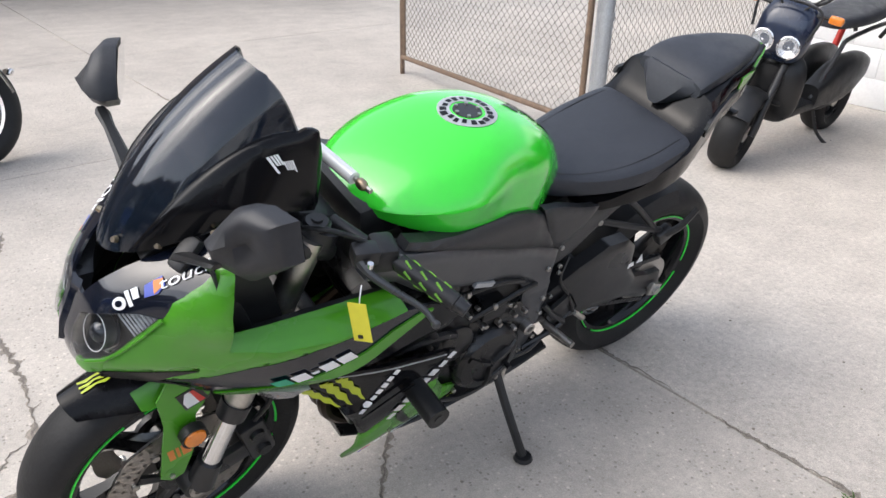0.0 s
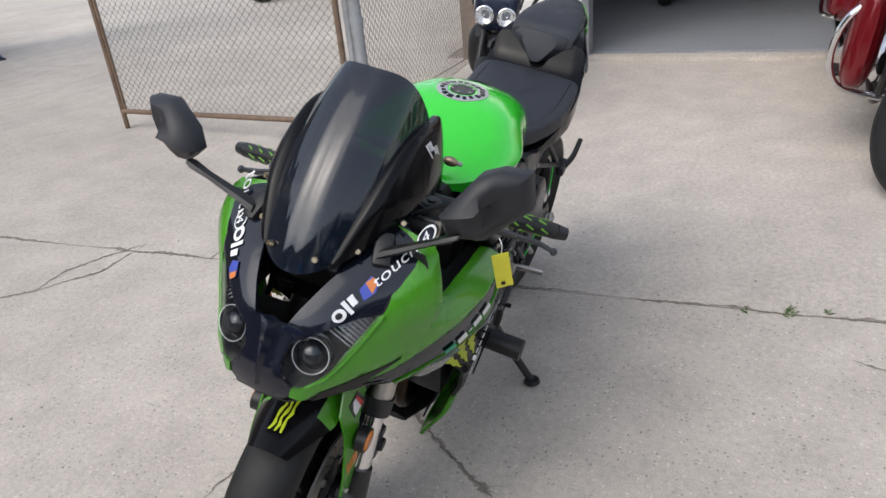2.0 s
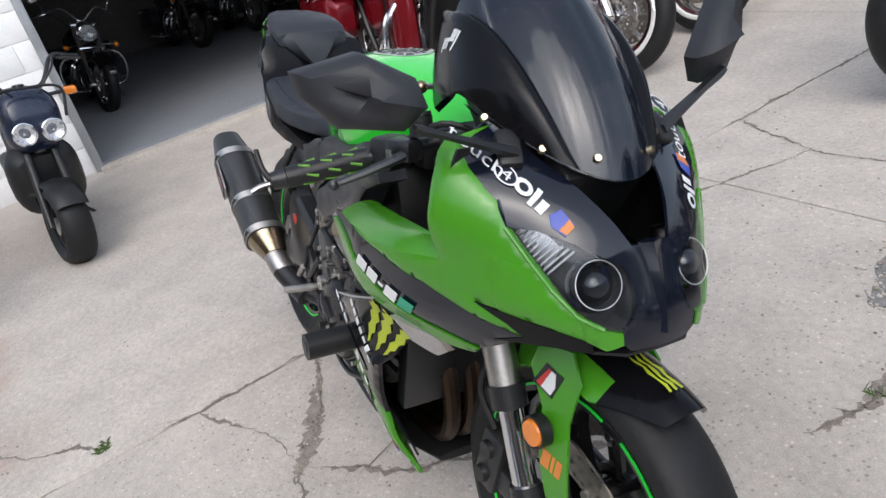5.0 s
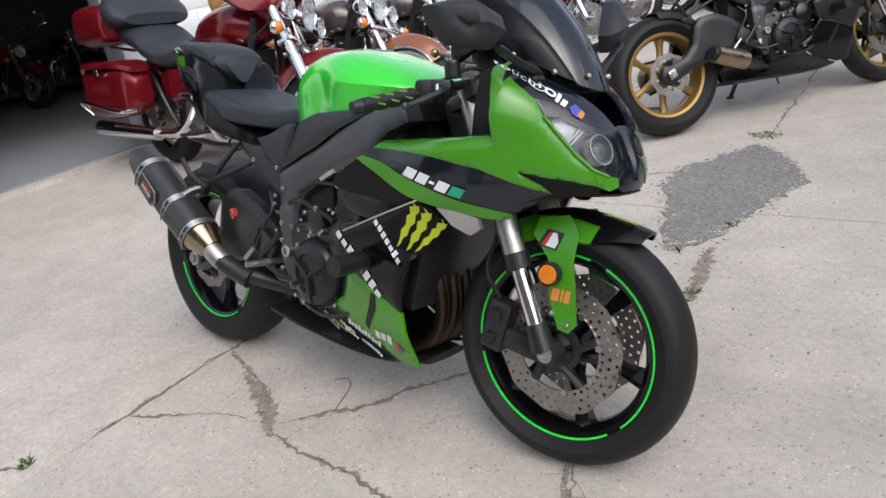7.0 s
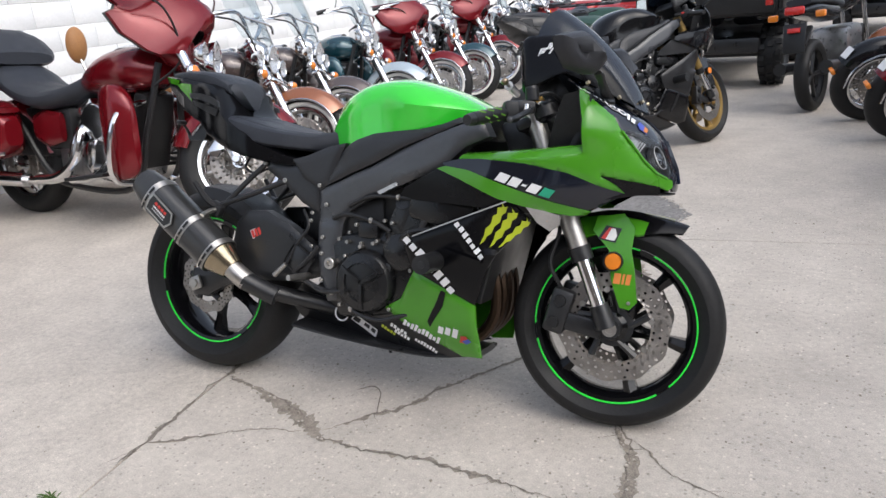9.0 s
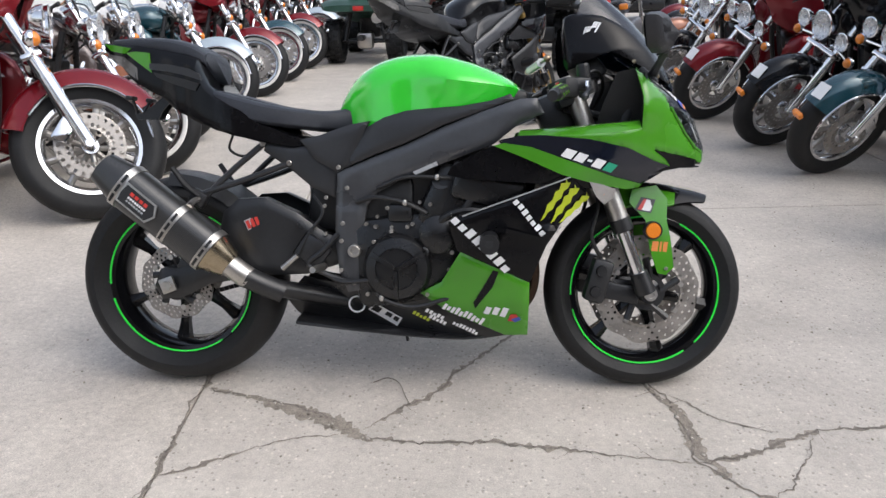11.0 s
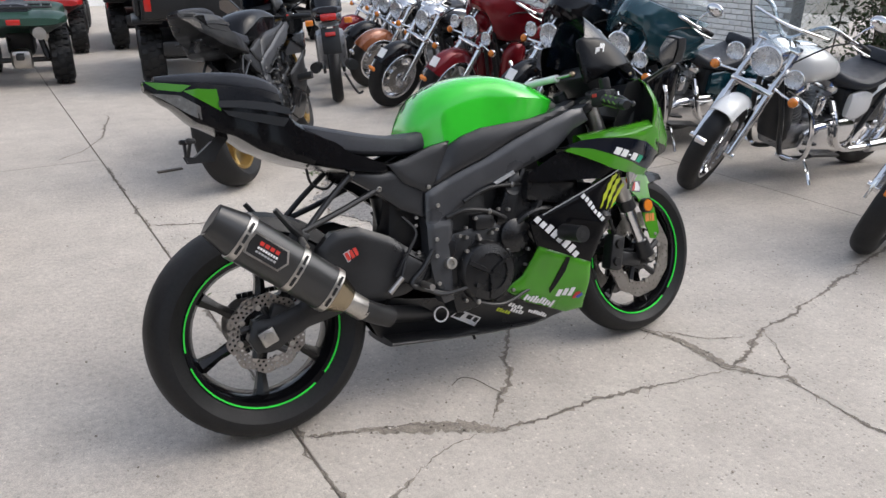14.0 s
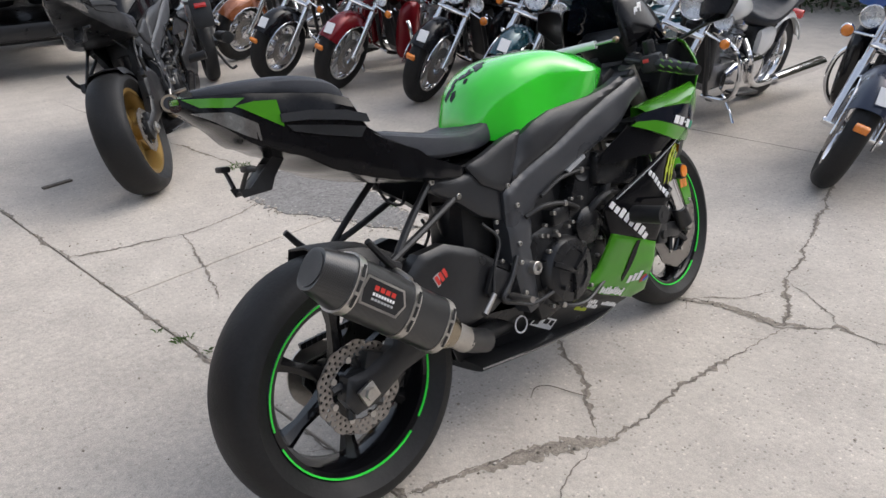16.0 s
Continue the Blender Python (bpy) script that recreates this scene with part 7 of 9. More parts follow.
    if decals:
        can_mat = M["carbon"]
        ex = P("silencer", can(bmesh.new(), -0.415, -0.12, 0.0635, 0.0635, -0.225, -0.205), can_mat, lab="carbon-fibre silencer can")
        P("end_cone", can(bmesh.new(), -0.492, -0.414, 0.045, 0.062, -0.23, -0.225), can_mat, ex)
        P("outlet", cyl(bmesh.new(), ax(-0.494) + Vector((0, -0.23, 0)), ax(-0.45) + Vector((0, -0.23, 0)), 0.038, 0.036, 24), M["satin"], ex, "dark round exhaust outlet")
        P("inlet_cone", can(bmesh.new(), -0.121, -0.06, 0.06, 0.038, -0.205, -0.194, sq=2.1), M["cone"], ex, "gold-tinted steel inlet cone")
        P("pipe_collar", tube(bmesh.new(), [ax(-0.066) + Vector((0, -0.195, 0)), ax(-0.03) + Vector((0, -0.19, 0)), ax(0.0) + Vector((0, -0.182, 0))], 0.0325, 18), M["steel"], ex, "bare steel collar of the inlet")
        P("link_pipe", tube(bmesh.new(), [ax(-0.03) + Vector((0, -0.19, 0)), ax(-0.0) + Vector((0, -0.18, 0)), Vector((0.34, -0.16, 0.32)), Vector((0.46, -0.08, 0.28)), Vector((0.62, -0.02, 0.24))], 0.026, 16), M["satin"], ex)
        P("heat_shield", tube(bmesh.new(), [ax(-0.01) + Vector((0, -0.187, 0)), Vector((0.33, -0.168, 0.325)), Vector((0.38, -0.15, 0.3))], 0.031, 16), M["satin"], ex)
        for s0, yb in ((-0.409, -0.2246), (-0.245, -0.2135), (-0.131, -0.2058)):
            band = P("can_band", can(bmesh.new(), s0 - 0.01, s0 + 0.01, 0.0655, 0.0655, yb - 0.0008, yb + 0.0008), M["steel"], ex, "polished slotted band round the can")
            for v, hh in ((-0.045, 0.026), (-0.012, 0.024), (0.019, 0.026)):
                o = ax(s0) + Vector((0, yb - 0.0598, 0))
                q = [(-0.004, v), (0.004, v), (0.004, v + hh), (-0.004, v + hh)]
                bm = bmesh.new(); bm.faces.new([bm.verts.new(o + d * a_ + nrm * b_ + Vector((0, 0.03 * (abs(b_) / 0.0655) ** 4.5, 0))) for a_, b_ in q])
                P("band_slot", bm, M["plastic"], band)
        if decals:
            bm = bmesh.new()
            bo = ax(-0.342) + Vector((0, -0.2785, 0))
            ol = [(-0.055, -0.03), (0.045, -0.03), (0.06, 0.0), (0.045, 0.03), (-0.055, 0.03), (-0.06, 0)]
            a = [bm.verts.new(bo + d * u + nrm * v) for u, v in ol]
            b = [bm.verts.new(bo + d * u + nrm * v - Vector((0, 0.004, 0))) for u, v in ol]
            skin(bm, [a, b], True); bad = P("badge", bm, M["steel"], ex, "riveted dark badge with red lettering bars")
            bm = bmesh.new(); bm.faces.new([bm.verts.new(bo + d * u * 0.91 + nrm * v * 0.84 - Vector((0, 0.0043, 0))) for u, v in ol]); P("badge_face", bm, M["dark_decal"], bad)
            for row, (v0, h, n, mt) in enumerate(((0.006, 0.01, 4, "red_decal"), (-0.005, 0.006, 8, "white"), (-0.015, 0.005, 7, "silver"))):
                bm = bmesh.new()
                for i in range(n):
                    u0 = -0.03 + 0.06 * i / n
                    q = [(u0, v0), (u0 + 0.045 / n, v0), (u0 + 0.045 / n, v0 + h), (u0, v0 + h)]
                    bm.faces.new([bm.verts.new(bo + d * u + nrm * v - Vector((0, 0.0048, 0))) for u, v in q])
                P("badge_bar", bm, M[mt], bad)
        P("silencer_strap", tube(bmesh.new(), [ax(-0.245) + nrm * 0.064 + Vector((0, -0.22, 0)), Vector((0.145, -0.19, 0.565)), Vector((0.15, -0.15, 0.572))], 0.009, 8), M["steel"], ex)
    else:
        ex = P("silencer", tube(bmesh.new(), [(0.62, -0.06, 0.24), (0.5, -0.12, 0.27), (0.4, -0.155, 0.31)], 0.034, 14), M["satin"], lab="short steel silencer tucked ahead of the wheel")
        P("silencer_can", cyl(bmesh.new(), (0.44, -0.15, 0.3), (0.25, -0.185, 0.37), 0.052, 0.048, 20), M["bronze"], ex)
        P("outlet", cyl(bmesh.new(), (0.255, -0.184, 0.368), (0.235, -0.188, 0.375), 0.036, 0.032, 18), M["satin"], ex)
    # side stand
    foot = m.inverted() @ Vector((0.605, 0.35, 0.008)) if decals else Vector((0.63, 0.3, 0.09))
    stand = P("side_stand", tube(bmesh.new(), [(0.64, 0.115, 0.3), (0.635, 0.2, 0.2), foot + Vector((0, -0.005, 0.006))], 0.012, 10), M["satin"], lab="black side stand, swung out")
    P("stand_foot", cyl(bmesh.new(), foot, foot + m.to_3x3().inverted() @ Vector((0, 0, 0.01)), 0.026, 0.022, 14), M["satin"], stand)
    P("stand_spring", cyl(bmesh.new(), (0.6, 0.13, 0.33), (0.63, 0.16, 0.24), 0.008, seg=8), M["steel"], stand)
    if decals:
        iv = m.to_3x3().inverted()
        tp = Vector((1.172, 0.262, 0.838))
        tag_xf = Matrix.Translation(tp) @ iv.to_4x4() @ pose(0, 0, 0, 0, 0, 38)
        tg = P("price_tag", box(bmesh.new(), (0, 0, -0.05), (0.002, 0.034, 0.076), (6, 4, 0), 0.0), M["yellow"], lab="yellow dealer tag tied to the lever", xf=tag_xf)
        P("tag_string", tube(bmesh.new(), [(0, 0, -0.014), (0, 0.002, 0.004), (-0.01, 0, 0.016)], 0.0012, 5), M["white"], tg, xf=tag_xf)
        for dz in (-0.022, -0.078):
            P("tag_mark", box(bmesh.new(), (0.0, 0, dz), (0.004, 0.008, 0.006), (6, 4, 0)), M["dark_decal"], tg, xf=tag_xf)
        dp = P("steering_damper", cyl(bmesh.new(), (1.118, -0.055, 0.946), (1.092, 0.085, 0.938), 0.0125, seg=18), M["whitepaint"], lab="white steering damper across the clamp")
        P("damper_rod", cyl(bmesh.new(), (1.13, -0.12, 0.95), (1.083, 0.128, 0.9355), 0.005, seg=8), M["steel"], dp)
        P("damper_joint", ball(bmesh.new(), (1.13, -0.12, 0.95), 0.0105), M["bronze"], dp)
        P("damper_joint", ball(bmesh.new(), (1.088, 0.104, 0.9368), 0.0125, (0.8, 1.3, 0.8)), M["bronze"], dp)
    P("drain_hose", tube(bmesh.new(), [(0.72, -0.02, 0.18), (0.72, -0.02, 0.15), (0.725, -0.02, 0.125)], 0.005, 6), M["plastic"])
    return bike


M["cone"] = mat("gold_tinted_steel", (0.36, 0.3, 0.21), 0.2, 1.0, var=0.15, scale=12)
M["header"] = mat("burnt_header_steel", (0.055, 0.036, 0.025), 0.4, 0.9, var=0.3, scale=15)
M["tail_lens"] = mat("smoky_tail_lens", (0.12, 0.112, 0.105), 0.2, 0.0, var=0.4, scale=60, coat=0.4)
M["lamp_silver"] = mat("silvered_lamp_shell", (0.42, 0.43, 0.45), 0.3, 0.8, var=0.2, scale=40)
M["lamp_dark"] = mat("dark_lamp_bowl", (0.055, 0.056, 0.06), 0.35, 0.3, var=0.25, scale=20, coat=0.3)
M["lamp_glass"] = mat("dark_projector_glass", (0.012, 0.014, 0.018), 0.05, 0.0, var=0.1, coat=1.0)
M["rib"] = mat("bright_reflector_rib", (0.7, 0.71, 0.72), 0.3, 0.2, var=0.1)
M["olive"] = mat("green_rubber_fleck", (0.13, 0.33, 0.03), 0.55, var=0.1)
M["lever"] = mat("anodised_lever", (0.07, 0.072, 0.075), 0.35, 0.6, var=0.15, scale=20)
M["dark_decal"] = mat("black_decal", (0.015, 0.015, 0.016), 0.35, var=0.1)
M["silver_lens"] = mat("clear_lamp_lens", (0.38, 0.37, 0.36), 0.12, 0.3, var=0.15, scale=30, coat=0.8)
M["mirror_shell"] = mat("matt_mirror_shell", (0.024, 0.025, 0.029), 0.5, var=0.15, scale=12, bump=0.15, bscale=500, spec=0.4)
M["brass"] = mat("brass_bolt", (0.55, 0.45, 0.3), 0.3, 1.0, var=0.1)
M["fairing_black"] = mat("black_fairing_paint", (0.005, 0.005, 0.006), 0.18, var=0.25, scale=5, rvar=0.06, spec=0.2)
M["bluemask"] = mat("dark_blue_black_paint", (0.0065, 0.0085, 0.016), 0.1, var=0.2, scale=5, coat=0.05, rvar=0.03, spec=0.6)
BIKE = pose(0.002, -0.0098, 0.004, 0, 0, 3.8) @ pose(0, 0, 0, -14.3, 0, 0)
main = sport_bike("sport_motorcycle", "green and black sport motorcycle leaning on its side stand", BIKE,
                  dict(rim=M["black"], body=M["green"], dark=M["fairing_black"], dark2=M["satin"], tank=M["tankgreen"], tank_label="bright green fuel tank", frame=M["frame"], mask=M["bluemask"], tape=M["tape"]))

# ---- cruisers parked round the yard ----
def big_wheel(parent, c, R, w, xf, whitewall=True, spoke=True, discs=(), rim=0.2):
    rm = part("wheel", lathe(bmesh.new(), [(rim + 0.012, -w * 0.36), (rim + 0.016, -w * 0.4), (rim, -w * 0.38), (rim - 0.015, -w * 0.2), (rim - 0.018, 0), (rim - 0.015, w * 0.2), (rim, w * 0.38), (rim + 0.016, w * 0.4), (rim + 0.012, w * 0.36)], c, 40), M["chrome"], parent, xf=xf)
    part("tyre", lathe(bmesh.new(), tyre_prof(R, w, rim + 0.008), c, 44), M["tyre"], rm, "black tyre", xf=xf)
    if whitewall:
        for s in (-1, 1):
            part("whitewall", lathe(bmesh.new(), [(rim + 0.022, s * (w * 0.43)), (rim + 0.03, s * (w * 0.5 + 0.004)), (rim + 0.045, s * (w * 0.505 + 0.004)), (rim + 0.052, s * (w * 0.49))], c, 40), M["whitewall"], rm, "white sidewall band", xf=xf)
    if spoke:
        for i in range(20):
            a = 2 * math.pi * i / 20
            s = 1 if i % 2 else -1
            part("spoke", cyl(bmesh.new(), (c[0] + 0.03 * math.cos(a + 0.4 * s), c[1] + s * 0.03, c[2] + 0.03 * math.sin(a + 0.4 * s)), (c[0] + (rim - 0.012) * math.cos(a), c[1], c[2] + (rim - 0.012) * math.sin(a)), 0.0025, seg=5), M["chrome"], rm, xf=xf)
    else:
        for i in range(9):
            a = 2 * math.pi * i / 9
            bm = bmesh.new()
            cyl(bm, (c[0] + 0.03 * math.cos(a), c[1], c[2] + 0.03 * math.sin(a)), (c[0] + (rim - 0.008) * math.cos(a), c[1], c[2] + (rim - 0.008) * math.sin(a)), 0.012, 0.017, 8)
            part("spoke", bm, M["steel"], rm, xf=xf)
    part("hub", lathe(bmesh.new(), [(0, -w * 0.55), (0.035, -w * 0.55), (0.04, -w * 0.4), (0.03, 0), (0.04, w * 0.4), (0.035, w * 0.55), (0, w * 0.55)], c, 20), M["chrome"], rm, xf=xf)
    for y in discs:
        part("brake_disc", holed_disc(bmesh.new(), c, 0.075, 0.148, y, 0.005, 24, 2, 0.009), M["disc"], rm, "drilled steel brake disc", xf=xf)
    return rm


def lamp_head(parent, c, r, xf, name="headlight", depth=1.0):
    """Chrome bowl facing +x with a glass lens."""
    prof = [(0.0, -r * 1.0 * depth), (r * 0.55, -r * 0.85 * depth), (r * 0.9, -r * 0.35 * depth), (r, 0.0), (r * 1.03, r * 0.06), (r * 0.94, r * 0.1), (r * 0.9, r * 0.02)]
    o = part(name, lathe(bmesh.new(), prof, (0, 0, 0), 28), M["chrome"], parent, "chrome round lamp", xf=xf @ pose(*c, 0, 0, -90))
    part("reflector", lathe(bmesh.new(), [(0.0, -r * 0.4), (r * 0.5, -r * 0.3), (r * 0.9, r * 0.03)], (0, 0, 0), 24), M["reflector"], o, xf=xf @ pose(*c, 0, 0, -90))
    ln = part("lens", lathe(bmesh.new(), [(0.0, r * 0.22), (r * 0.5, r * 0.18), (r * 0.92, r * 0.06)], (0, 0, 0), 24), M["lens"], o, xf=xf @ pose(*c, 0, 0, -90))
    ln.visible_shadow = False
    part("bulb_cap", ball(bmesh.new(), (0, -r * 0.12, 0), r * 0.12), M["chrome"], o, xf=xf @ pose(*c, 0, 0, -90))
    return o


def cruiser(name, label, m, paint, front="lamp", bags=True, pack=False, white=True, spoke=False, steer=14, fpaint=None, seatm=None, group="", tags=False, trim=True, skirt=True, wide=1.0, backrest=None, lower=None):
    """A heavy V-twin: x ahead, rear axle at x = 0, ground at z = 0."""
    b = thing(name, label, "motorcycle", m, group)
    P = lambda n, bm, mt, par=b, lab="", **k: part(n, bm, mt, par, lab, **k)
    fp = fpaint or paint
    seatm = seatm or M["seat"]
    so, sa_ = Vector((1.46, 0, 0.4)), Vector((-0.49, 0, 0.87)).normalized()
    ST = Matrix.Translation(so) @ Matrix.Rotation(radians(steer), 4, sa_) @ Matrix.Translation(-so)
    I = Matrix()
    R = 0.325
    fc, rc = (1.6, 0, R), (0, 0, R)
    big_wheel(b, fc, R, 0.125, ST, white, spoke, (-0.075, 0.07))
    big_wheel(b, rc, R, 0.145, I, white, spoke, (-0.08,))
    for s in (-1, 1):
        y = s * 0.115
        leg = P("fork_leg", cyl(bmesh.new(), (1.6, y, R), (1.44, y, 0.62), 0.031, 0.03, 16), M["chrome"], xf=ST)
        P("fork_tube", cyl(bmesh.new(), (1.45, y, 0.6), (1.24, y, 0.98), 0.024, 0.026, 14), M["chrome"], leg, xf=ST)
        P("axle_nut", cyl(bmesh.new(), (1.6, y - s * 0.02, R), (1.6, y + s * 0.04, R), 0.022, 0.018, 12), M["chrome"], leg, xf=ST)
        P("caliper", box(bmesh.new(), (1.5, s * 0.095, R + 0.06), (0.07, 0.05, 0.11), (0, 30, 0), 0.012), M["chrome"] if trim else M["satin"], leg, xf=ST)
        P("brake_line", tube(bmesh.new(), [(1.5, s * 0.11, R + 0.1), (1.42, s * 0.13, 0.6), (1.3, s * 0.09, 0.8)], 0.005, 6), M["plastic"], leg, xf=ST)
    # front fender
    bm = bmesh.new()
    secs = []
    a0, a1 = (38, 168) if skirt else (58, 122)
    for i in range(25):
        t = i / 24
        a = radians(a0 + (a1 - a0) * t)
        ring = []
        for off in (0, 0.006):
            row = []
            for k in range(9):
                v = -1 + 2 * k / 8
                rr = R + 0.035 - off - (0.09 if skirt else 0.05) * abs(v) ** 3.2
                row.append((fc[0] + rr * math.cos(a), v * ((0.098 if skirt else 0.082) - off), fc[2] + rr * math.sin(a)))
            ring += row if off == 0 else row[::-1]
        secs.append(ring)
    loft(bm, secs)
    fd = P("front_fender", bm, fp, xf=ST)
    if trim:
        for s in (-1, 1):
            P("fender_trim", tube(bmesh.new(), [(fc[0] + (R - 0.06) * math.cos(radians(a)), s * 0.1, fc[2] + (R - 0.06) * math.sin(radians(a))) for a in range(8, 176, 24)], 0.007, 6), M["chrome"], fd, "chrome trim strip", xf=ST)
    P("fender_lamp", box(bmesh.new(), (fc[0] + 0.325, 0, fc[2] + 0.14), (0.03, 0.07, 0.04), (0, 25, 0), 0.008), M["amber"] if tags else M["chrome"], fd, xf=ST)
    if tags:
        P("sale_tag", box(bmesh.new(), (fc[0] + 0.24, 0.02, fc[2] + 0.29), (0.09, 0.07, 0.003), (0, 48, 12), 0.0), M["white"], fd, "white paper sale tag", xf=ST)
    for z, x in ((0.7, 1.39), (0.95, 1.25)):
        P("fork_yoke", box(bmesh.new(), (x, 0, z), (0.09, 0.28, 0.035), (0, -29, 0), 0.012), M["chrome"], xf=ST)
    # lights
    hz = 0.87
    lx = 1.455 if front == "batwing" else 1.37
    lamp_head(b, (lx, 0, hz), 0.095, ST)
    for s in (-1, 1):
        if front != "naked":
            lamp_head(b, (lx - 0.01, s * 0.2, hz - 0.03), 0.058, ST, "passing_lamp")
        sg = P("turn_signal", ball(bmesh.new(), (1.4, s * 0.27, hz - 0.14), 0.036, (0.8, 1, 1)), M["chrome"], xf=ST)
        P("signal_lens", ball(bmesh.new(), (1.413, s * 0.27, hz - 0.14), 0.031, (0.9, 1, 1)), M["amber"], sg, "amber lens", xf=ST)
        P("signal_stem", cyl(bmesh.new(), (1.38, s * 0.08, hz - 0.12), (1.4, s * 0.25, hz - 0.14), 0.008, seg=8), M["chrome"], sg, xf=ST)
    P("nacelle", loft_x(bmesh.new(), [(1.14, 0.98, 0.88, 0.07), (1.22, 1.0, 0.82, 0.11), (1.3, 0.985, 0.79, 0.1), (1.33, 0.96, 0.81, 0.08)], 0.02), paint if front == "batwing" else M["chrome"], xf=ST)
    if front == "batwing":
        bm = bmesh.new()
        base = []
        for i in range(25):
            v = -1 + i / 12
            av = abs(v)
            z_low = lerp_table(((0, 1.02), (0.25, 1.0), (0.45, 0.86), (0.7, 0.83), (0.9, 0.9), (1.0, 1.0)), av)[0]
            base.append((1.47 - 0.4 * av ** 2.0, v * 0.41 * wide, 1.2 - 0.1 * av ** 2, z_low))
        rows = []
        for h in (0.0, 0.25, 0.5, 0.75, 1.0):
            rows.append([bm.verts.new((x - 0.07 * (2 * h - 1) ** 2 - 0.06 * h, y * (1 - 0.12 * h), zl + (zt - zl) * h)) for x, y, zt, zl in base])
        liner = [[v.co + Vector((-0.02, -0.03 * v.co.y, 0)) for v in r] for r in rows]
        inner = [[bm.verts.new(v.co + Vector((-0.016, -0.02 * v.co.y, 0))) for v in r] for r in rows]
        skin(bm, rows, closed=False); skin(bm, inner, closed=False)
        skin(bm, [rows[0], inner[0]], closed=False); skin(bm, [rows[-1], inner[-1]], closed=False)
        fair = P("fork_fairing", bm, paint, lab="bat-shaped painted fork fairing", xf=ST)
        bm = bmesh.new(); skin(bm, [[bm.verts.new(v) for v in r] for r in liner], closed=False)
        skin(bm, [[bm.verts.new(v + Vector((-0.012, 0, 0))) for v in r] for r in liner], closed=False)
        P("fairing_liner", bm, M["plastic"], fair, "matt black inner liner", xf=ST)
        dash = P("inner_fairing", loft_x(bmesh.new(), [(1.04, 1.1, 0.98, 0.16), (1.08, 1.13, 0.94, 0.22), (1.14, 1.15, 0.92, 0.2), (1.22, 1.15, 0.93, 0.13), (1.3, 1.12, 0.96, 0.08)], 0.03, 3.2), M["plastic"], fair, xf=ST)
        for gy in (-0.075, 0.075):
            P("gauge", lathe(bmesh.new(), [(0.0, 0.004), (0.036, 0.004), (0.042, 0.012), (0.045, 0.0)], (0, 0, 0), 20), M["chrome"], dash, xf=ST @ pose(1.045, gy, 1.07, 0, 0, 90))
        bm = bmesh.new()
        rows = []
        for h in (0, 0.3, 0.6, 0.85, 1.0):
            rows.append([bm.verts.new((1.335 - 0.34 * abs(v) ** 2.2 - 0.13 * h, v * (0.355 - 0.06 * h - 0.05 * h ** 4) * wide, 1.195 - 0.1 * v * v + 0.2 * h * (1 - 0.3 * v * v))) for v in (-1 + k / 8 for k in range(17))])
        inn = [[bm.verts.new(v.co + Vector((-0.004, 0, 0))) for v in r] for r in rows]
        skin(bm, rows, closed=False); skin(bm, inn, closed=False)
        P("windshield", bm, M["smoke"] if paint is M["black"] else M["screen"], fair, "dark windshield" if paint is M["black"] else "clear windshield", xf=ST)
    elif front == "shield":
        bm = bmesh.new()
        rows = []
        for h in (0, 0.2, 0.45, 0.7, 0.9, 1.0):
            wv = lerp_table(((0, 0.2), (0.3, 0.27), (0.6, 0.28), (1.0, 0.2)), h)[0]
            rows.append([bm.verts.new((1.36 - 0.12 * v * v - 0.2 * h, v * wv, 0.98 + 0.46 * h * (1 - 0.1 * v * v))) for v in (-1 + k / 8 for k in range(17))])
        inn = [[bm.verts.new(v.co + Vector((-0.004, 0, 0))) for v in r] for r in rows]
        skin(bm, rows, closed=False); skin(bm, inn, closed=False)
        sh = P("windshield", bm, M["screen"], lab="tall clear windshield", xf=ST)
        P("shield_bar", tube(bmesh.new(), [(1.27, -0.24, 1.1), (1.34, 0, 1.1), (1.27, 0.24, 1.1)], 0.009, 8), M["chrome"], sh, xf=ST)
    # handlebar and mirrors
    hb = P("handlebar", tube(bmesh.new(), [(0.98, -0.42, 1.06), (1.1, -0.34, 1.1), (1.2, -0.18, 1.14), (1.22, 0, 1.0), (1.2, 0.18, 1.14), (1.1, 0.34, 1.1), (0.98, 0.42, 1.06)], 0.0135, 10), M["chrome"], xf=ST)
    for s in (-1, 1):
        P("grip", cyl(bmesh.new(), (1.06, s * 0.365, 1.09), (0.97, s * 0.43, 1.055), 0.018, seg=12), M["plastic"], hb, xf=ST)
        P("lever", tube(bmesh.new(), [(1.12, s * 0.33, 1.09), (1.1, s * 0.4, 1.07), (1.04, s * 0.46, 1.05)], 0.006, 6), M["chrome"], hb, xf=ST)
        st = P("mirror_stem", tube(bmesh.new(), [(1.1, s * 0.34, 1.1), (1.12, s * 0.36, 1.18), (1.08, s * 0.4, 1.24)], 0.006, 8), M["chrome"], hb, xf=ST)
        P("mirror", ball(bmesh.new(), (1.08, s * 0.42, 1.25), 0.06, (0.35, 1.1, 0.75)), M["chrome"], st, "oval chrome mirror", xf=ST)
        P("cable", tube(bmesh.new(), [(1.1, s * 0.33, 1.09), (1.25, s * 0.25, 1.05), (1.3, s * 0.1, 0.85), (1.15, s * 0.06, 0.7)], 0.006, 6), M["plastic"], hb, xf=ST)
    # tank, seat, bodywork
    tk = P("fuel_tank", loft_x(bmesh.new(), [(0.6, 0.78, 0.72, 0.06), (0.68, 0.84, 0.7, 0.12), (0.82, 0.91, 0.69, 0.17), (0.98, 0.94, 0.69, 0.185), (1.1, 0.93, 0.71, 0.16), (1.18, 0.88, 0.74, 0.08)], 0.03, 2.3), paint)
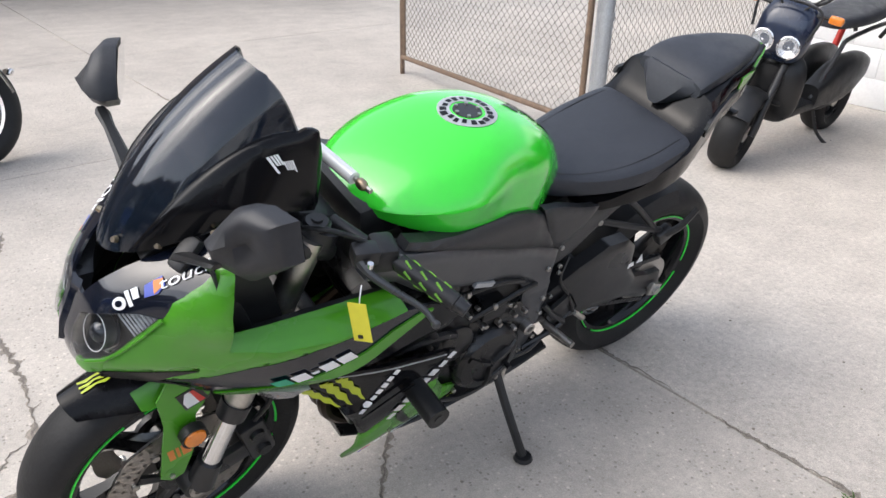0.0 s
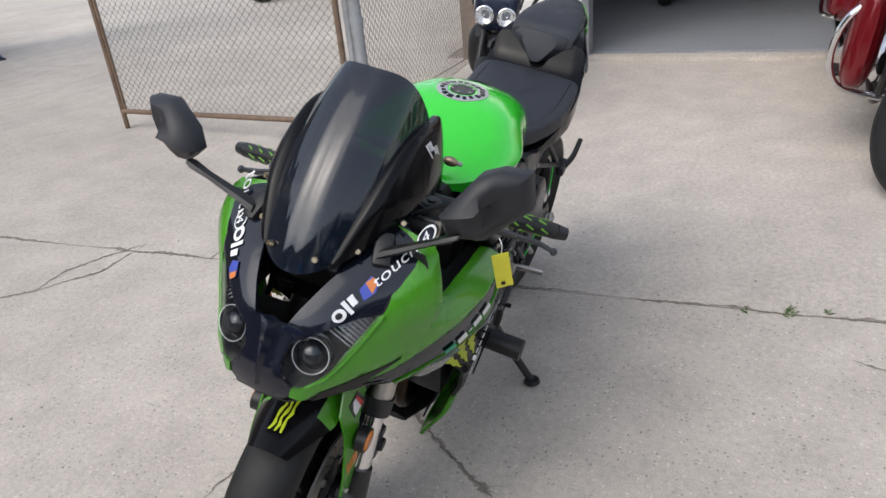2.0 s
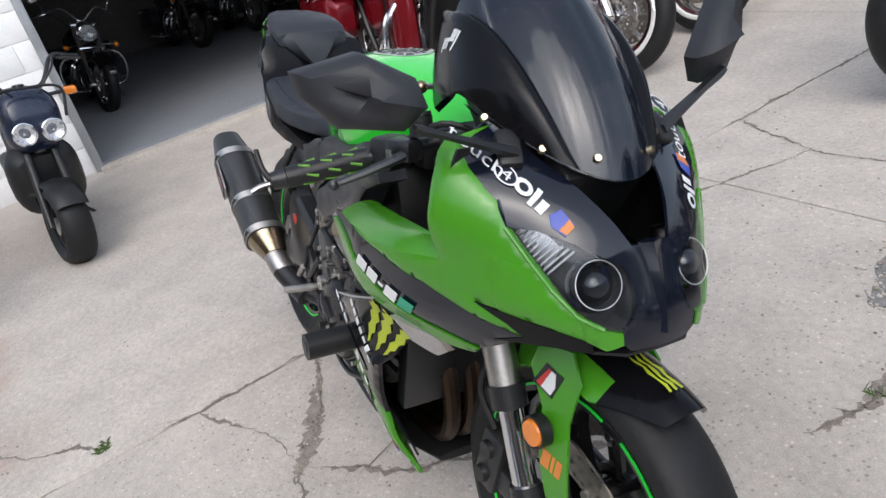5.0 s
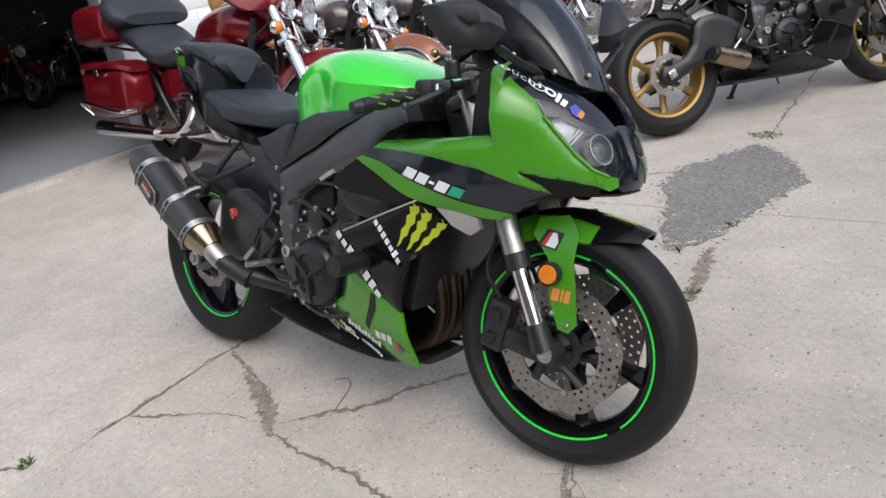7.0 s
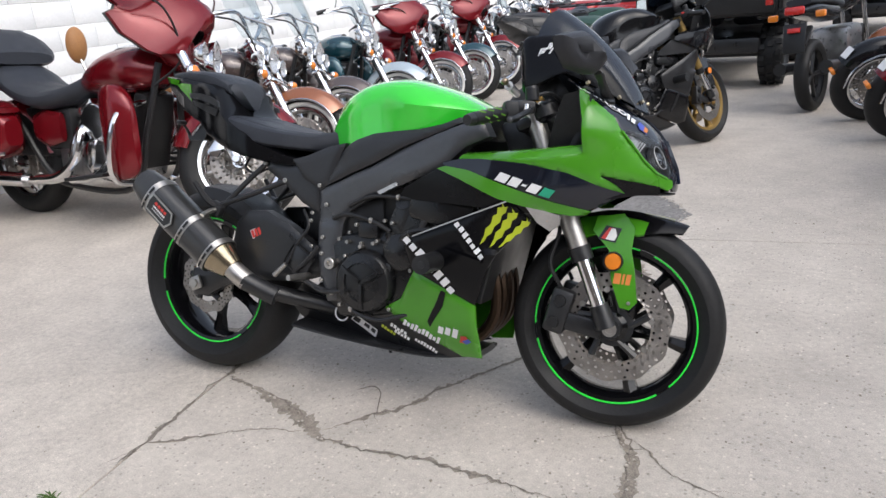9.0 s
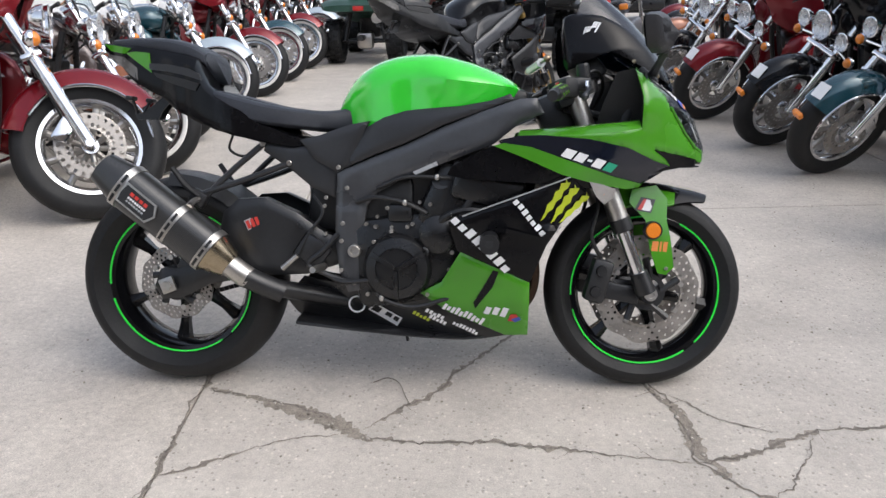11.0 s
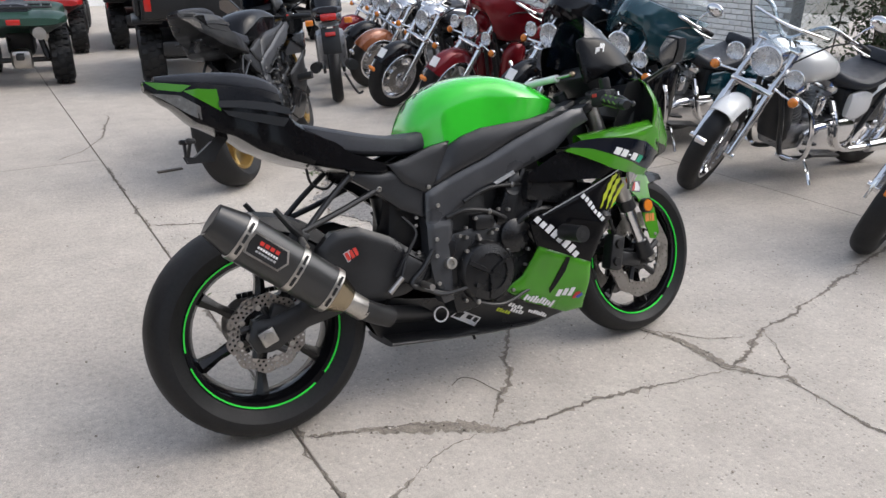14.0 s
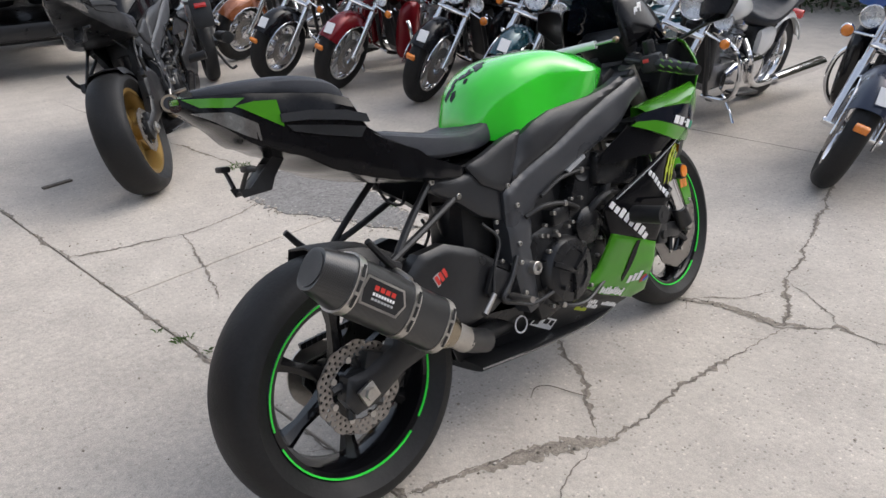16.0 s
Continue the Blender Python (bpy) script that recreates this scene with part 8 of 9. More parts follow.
    P("dash_console", loft_x(bmesh.new(), [(0.7, 0.865, 0.83, 0.04), (0.9, 0.945, 0.9, 0.055), (1.05, 0.955, 0.92, 0.04)], 0.05), M["chrome"], tk)
    rows = [(-0.2, 0.93, 0.78, 0.15), (-0.06, 0.92, 0.75, 0.19), (0.08, 0.87, 0.71, 0.2), (0.18, 0.79, 0.67, 0.21), (0.38, 0.74, 0.62, 0.215), (0.56, 0.77, 0.65, 0.16), (0.68, 0.82, 0.7, 0.1)] if pack else [(-0.18, 0.82, 0.74, 0.1), (-0.05, 0.82, 0.72, 0.15), (0.12, 0.8, 0.7, 0.17), (0.22, 0.76, 0.66, 0.18), (0.4, 0.72, 0.62, 0.185), (0.55, 0.74, 0.64, 0.14), (0.66, 0.79, 0.68, 0.09)]
    stt = P("seat", loft_x(bmesh.new(), rows, 0.03, 2.6), seatm, lab="stitched dark saddle" if seatm is not M["tan"] else "tan leather saddle")
    if not pack:
        P("rider_backrest", box(bmesh.new(), (0.14, 0, 0.82), (0.06, 0.24, 0.09), (0, -18, 0), 0.025), seatm, stt)
    bm = bmesh.new()
    secs = []
    for i in range(17):
        a = radians(10 + 150 * i / 16)
        ring = []
        for off in (0, 0.006):
            row = []
            for k in range(7):
                v = -1 + 2 * k / 6
                rr = R + 0.045 - off - 0.06 * abs(v) ** 3
                row.append((rr * math.cos(a), v * (0.11 - off), R + rr * math.sin(a)))
            ring += row if off == 0 else row[::-1]
        secs.append(ring)
    loft(bm, secs); P("rear_fender", bm, paint)
    P("tail_lamp", box(bmesh.new(), (-0.36, 0, 0.6), (0.05, 0.1, 0.06), (0, 20, 0), 0.012), M["red_lens"])
    if backrest is not None:
        P("sissy_bar", tube(bmesh.new(), [(-0.22, 0, 0.72), (-0.42, 0, 0.82), (-0.5, 0, 0.96)], 0.009, 8), M["chrome"])
        P("backrest_pad", ball(bmesh.new(), (-0.52, 0, 1.06), 0.14, (0.42, 0.62, 1.0), 20), backrest, lab="oval tan leather backrest pad")
    for s in (-1, 1):
        P("side_cover", loft_x(bmesh.new(), [(0.28, 0.6, 0.46, 0.02), (0.38, 0.63, 0.42, 0.03), (0.5, 0.61, 0.45, 0.02)], 0.04), paint, xf=Matrix.Translation((0, s * 0.14, 0)))
        if bags:
            bag = P("saddlebag", loft_x(bmesh.new(), [(-0.42, 0.6, 0.42, 0.06), (-0.38, 0.64, 0.36, 0.095), (-0.1, 0.65, 0.34, 0.11), (0.2, 0.64, 0.38, 0.1), (0.26, 0.58, 0.44, 0.05)], 0.04, 4), paint if bags != "leather" else M["seat"], xf=Matrix.Translation((0, s * 0.27, 0)))
            P("bag_lid", loft_x(bmesh.new(), [(-0.42, 0.66, 0.62, 0.07), (-0.3, 0.69, 0.645, 0.115), (0.1, 0.69, 0.645, 0.11), (0.25, 0.65, 0.62, 0.06)], 0.05, 4), paint if bags != "leather" else M["seat"], bag, xf=Matrix.Translation((0, s * 0.27, 0)))
            P("bag_latch", box(bmesh.new(), (-0.1, s * 0.385, 0.63), (0.06, 0.012, 0.04), (0, 0, 0), 0.004), M["chrome"], bag)
            P("bag_rail", tube(bmesh.new(), [(-0.4, s * 0.33, 0.36), (-0.42, s * 0.38, 0.45), (0.1, s * 0.4, 0.4), (0.24, s * 0.33, 0.4)], 0.011, 8), M["chrome"], bag)
        # exhaust
        ex = P("exhaust_pipe", tube(bmesh.new(), [(0.62, s * 0.1, 0.55), (0.66, s * 0.2, 0.45), (0.55, s * 0.22, 0.26), (0.2, s * 0.23, 0.24)], 0.022, 10), M["chrome"])
        P("muffler", cyl(bmesh.new(), (0.25, s * 0.23, 0.24), (-0.5, s * 0.25, 0.26), 0.042, 0.05, 18), M["chrome"], ex, "long chrome muffler")
        P("footboard", box(bmesh.new(), (0.85, s * 0.29, 0.28), (0.3, 0.1, 0.02), (0, -6, 0), 0.006), M["plastic"])
        P("crash_bar", tube(bmesh.new(), [(1.1, s * 0.08, 0.66), (1.12, s * 0.3, 0.6), (1.1, s * 0.36, 0.42), (1.05, s * 0.3, 0.26), (1.02, s * 0.1, 0.22)], 0.015, 10), M["chrome"])
        if bags and bags != "leather":
            P("lower_fairing", loft_x(bmesh.new(), [(0.96, 0.72, 0.3, 0.02), (1.0, 0.745, 0.27, 0.05), (1.08, 0.75, 0.26, 0.07), (1.15, 0.7, 0.29, 0.045), (1.18, 0.64, 0.34, 0.02)], 0.015, 3), lower or paint, xf=Matrix.Translation((0, s * 0.25, 0)))
        P("frame_tube", tube(bmesh.new(), [(1.2, s * 0.06, 0.85), (1.12, s * 0.12, 0.5), (0.98, s * 0.13, 0.2), (0.5, s * 0.13, 0.2), (0.3, s * 0.13, 0.3), (0.1, s * 0.13, 0.62)], 0.018, 8), M["satin"])
    if pack:
        tp = P("top_box", loft_x(bmesh.new(), [(-0.62, 1.0, 0.8, 0.2), (-0.56, 1.04, 0.78, 0.27), (-0.3, 1.05, 0.78, 0.28), (-0.16, 1.03, 0.79, 0.25), (-0.12, 1.0, 0.8, 0.2)], 0.04, 4), paint, lab="painted luggage box")
        P("box_backrest", loft_x(bmesh.new(), [(-0.2, 1.06, 0.9, 0.17), (-0.15, 1.1, 0.86, 0.25), (-0.08, 1.09, 0.86, 0.27), (0.0, 1.02, 0.87, 0.26), (0.06, 0.96, 0.89, 0.2)], 0.02, 2.6), seatm, tp)
        P("box_rail", tube(bmesh.new(), [(-0.2, -0.2, 1.05), (-0.2, -0.2, 1.1), (-0.55, -0.2, 1.1), (-0.58, 0, 1.1), (-0.55, 0.2, 1.1), (-0.2, 0.2, 1.1), (-0.2, 0.2, 1.05)], 0.008, 8), M["chrome"], tp)
        P("box_lamp", box(bmesh.new(), (-0.625, 0, 0.88), (0.02, 0.36, 0.06), (0, 0, 0), 0.006), M["red_lens"], tp)
        P("box_rack", tube(bmesh.new(), [(-0.1, -0.1, 0.74), (-0.4, -0.12, 0.78), (-0.4, 0.12, 0.78), (-0.1, 0.1, 0.74)], 0.01, 8), M["chrome"], tp)
    # engine
    # Added black fillers make the see-through middle of the bike read dark.
    P("frame_core", box(bmesh.new(), (1.03, 0, 0.5), (0.1, 0.22, 0.42), (0, 15, 0), 0.03), M["plastic"])
    P("rear_inner_fender", box(bmesh.new(), (0.2, 0, 0.5), (0.4, 0.2, 0.3), (0, 0, 0), 0.05), M["plastic"])
    P("battery_box", box(bmesh.new(), (0.42, 0, 0.52), (0.24, 0.24, 0.24), (0, 0, 0), 0.03), M["plastic"])
    en = P("engine", box(bmesh.new(), (0.78, 0, 0.33), (0.46, 0.24, 0.2), (0, 0, 0), 0.05), M["engine"])
    P("gearbox", box(bmesh.new(), (0.5, 0, 0.34), (0.24, 0.22, 0.2), (0, 0, 0), 0.04), M["engine"], en)
    for a, x in ((22, 0.88), (-22, 0.7)):
        d = Vector((math.sin(radians(a)), 0, math.cos(radians(a))))
        o = Vector((x, 0, 0.4))
        prof = [(0.0, 0.0), (0.07, 0.0)]
        for k in range(9):
            h = 0.02 + 0.022 * k
            prof += [(0.07, h), (0.088, h + 0.001), (0.088, h + 0.009), (0.07, h + 0.01)]
        bm = lathe(bmesh.new(), prof + [(0.07, 0.225), (0.0, 0.225)], (0, 0, 0), 18)
        bm.transform(Matrix.Translation(o) @ d.to_track_quat("Y", "Z").to_matrix().to_4x4())
        P("cylinder", bm, M["engine"], en)
        P("rocker_box", box(bmesh.new(), o + d * 0.25, (0.17, 0.17, 0.07), (0, a, 0), 0.025), M["chrome"], en)
        P("pushrod_tube", cyl(bmesh.new(), o + Vector((0, -0.1, -0.05)), o + d * 0.22 + Vector((0, -0.09, 0)), 0.011, seg=8), M["chrome"], en)
    for s, r in ((-1, 0.085), (1, 0.11)):
        P("engine_cover", lathe(bmesh.new(), [(r, 0), (r * 0.97, s * 0.03), (r * 0.8, s * 0.045), (0, s * 0.05)], (0.82 if s < 0 else 0.6, s * 0.12, 0.32), 28), M["chrome"], en)
    P("air_cleaner", lathe(bmesh.new(), [(0.1, 0), (0.1, -0.04), (0.09, -0.055), (0.0, -0.06)], (0.79, -0.12, 0.56), 28), M["chrome"], en, "round chrome air cleaner")
    P("primary_cover", loft_x(bmesh.new(), [(0.38, 0.4, 0.25, 0.02), (0.45, 0.44, 0.2, 0.035), (0.8, 0.43, 0.21, 0.035), (0.9, 0.38, 0.26, 0.02)], 0.04, 2.5), M["chrome"], en, xf=Matrix.Translation((0, 0.16, 0)))
    for a, (x0, z0) in enumerate(((0.93, 0.56), (0.65, 0.56))):
        P("header_pipe", tube(bmesh.new(), [(x0, -0.09, z0), (x0 + 0.05, -0.19, z0 - 0.06), (x0 + 0.02, -0.23, 0.36), (x0 - 0.12, -0.235, 0.27), (x0 - 0.3, -0.235, 0.25)], 0.024, 10), M["chrome"], en, "chrome exhaust header")
    P("cam_cover", loft_x(bmesh.new(), [(0.66, 0.42, 0.3, 0.02), (0.72, 0.47, 0.25, 0.04), (0.88, 0.46, 0.25, 0.04), (0.95, 0.4, 0.3, 0.02)], 0.03, 2.5), M["chrome"], en, xf=Matrix.Translation((0, -0.14, 0)))
    P("horn", box(bmesh.new(), (0.79, 0.13, 0.55), (0.07, 0.05, 0.13), (0, 0, 0), 0.02), M["chrome"], en)
    P("side_stand", tube(bmesh.new(), [(0.8, 0.14, 0.2), (0.82, 0.24, 0.1), (0.84, 0.31, 0.012)], 0.012, 8), M["chrome"])
    return b


lns_m, lns_nt, lns_b = nodes_of("pale_lamp_glass")
lns_b.inputs["Base Color"].default_value = (0.6, 0.63, 0.66, 1); lns_b.inputs["Roughness"].default_value = 0.04
lns_b.inputs["Alpha"].default_value = 0.2
M["lens"] = lns_m
M["reflector"] = mat("fluted_reflector", (0.72, 0.72, 0.73), 0.3, 0.85, var=0.35, scale=45, bump=0.8, bscale=60)
scr_m = clear_plastic("clear_screen", (0.86, 0.89, 0.9), 0.04)
M["screen"] = scr_m


def stand(x, y, heading, lean=8, scale=0.95):
    """Pose with the front contact at x, y; heading in degrees from +x."""
    h = radians(heading)
    o = Vector((x - 1.6 * scale * math.cos(h), y - 1.6 * scale * math.sin(h), 0.0))
    return Matrix.Translation(o) @ pose(0, 0, 0, 0, 0, heading) @ pose(0, 0, 0, -lean, 0, 0) @ Matrix.Scale(scale, 4)


ROW = "motorcycles along the white wall"
cruiser("touring_motorcycle", "deep red touring motorcycle with luggage and tan-trimmed seat", stand(-1.14, 1.37, 3, 7, 1.12), M["maroon"], "batwing", True, True, False, False, 34, group=ROW, wide=0.7)
cruiser("cruiser_motorcycle", "dark cruiser motorcycle with a copper fender and clear windshield", stand(-1.27, 2.15, 2, 7, 1.0), M["brown"], "shield", False, False, True, False, 20, M["copper"], M["tan"], ROW, backrest=M["tan"])
cruiser("cruiser_motorcycle", "charcoal cruiser motorcycle with whitewall tyres and windshield", stand(-1.48, 2.93, 2, 7, 0.95), M["brown"], "shield", True, False, True, False, 18, M["brown"], None, ROW)
cruiser("touring_motorcycle", "silver-blue touring motorcycle with a dark fairing and whitewalls", stand(-1.5, 3.78, 2, 7, 0.95), M["teal"], "shield", True, False, True, True, 16, M["paleblue"], None, ROW)
cruiser("touring_motorcycle", "red touring motorcycle with whitewall tyres by the white wall", stand(-1.56, 4.72, 2, 7, 0.93), M["maroon"], "batwing", True, False, True, True, 14, M["maroon"], None, ROW)
cruiser("touring_motorcycle", "dark blue touring motorcycle with chrome trim and whitewalls", stand(-1.62, 5.55, 2, 7, 0.92), M["black"], "shield", True, False, True, True, 14, M["teal"], None, ROW)
cruiser("touring_motorcycle", "bright red motorcycle with a batwing fairing by the wall", stand(-1.68, 6.45, 2, 7, 0.92), M["maroon"], "batwing", True, False, True, True, 14, M["maroon"], None, ROW)
for k, (pn, lb) in enumerate((("paleblue", "pale blue cruiser motorcycle far along the wall"), ("black", "black cruiser motorcycle far along the wall"), ("teal", "teal cruiser motorcycle far along the wall"), ("maroon", "dark red cruiser motorcycle far along the wall"))):
    cruiser("cruiser_motorcycle", lb, stand(-1.74 - 0.05 * k, 7.35 + 0.88 * k, 2, 7, 0.92), M[pn], "shield", False, False, True, True, 14, None, None, ROW)

ROW2 = "motorcycles facing the yard"
cruiser("touring_motorcycle", "pearl blue touring motorcycle with chrome lamps and batwing fairing", stand(2.98, 0.28, 182, 9, 0.92), M["blue"], "batwing", True, True, False, True, 22, M["navy"], None, ROW2, tags=True, lower=M["black"])
cruiser("cruiser_motorcycle", "white and chrome cruiser motorcycle with a clear windshield", stand(2.93, 1.42, 183, 9, 0.92), M["whitepaint"], "shield", False, False, False, True, 26, M["whitepaint"], None, ROW2, trim=False, skirt=False)
cruiser("touring_motorcycle", "metallic teal touring motorcycle with batwing fairing and sale tag", stand(2.72, 2.42, 182, 9, 0.92), M["teal"], "batwing", True, False, False, False, 22, M["teal"], None, ROW2, tags=True, lower=M["black"])
cruiser("touring_motorcycle", "black touring motorcycle with a dark windshield and sale tag", stand(2.58, 3.05, 182, 9, 0.92), M["black"], "batwing", True, False, False, False, 20, M["black"], None, ROW2, tags=True)
cruiser("touring_motorcycle", "deep red touring motorcycle with luggage box and sale tag", stand(2.33, 3.85, 182, 9, 0.92), M["maroon"], "batwing", True, True, False, False, 20, M["maroon"], None, ROW2, tags=True)
cruiser("cruiser_motorcycle", "black cruiser motorcycle with chrome fork and orange fender lamp", stand(2.12, 4.5, 182, 9, 0.92), M["black"], "naked", False, False, False, True, 20, M["black"], None, ROW2, tags=True)
cruiser("cruiser_motorcycle", "black and orange cruiser motorcycle further down the row", stand(2.3, 5.6, 182, 9, 0.92), M["black"], "naked", "leather", False, False, True, 18, M["copper"], None, ROW2)
cruiser("cruiser_motorcycle", "dark cruiser motorcycle with windshield further down the row", stand(2.5, 6.5, 182, 9, 0.92), M["brown"], "shield", "leather", False, False, True, 18, M["black"], None, ROW2)
cruiser("cruiser_motorcycle", "red cruiser motorcycle at the far end of the row", stand(2.6, 7.4, 182, 9, 0.92), M["maroon"], "shield", "leather", False, False, True, 18, M["maroon"], None, ROW2)

GAR = "motorcycles inside the garage"
for k, (x, y, h, pn) in enumerate(((-6.1, -0.75, 8, "black"), (-8.9, 0.55, 12, "black"), (-8.75, 1.35, 10, "black"), (-8.7, 2.1, 12, "maroon"), (-8.6, 2.85, 9, "black"))):
    cruiser("stored_motorcycle", "%s cruiser motorcycle stored on the garage floor" % ("black" if pn == "black" else "dark red"), stand(x, y, h, 7, 0.92), M[pn], "naked", "leather", False, False, True, 14, None, None, GAR)
cruiser("cruiser_motorcycle", "dark chrome cruiser motorcycle parked beyond the fence", stand(-7.09, -7.22, -67, 8, 1.0), M["brown"], "shield", "leather", False, False, True, 10)
cruiser("cruiser_motorcycle", "black cruiser motorcycle standing alone on the open yard", stand(1.72, -2.72, 200, 8, 0.95), M["black"], "naked", "leather", False, False, True, 10)

# ---- the second sport motorcycle, gold wheels ----
g_h = 60.0
gm = Matrix.Translation((0.385, 2.5, 0.004)) @ pose(0, 0, 0, 0, 0, g_h) @ pose(0, 0, 0, -13, 0, 0)
sport_bike("sport_motorcycle", "black sport motorcycle with gold wheels on its side stand", gm,
           dict(rim=M["gold"], body=M["black"], dark=M["satin"], dark2=M["satin"], tank=M["black"], tank_label="gloss black fuel tank", frame=M["frame"], mask=M["black"], steer=8), False)


# ---- scooter by the wall ----
def scooter(m):
    b = thing("scooter", "black and dark blue scooter with twin round headlights", "scooter", m)
    P = lambda n, bm, mt, par=b, lab="", **k: part(n, bm, mt, par, lab, **k)
    ST = Matrix.Translation((1.1, 0, 0.3)) @ Matrix.Rotation(radians(12), 4, Vector((-0.42, 0, 0.9)).normalized()) @ Matrix.Translation((-1.1, 0, -0.3))
    for c, xf in (((1.2, 0, 0.215), ST), ((0.0, 0, 0.215), Matrix())):
        w = P("wheel", lathe(bmesh.new(), [(0.14, -0.05), (0.12, -0.045), (0.11, 0), (0.12, 0.045), (0.14, 0.05)], c, 30), M["satin"], xf=xf)
        P("tyre", lathe(bmesh.new(), tyre_prof(0.225, 0.16, 0.13), c, 36), M["tyre"], w, "fat knobbly tyre", xf=xf)
        P("hub", cyl(bmesh.new(), (c[0], -0.06, c[2]), (c[0], 0.06, c[2]), 0.05, seg=16), M["steel"], w, xf=xf)
        for i in range(3):
            a = i * 2.094
            P("spoke", box(bmesh.new(), (c[0] + 0.07 * math.cos(a), 0, c[2] + 0.07 * math.sin(a)), (0.12, 0.04, 0.04), (0, -math.degrees(a), 0), 0.008), M["satin"], w, xf=xf)
    for s in (-1, 1):
        P("fork_leg", cyl(bmesh.new(), (1.2, s * 0.085, 0.215), (1.04, s * 0.07, 0.6), 0.02, 0.022, 12), M["satin"], xf=ST)
        lamp_head(b, (1.15, s * 0.072, 0.72), 0.06, ST, "headlight", 0.8)
        sg = P("turn_signal", box(bmesh.new(), (1.06, s * 0.225, 0.9), (0.04, 0.075, 0.045), (0, 0, 0), 0.014), M["amber"], lab="amber turn signal", xf=ST)
        P("signal_stem", cyl(bmesh.new(), (1.05, s * 0.06, 0.89), (1.05, s * 0.21, 0.9), 0.01, seg=8), M["plastic"], sg, xf=ST)
    loft_b = bmesh.new()
    secs = []
    for i in range(13):
        a = radians(35 + 120 * i / 12)
        ring = [(1.2 + rr * math.cos(a), v * 0.085, 0.215 + rr * math.sin(a)) for v, rr in ((-1, 0.225), (-0.7, 0.25), (0, 0.26), (0.7, 0.25), (1, 0.225), (0.7, 0.243), (0, 0.253), (-0.7, 0.243))]
        secs.append(ring)
    loft(loft_b, secs); P("front_fender", loft_b, M["plastic"], xf=ST)
    P("front_panel", loft_x(bmesh.new(), [(0.96, 0.94, 0.6, 0.1), (1.02, 0.95, 0.6, 0.145), (1.08, 0.92, 0.62, 0.145), (1.12, 0.86, 0.66, 0.12), (1.135, 0.82, 0.7, 0.09)], 0.02, 3), M["navy"], xf=ST)
    P("front_apron", loft_x(bmesh.new(), [(0.86, 0.62, 0.22, 0.14), (0.93, 0.66, 0.24, 0.19), (1.0, 0.62, 0.34, 0.17), (1.04, 0.58, 0.42, 0.12)], 0.02, 3), M["plastic"])
    P("lamp_guard", tube(bmesh.new(), [(1.16, -0.15, 0.78), (1.14, -0.16, 0.93), (1.12, 0, 0.95), (1.14, 0.16, 0.93), (1.16, 0.15, 0.78)], 0.008, 8), M["satin"], xf=ST)
    hb = P("handlebar", tube(bmesh.new(), [(0.82, -0.36, 1.06), (0.9, -0.22, 1.08), (1.0, -0.1, 0.94), (1.0, 0.1, 0.94), (0.9, 0.22, 1.08), (0.82, 0.36, 1.06)], 0.012, 10), M["satin"], xf=ST)
    for s in (-1, 1):
        P("grip", cyl(bmesh.new(), (0.88, s * 0.26, 1.075), (0.81, s * 0.38, 1.055), 0.018, seg=12), M["plastic"], hb, xf=ST)
        P("lever", tube(bmesh.new(), [(0.92, s * 0.24, 1.07), (0.92, s * 0.32, 1.06), (0.88, s * 0.38, 1.05)], 0.006, 6), M["satin"], hb, xf=ST)
        P("cable", tube(bmesh.new(), [(0.92, s * 0.22, 1.08), (1.06, s * 0.16, 1.02), (1.08, s * 0.05, 0.9)], 0.006, 6), M["plastic"], hb, xf=ST)
        P("body_side", loft_x(bmesh.new(), [(-0.15, 0.5, 0.36, 0.03), (0.05, 0.56, 0.28, 0.06), (0.35, 0.54, 0.26, 0.07), (0.6, 0.42, 0.28, 0.06)], 0.05, 3), M["plastic"], xf=Matrix.Translation((0, s * 0.1, 0)))
    P("steering_column", cyl(bmesh.new(), (1.05, 0, 0.6), (0.98, 0, 0.96), 0.03, seg=14), M["satin"], xf=ST)
    P("leg_shield", box(bmesh.new(), (0.95, 0, 0.55), (0.05, 0.26, 0.4), (0, -16, 0), 0.02), M["plastic"])
    P("floor_board", box(bmesh.new(), (0.7, 0, 0.3), (0.5, 0.3, 0.06), (0, 0, 0), 0.02), M["plastic"])
    P("engine_case", box(bmesh.new(), (0.12, 0, 0.3), (0.42, 0.2, 0.2), (0, 4, 0), 0.05), M["satin"])
    for s in (-1, 1):
        P("seat_tube", tube(bmesh.new(), [(0.6, s * 0.12, 0.34), (0.45, s * 0.13, 0.6), (0.35, s * 0.13, 0.68), (-0.25, s * 0.13, 0.72), (-0.3, s * 0.08, 0.6)], 0.014, 8), M["satin"])
    P("seat", loft_x(bmesh.new(), [(-0.3, 0.84, 0.76, 0.09), (-0.15, 0.86, 0.74, 0.14), (0.15, 0.83, 0.72, 0.15), (0.42, 0.8, 0.72, 0.11), (0.48, 0.78, 0.73, 0.06)], 0.04, 3), M["seat"], lab="black scooter saddle")
    P("shock", cyl(bmesh.new(), (-0.1, -0.12, 0.36), (-0.18, -0.12, 0.66), 0.022, seg=12), M["red_decal"])
    P("exhaust", cyl(bmesh.new(), (0.1, -0.16, 0.3), (-0.25, -0.17, 0.4), 0.05, 0.06, 16), M["satin"])
    P("centre_stand", tube(bmesh.new(), [(0.4, 0.08, 0.24), (0.38, 0.14, 0.1), (0.3, 0.2, 0.012), (0.22, 0.2, 0.012)], 0.011, 8), M["satin"])
    return b


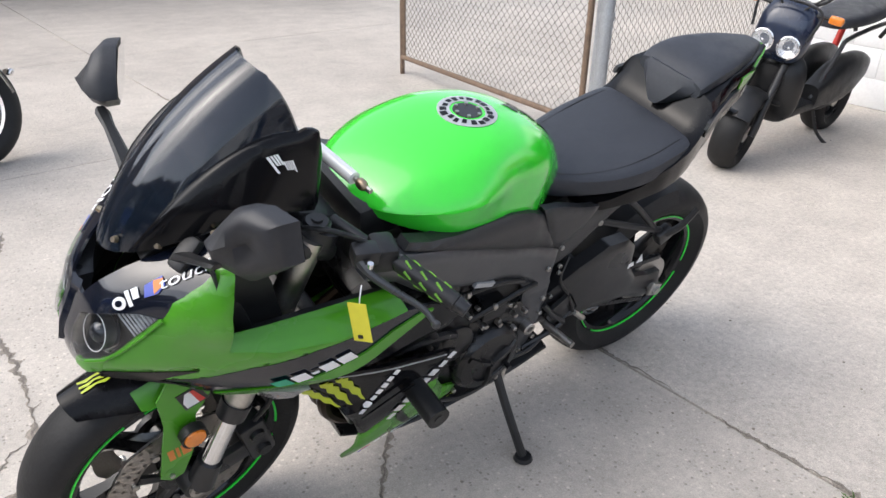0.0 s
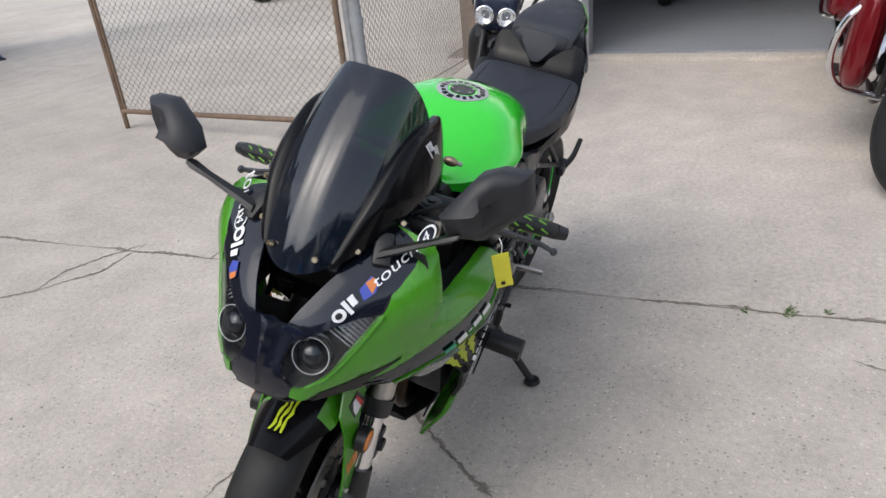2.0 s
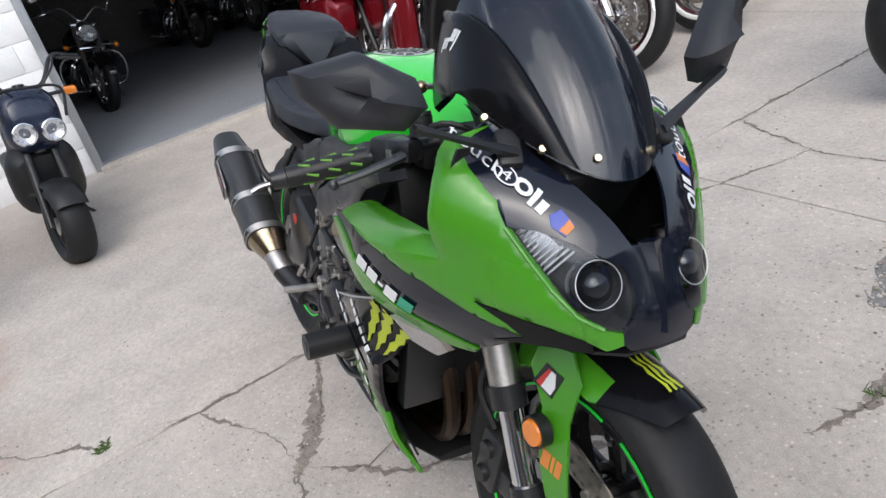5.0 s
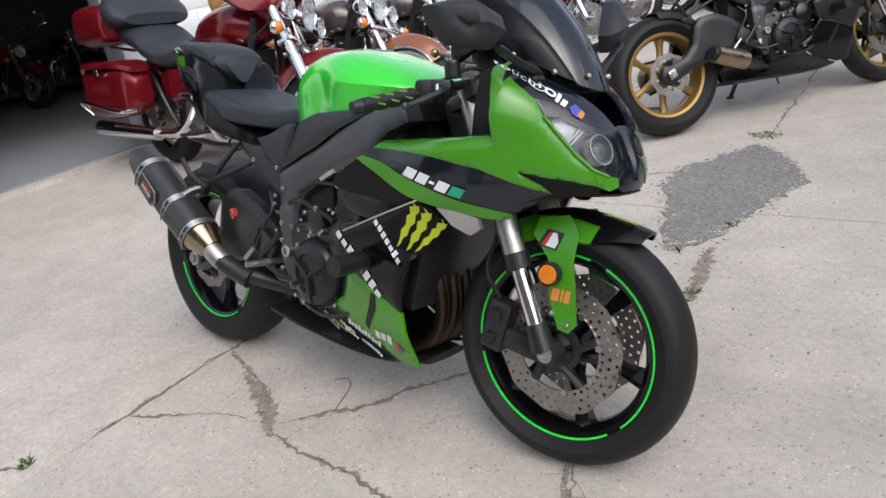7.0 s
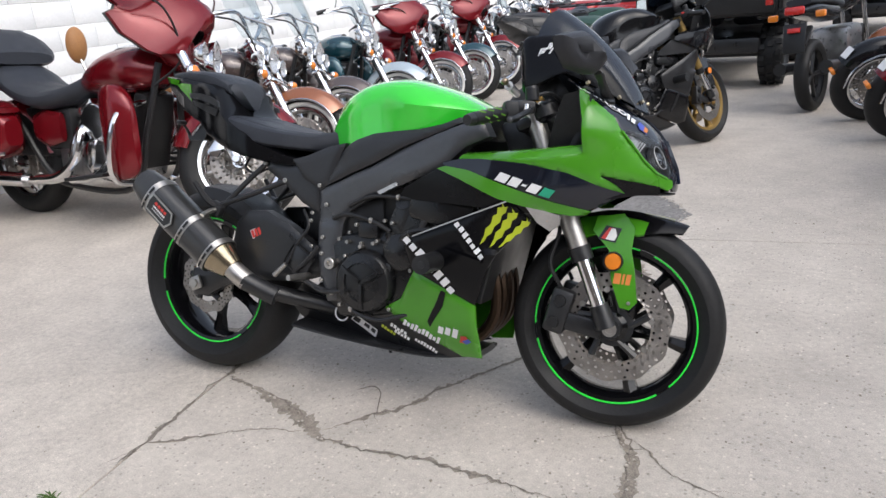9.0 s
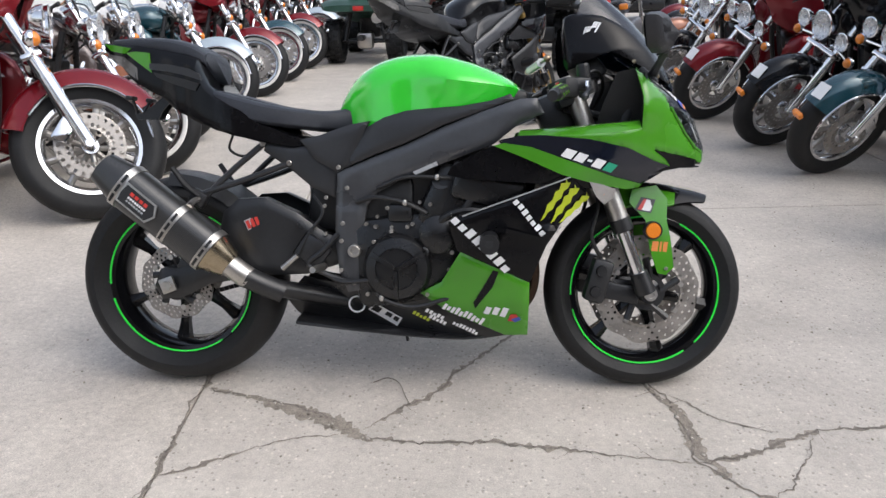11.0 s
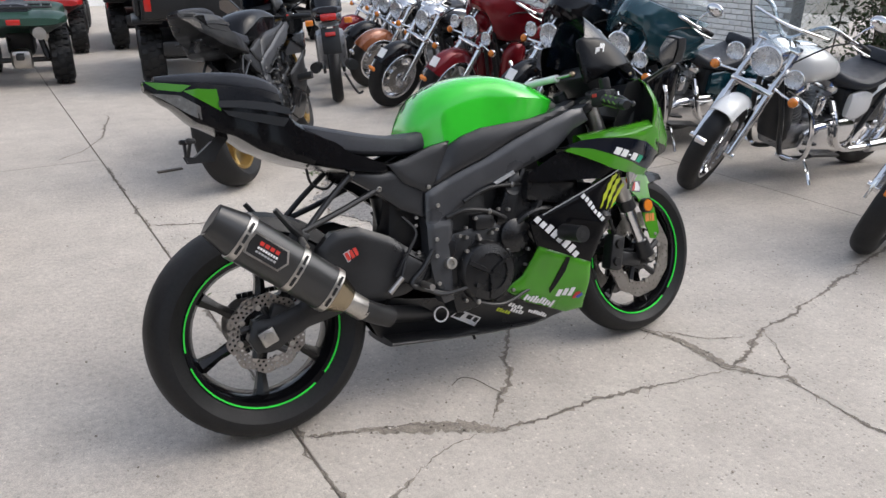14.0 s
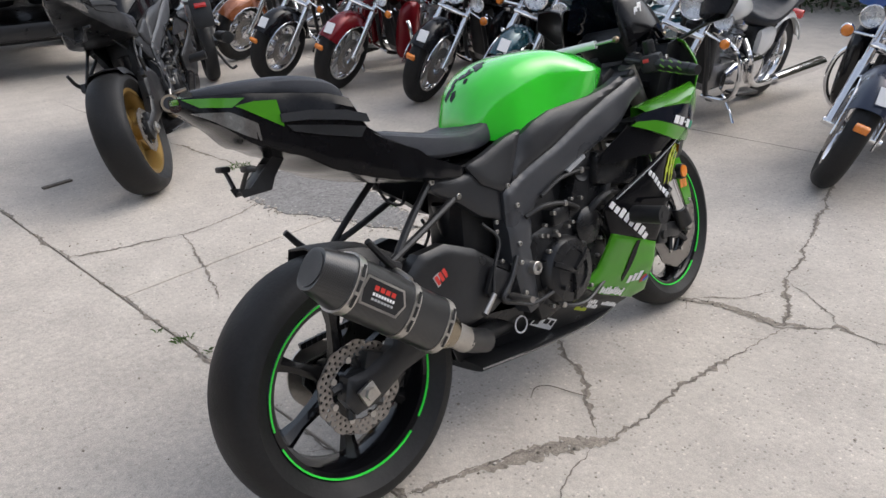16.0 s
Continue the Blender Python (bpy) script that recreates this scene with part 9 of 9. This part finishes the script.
scooter(Matrix.Translation((-2.852, -1.085, 0)) @ pose(0, 0, 0, 0, 0, 9) @ pose(0, 0, 0, -6, 0, 0) @ Matrix.Scale(0.93, 4))


# ---- quad and side-by-side at the end of the yard ----
def knobby(parent, c, R, w, name="wheel"):
    wv = part(name, lathe(bmesh.new(), [(0.0, -w * 0.2), (R * 0.3, -w * 0.2), (R * 0.5, -w * 0.42), (R * 0.5, w * 0.42), (R * 0.3, w * 0.2), (0.0, w * 0.2)], c, 24), M["satin"], parent)
    part("tyre", lathe(bmesh.new(), tyre_prof(R * 0.95, w, R * 0.48), c, 32), M["tyre"], wv, "knobbly off-road tyre")
    bm = bmesh.new()
    for i in range(18):
        a = 2 * math.pi * i / 18
        for y in (-0.3, 0, 0.3):
            box(bm, (c[0] + R * 0.95 * math.cos(a + y * 0.3), c[1] + y * w, c[2] + R * 0.95 * math.sin(a + y * 0.3)), (0.03, w * 0.2, 0.05), (0, -math.degrees(a), 0))
    lugs = part("tread", bm, M["tyre"], wv)
    lugs["kind"] = "stuff"
    return wv


def quad(m, paint, label):
    b = thing("quad_bike", label, "quad bike", m)
    P = lambda n, bm, mt, par=b, lab="", **k: part(n, bm, mt, par, lab, **k)
    for x, y in ((0, -0.42), (0, 0.42), (1.25, -0.42), (1.25, 0.42)):
        knobby(b, (x, y, 0.29), 0.29, 0.24)
    P("rear_fender", loft_x(bmesh.new(), [(-0.38, 0.78, 0.7, 0.46), (-0.2, 0.84, 0.68, 0.54), (0.2, 0.82, 0.62, 0.5), (0.4, 0.7, 0.5, 0.3)], 0.06, 4), paint)
    P("front_fender", loft_x(bmesh.new(), [(0.8, 0.7, 0.5, 0.3), (1.05, 0.86, 0.66, 0.5), (1.4, 0.86, 0.66, 0.52), (1.6, 0.78, 0.6, 0.36)], 0.06, 4), paint)
    P("seat", loft_x(bmesh.new(), [(-0.2, 0.92, 0.82, 0.16), (0.2, 0.92, 0.78, 0.19), (0.6, 0.9, 0.76, 0.16), (0.8, 0.94, 0.8, 0.1)], 0.06, 3), M["seat"])
    P("engine", box(bmesh.new(), (0.6, 0, 0.45), (0.6, 0.3, 0.3), (0, 0, 0), 0.05), M["satin"])
    for x0, x1, z in ((-0.42, 0.1, 0.9), (1.05, 1.55, 0.93)):
        rk = P("rack", tube(bmesh.new(), [(x0, -0.4, z), (x1, -0.4, z), (x1, 0.4, z), (x0, 0.4, z), (x0, -0.4, z)], 0.013, 8, smooth=False), M["satin"])
        for k in range(5):
            y = -0.3 + 0.15 * k
            P("rack_bar", cyl(bmesh.new(), (x0, y, z), (x1, y, z), 0.009, seg=8), M["satin"], rk)
    P("tail_lamp", box(bmesh.new(), (-0.4, 0, 0.74), (0.03, 0.14, 0.06), (0, 0, 0), 0.008), M["red_lens"])
    P("muffler", cyl(bmesh.new(), (0.1, -0.2, 0.6), (-0.42, -0.24, 0.62), 0.07, 0.07, 18), M["steel"])
    P("axle", cyl(bmesh.new(), (0, -0.4, 0.29), (0, 0.4, 0.29), 0.03, seg=12), M["satin"])
    P("gear_case", box(bmesh.new(), (0.0, 0, 0.3), (0.22, 0.22, 0.22), (0, 0, 0), 0.05), M["steel"])
    P("tow_bar", box(bmesh.new(), (-0.3, 0, 0.36), (0.2, 0.08, 0.06), (0, 0, 0), 0.01), M["satin"])
    for s in (-1, 1):
        P("shock", cyl(bmesh.new(), (-0.06, s * 0.28, 0.3), (0.02, s * 0.2, 0.66), 0.035, seg=12), M["satin"])
    P("handlebar", tube(bmesh.new(), [(0.78, -0.38, 1.06), (0.9, -0.15, 1.1), (0.92, 0, 1.04), (0.9, 0.15, 1.1), (0.78, 0.38, 1.06)], 0.013, 8), M["satin"])
    return b


quad(Matrix.Translation((-1.03, 6.95, 0)) @ pose(0, 0, 0, 0, 0, 92) @ Matrix.Scale(0.88, 4), M["atvgreen"], "dark green quad bike seen from behind, cargo racks")
quad(Matrix.Translation((-0.9, 9.6, 0)) @ pose(0, 0, 0, 0, 0, 92) @ Matrix.Scale(0.9, 4), M["utvred"], "red quad bike parked behind the green one")


def side_by_side(m, paint, label):
    b = thing("utility_vehicle", label, "off-road buggy", m)
    P = lambda n, bm, mt, par=b, lab="", **k: part(n, bm, mt, par, lab, **k)
    for x, y in ((0, -0.6), (0, 0.6), (1.95, -0.6), (1.95, 0.6)):
        knobby(b, (x, y, 0.34), 0.34, 0.26)
    bed = P("cargo_bed", box(bmesh.new(), (-0.05, 0, 0.92), (1.0, 1.36, 0.34), (0, 0, 0), 0.03), M["plastic"])
    P("tailgate", box(bmesh.new(), (-0.57, 0, 0.93), (0.04, 1.3, 0.3), (0, 0, 0), 0.015), M["plastic"], bed)
    for s in (-1, 1):
        P("rear_panel", box(bmesh.new(), (-0.1, s * 0.7, 0.95), (0.9, 0.05, 0.3), (0, 0, 0), 0.02), paint, bed)
        P("tail_lamp", box(bmesh.new(), (-0.585, s * 0.6, 0.94), (0.03, 0.07, 0.18), (0, 0, 0), 0.01), M["red_lens"], bed)
        P("cage_tube", tube(bmesh.new(), [(0.5, s * 0.66, 0.8), (0.42, s * 0.64, 1.5), (0.55, s * 0.6, 1.9), (1.5, s * 0.58, 1.88), (2.1, s * 0.64, 1.1)], 0.028, 10), M["satin"])
        P("door", box(bmesh.new(), (1.05, s * 0.7, 0.78), (0.8, 0.05, 0.5), (0, 0, 0), 0.03), paint)
        P("mud_guard", box(bmesh.new(), (0.0, s * 0.62, 0.74), (0.85, 0.3, 0.06), (0, 0, 0), 0.02), M["plastic"])
        P("seat", box(bmesh.new(), (0.85, s * 0.3, 0.95), (0.5, 0.5, 0.7), (0, -10, 0), 0.08), M["seat"])
    P("chassis", box(bmesh.new(), (0.95, 0, 0.45), (2.6, 1.0, 0.16), (0, 0, 0), 0.03), M["satin"])
    P("hood", loft_x(bmesh.new(), [(1.5, 1.06, 0.6, 0.66), (1.9, 1.02, 0.6, 0.66), (2.3, 0.9, 0.56, 0.6), (2.45, 0.78, 0.56, 0.5)], 0.08, 4), paint)
    P("rear_axle", cyl(bmesh.new(), (0, -0.5, 0.34), (0, 0.5, 0.34), 0.04, seg=12), M["satin"])
    P("rear_window", box(bmesh.new(), (0.42, 0, 1.42), (0.012, 1.1, 0.6), (0, 0, 0), 0.004), M["smoke"])
    P("cage_bar", cyl(bmesh.new(), (0.42, -0.64, 1.5), (0.42, 0.64, 1.5), 0.025, seg=10), M["satin"])
    P("roof", box(bmesh.new(), (1.0, 0, 1.93), (1.1, 1.2, 0.05), (0, 0, 0), 0.02), M["plastic"])
    return b


side_by_side(Matrix.Translation((0.75, 6.35, 0)) @ pose(0, 0, 0, 0, 0, 88) @ Matrix.Scale(0.92, 4), M["plastic"], "black off-road buggy with a cargo bed, seen from behind")
side_by_side(Matrix.Translation((0.55, 9.9, 0)) @ pose(0, 0, 0, 0, 0, 90) @ Matrix.Scale(0.92, 4), M["utvred"], "red off-road buggy behind the black one")

quad(Matrix.Translation((-2.1, 9.4, 0)) @ pose(0, 0, 0, 0, 0, 90) @ Matrix.Scale(0.9, 4), M["utvred"], "red quad bike at the far end of the yard")
quad(Matrix.Translation((-0.9, 12.4, 0)) @ pose(0, 0, 0, 0, 0, 88) @ Matrix.Scale(0.9, 4), M["atvgreen"], "dark green quad bike at the far end of the yard")
side_by_side(Matrix.Translation((2.4, 10.2, 0)) @ pose(0, 0, 0, 0, 0, 90) @ Matrix.Scale(0.92, 4), M["plastic"], "black off-road buggy at the far end of the yard")


# ---- small black motorcycle seen from behind ----
def small_bike(m):
    b = thing("small_motorcycle", "small black street motorcycle seen from behind", "motorcycle", m)
    P = lambda n, bm, mt, par=b, lab="", **k: part(n, bm, mt, par, lab, **k)
    for c in ((0, 0, 0.28), (1.25, 0, 0.28)):
        w = P("wheel", lathe(bmesh.new(), [(0.2, -0.03), (0.19, 0), (0.2, 0.03)], c, 30), M["satin"])
        P("tyre", lathe(bmesh.new(), tyre_prof(0.28, 0.11, 0.195), c, 36), M["tyre"], w)
        for i in range(5):
            a = i * 1.2566
            P("spoke", cyl(bmesh.new(), c, (c[0] + 0.19 * math.cos(a), 0, c[2] + 0.19 * math.sin(a)), 0.016, seg=8), M["satin"], w)
    P("tail_cowl", loft_x(bmesh.new(), [(-0.32, 0.82, 0.76, 0.07), (-0.1, 0.84, 0.72, 0.12), (0.3, 0.8, 0.66, 0.13)], 0.05, 3), M["black"])
    P("seat", loft_x(bmesh.new(), [(-0.25, 0.88, 0.83, 0.09), (0.1, 0.86, 0.8, 0.14), (0.45, 0.82, 0.74, 0.12)], 0.05, 3), M["seat"])
    P("fuel_tank", loft_x(bmesh.new(), [(0.42, 0.84, 0.7, 0.09), (0.6, 0.96, 0.7, 0.15), (0.85, 0.95, 0.72, 0.14), (0.95, 0.88, 0.76, 0.07)], 0.05, 2.4), M["black"])
    P("tail_lamp", box(bmesh.new(), (-0.34, 0, 0.8), (0.04, 0.14, 0.06), (0, 10, 0), 0.012), M["red_lens"])
    P("plate_holder", box(bmesh.new(), (-0.36, 0, 0.6), (0.02, 0.16, 0.22), (0, 15, 0), 0.008), M["plastic"])
    P("rear_reflector", box(bmesh.new(), (-0.37, 0, 0.66), (0.015, 0.09, 0.035), (0, 15, 0), 0.004), M["red_lens"])
    for s in (-1, 1):
        P("turn_signal", box(bmesh.new(), (-0.3, s * 0.17, 0.76), (0.05, 0.07, 0.05), (0, 0, 0), 0.012), M["amber"])
        P("muffler", cyl(bmesh.new(), (0.2, s * 0.15, 0.32), (-0.2, s * 0.17, 0.36), 0.045, 0.05, 14), M["satin"])
        P("swingarm_side", box(bmesh.new(), (0.2, s * 0.09, 0.3), (0.44, 0.03, 0.05), (0, 0, 0), 0.008), M["satin"])
        P("fork_leg", cyl(bmesh.new(), (1.25, s * 0.09, 0.28), (1.05, s * 0.09, 0.85), 0.02, seg=12), M["chrome"])
    P("engine", box(bmesh.new(), (0.65, 0, 0.42), (0.42, 0.3, 0.36), (0, 0, 0), 0.05), M["engine"])
    P("handlebar", tube(bmesh.new(), [(0.82, -0.36, 1.02), (0.95, -0.15, 1.04), (1.0, 0, 0.96), (0.95, 0.15, 1.04), (0.82, 0.36, 1.02)], 0.012, 8), M["satin"])
    P("rear_fender", box(bmesh.new(), (-0.2, 0, 0.6), (0.2, 0.12, 0.03), (0, -40, 0), 0.01), M["plastic"])
    P("centre_stand", tube(bmesh.new(), [(0.4, -0.1, 0.2), (0.35, -0.2, 0.012), (0.35, -0.26, 0.012)], 0.012, 8), M["satin"])
    return b


small_bike(Matrix.Translation((1.72, 4.9, 0)) @ pose(0, 0, 0, 0, 0, 75) @ pose(0, 0, 0, -5, 0, 0))

# ---- trailer and post far across the yard ----
tr = thing("trailer_frame", "dark steel trailer frame on legs across the yard", "trailer")
for nm, p, q in (("side_rail", (-3.6, -9.0, 0.42), (0.5, -9.6, 0.42)), ("side_rail", (-3.6, -10.2, 0.42), (0.5, -10.8, 0.42)), ("leg", (-3.05, -7.9, 0.0), (-3.2, -9.0, 0.42)), ("leg", (-2.4, -9.2, 0.0), (-2.4, -9.2, 0.42)), ("cross_rail", (-3.6, -9.0, 0.42), (-3.6, -10.2, 0.42)), ("cross_rail", (0.5, -9.6, 0.42), (0.5, -10.8, 0.42)), ("drawbar", (-3.6, -9.6, 0.42), (-3.02, -7.88, 0.3)), ("leg", (0.4, -9.6, 0), (0.4, -9.6, 0.42)), ("leg", (0.4, -10.8, 0), (0.4, -10.8, 0.42)), ("leg", (-3.5, -10.2, 0), (-3.5, -10.2, 0.42))):
    part(nm, cyl(bmesh.new(), p, q, 0.035, seg=8), M["navy"], tr)
ps = thing("sign_post", "rusty steel post on a bolted base plate", "post")
part("pole", cyl(bmesh.new(), (-2.0, -8.5, 0.06), (-2.0, -8.5, 3.2), 0.09, 0.08, 18), M["rustpipe"], ps)
part("base_plate", box(bmesh.new(), (-2.0, -8.5, 0.05), (0.7, 0.5, 0.1), (0, 0, 20), 0.01), M["rustpipe"], ps)
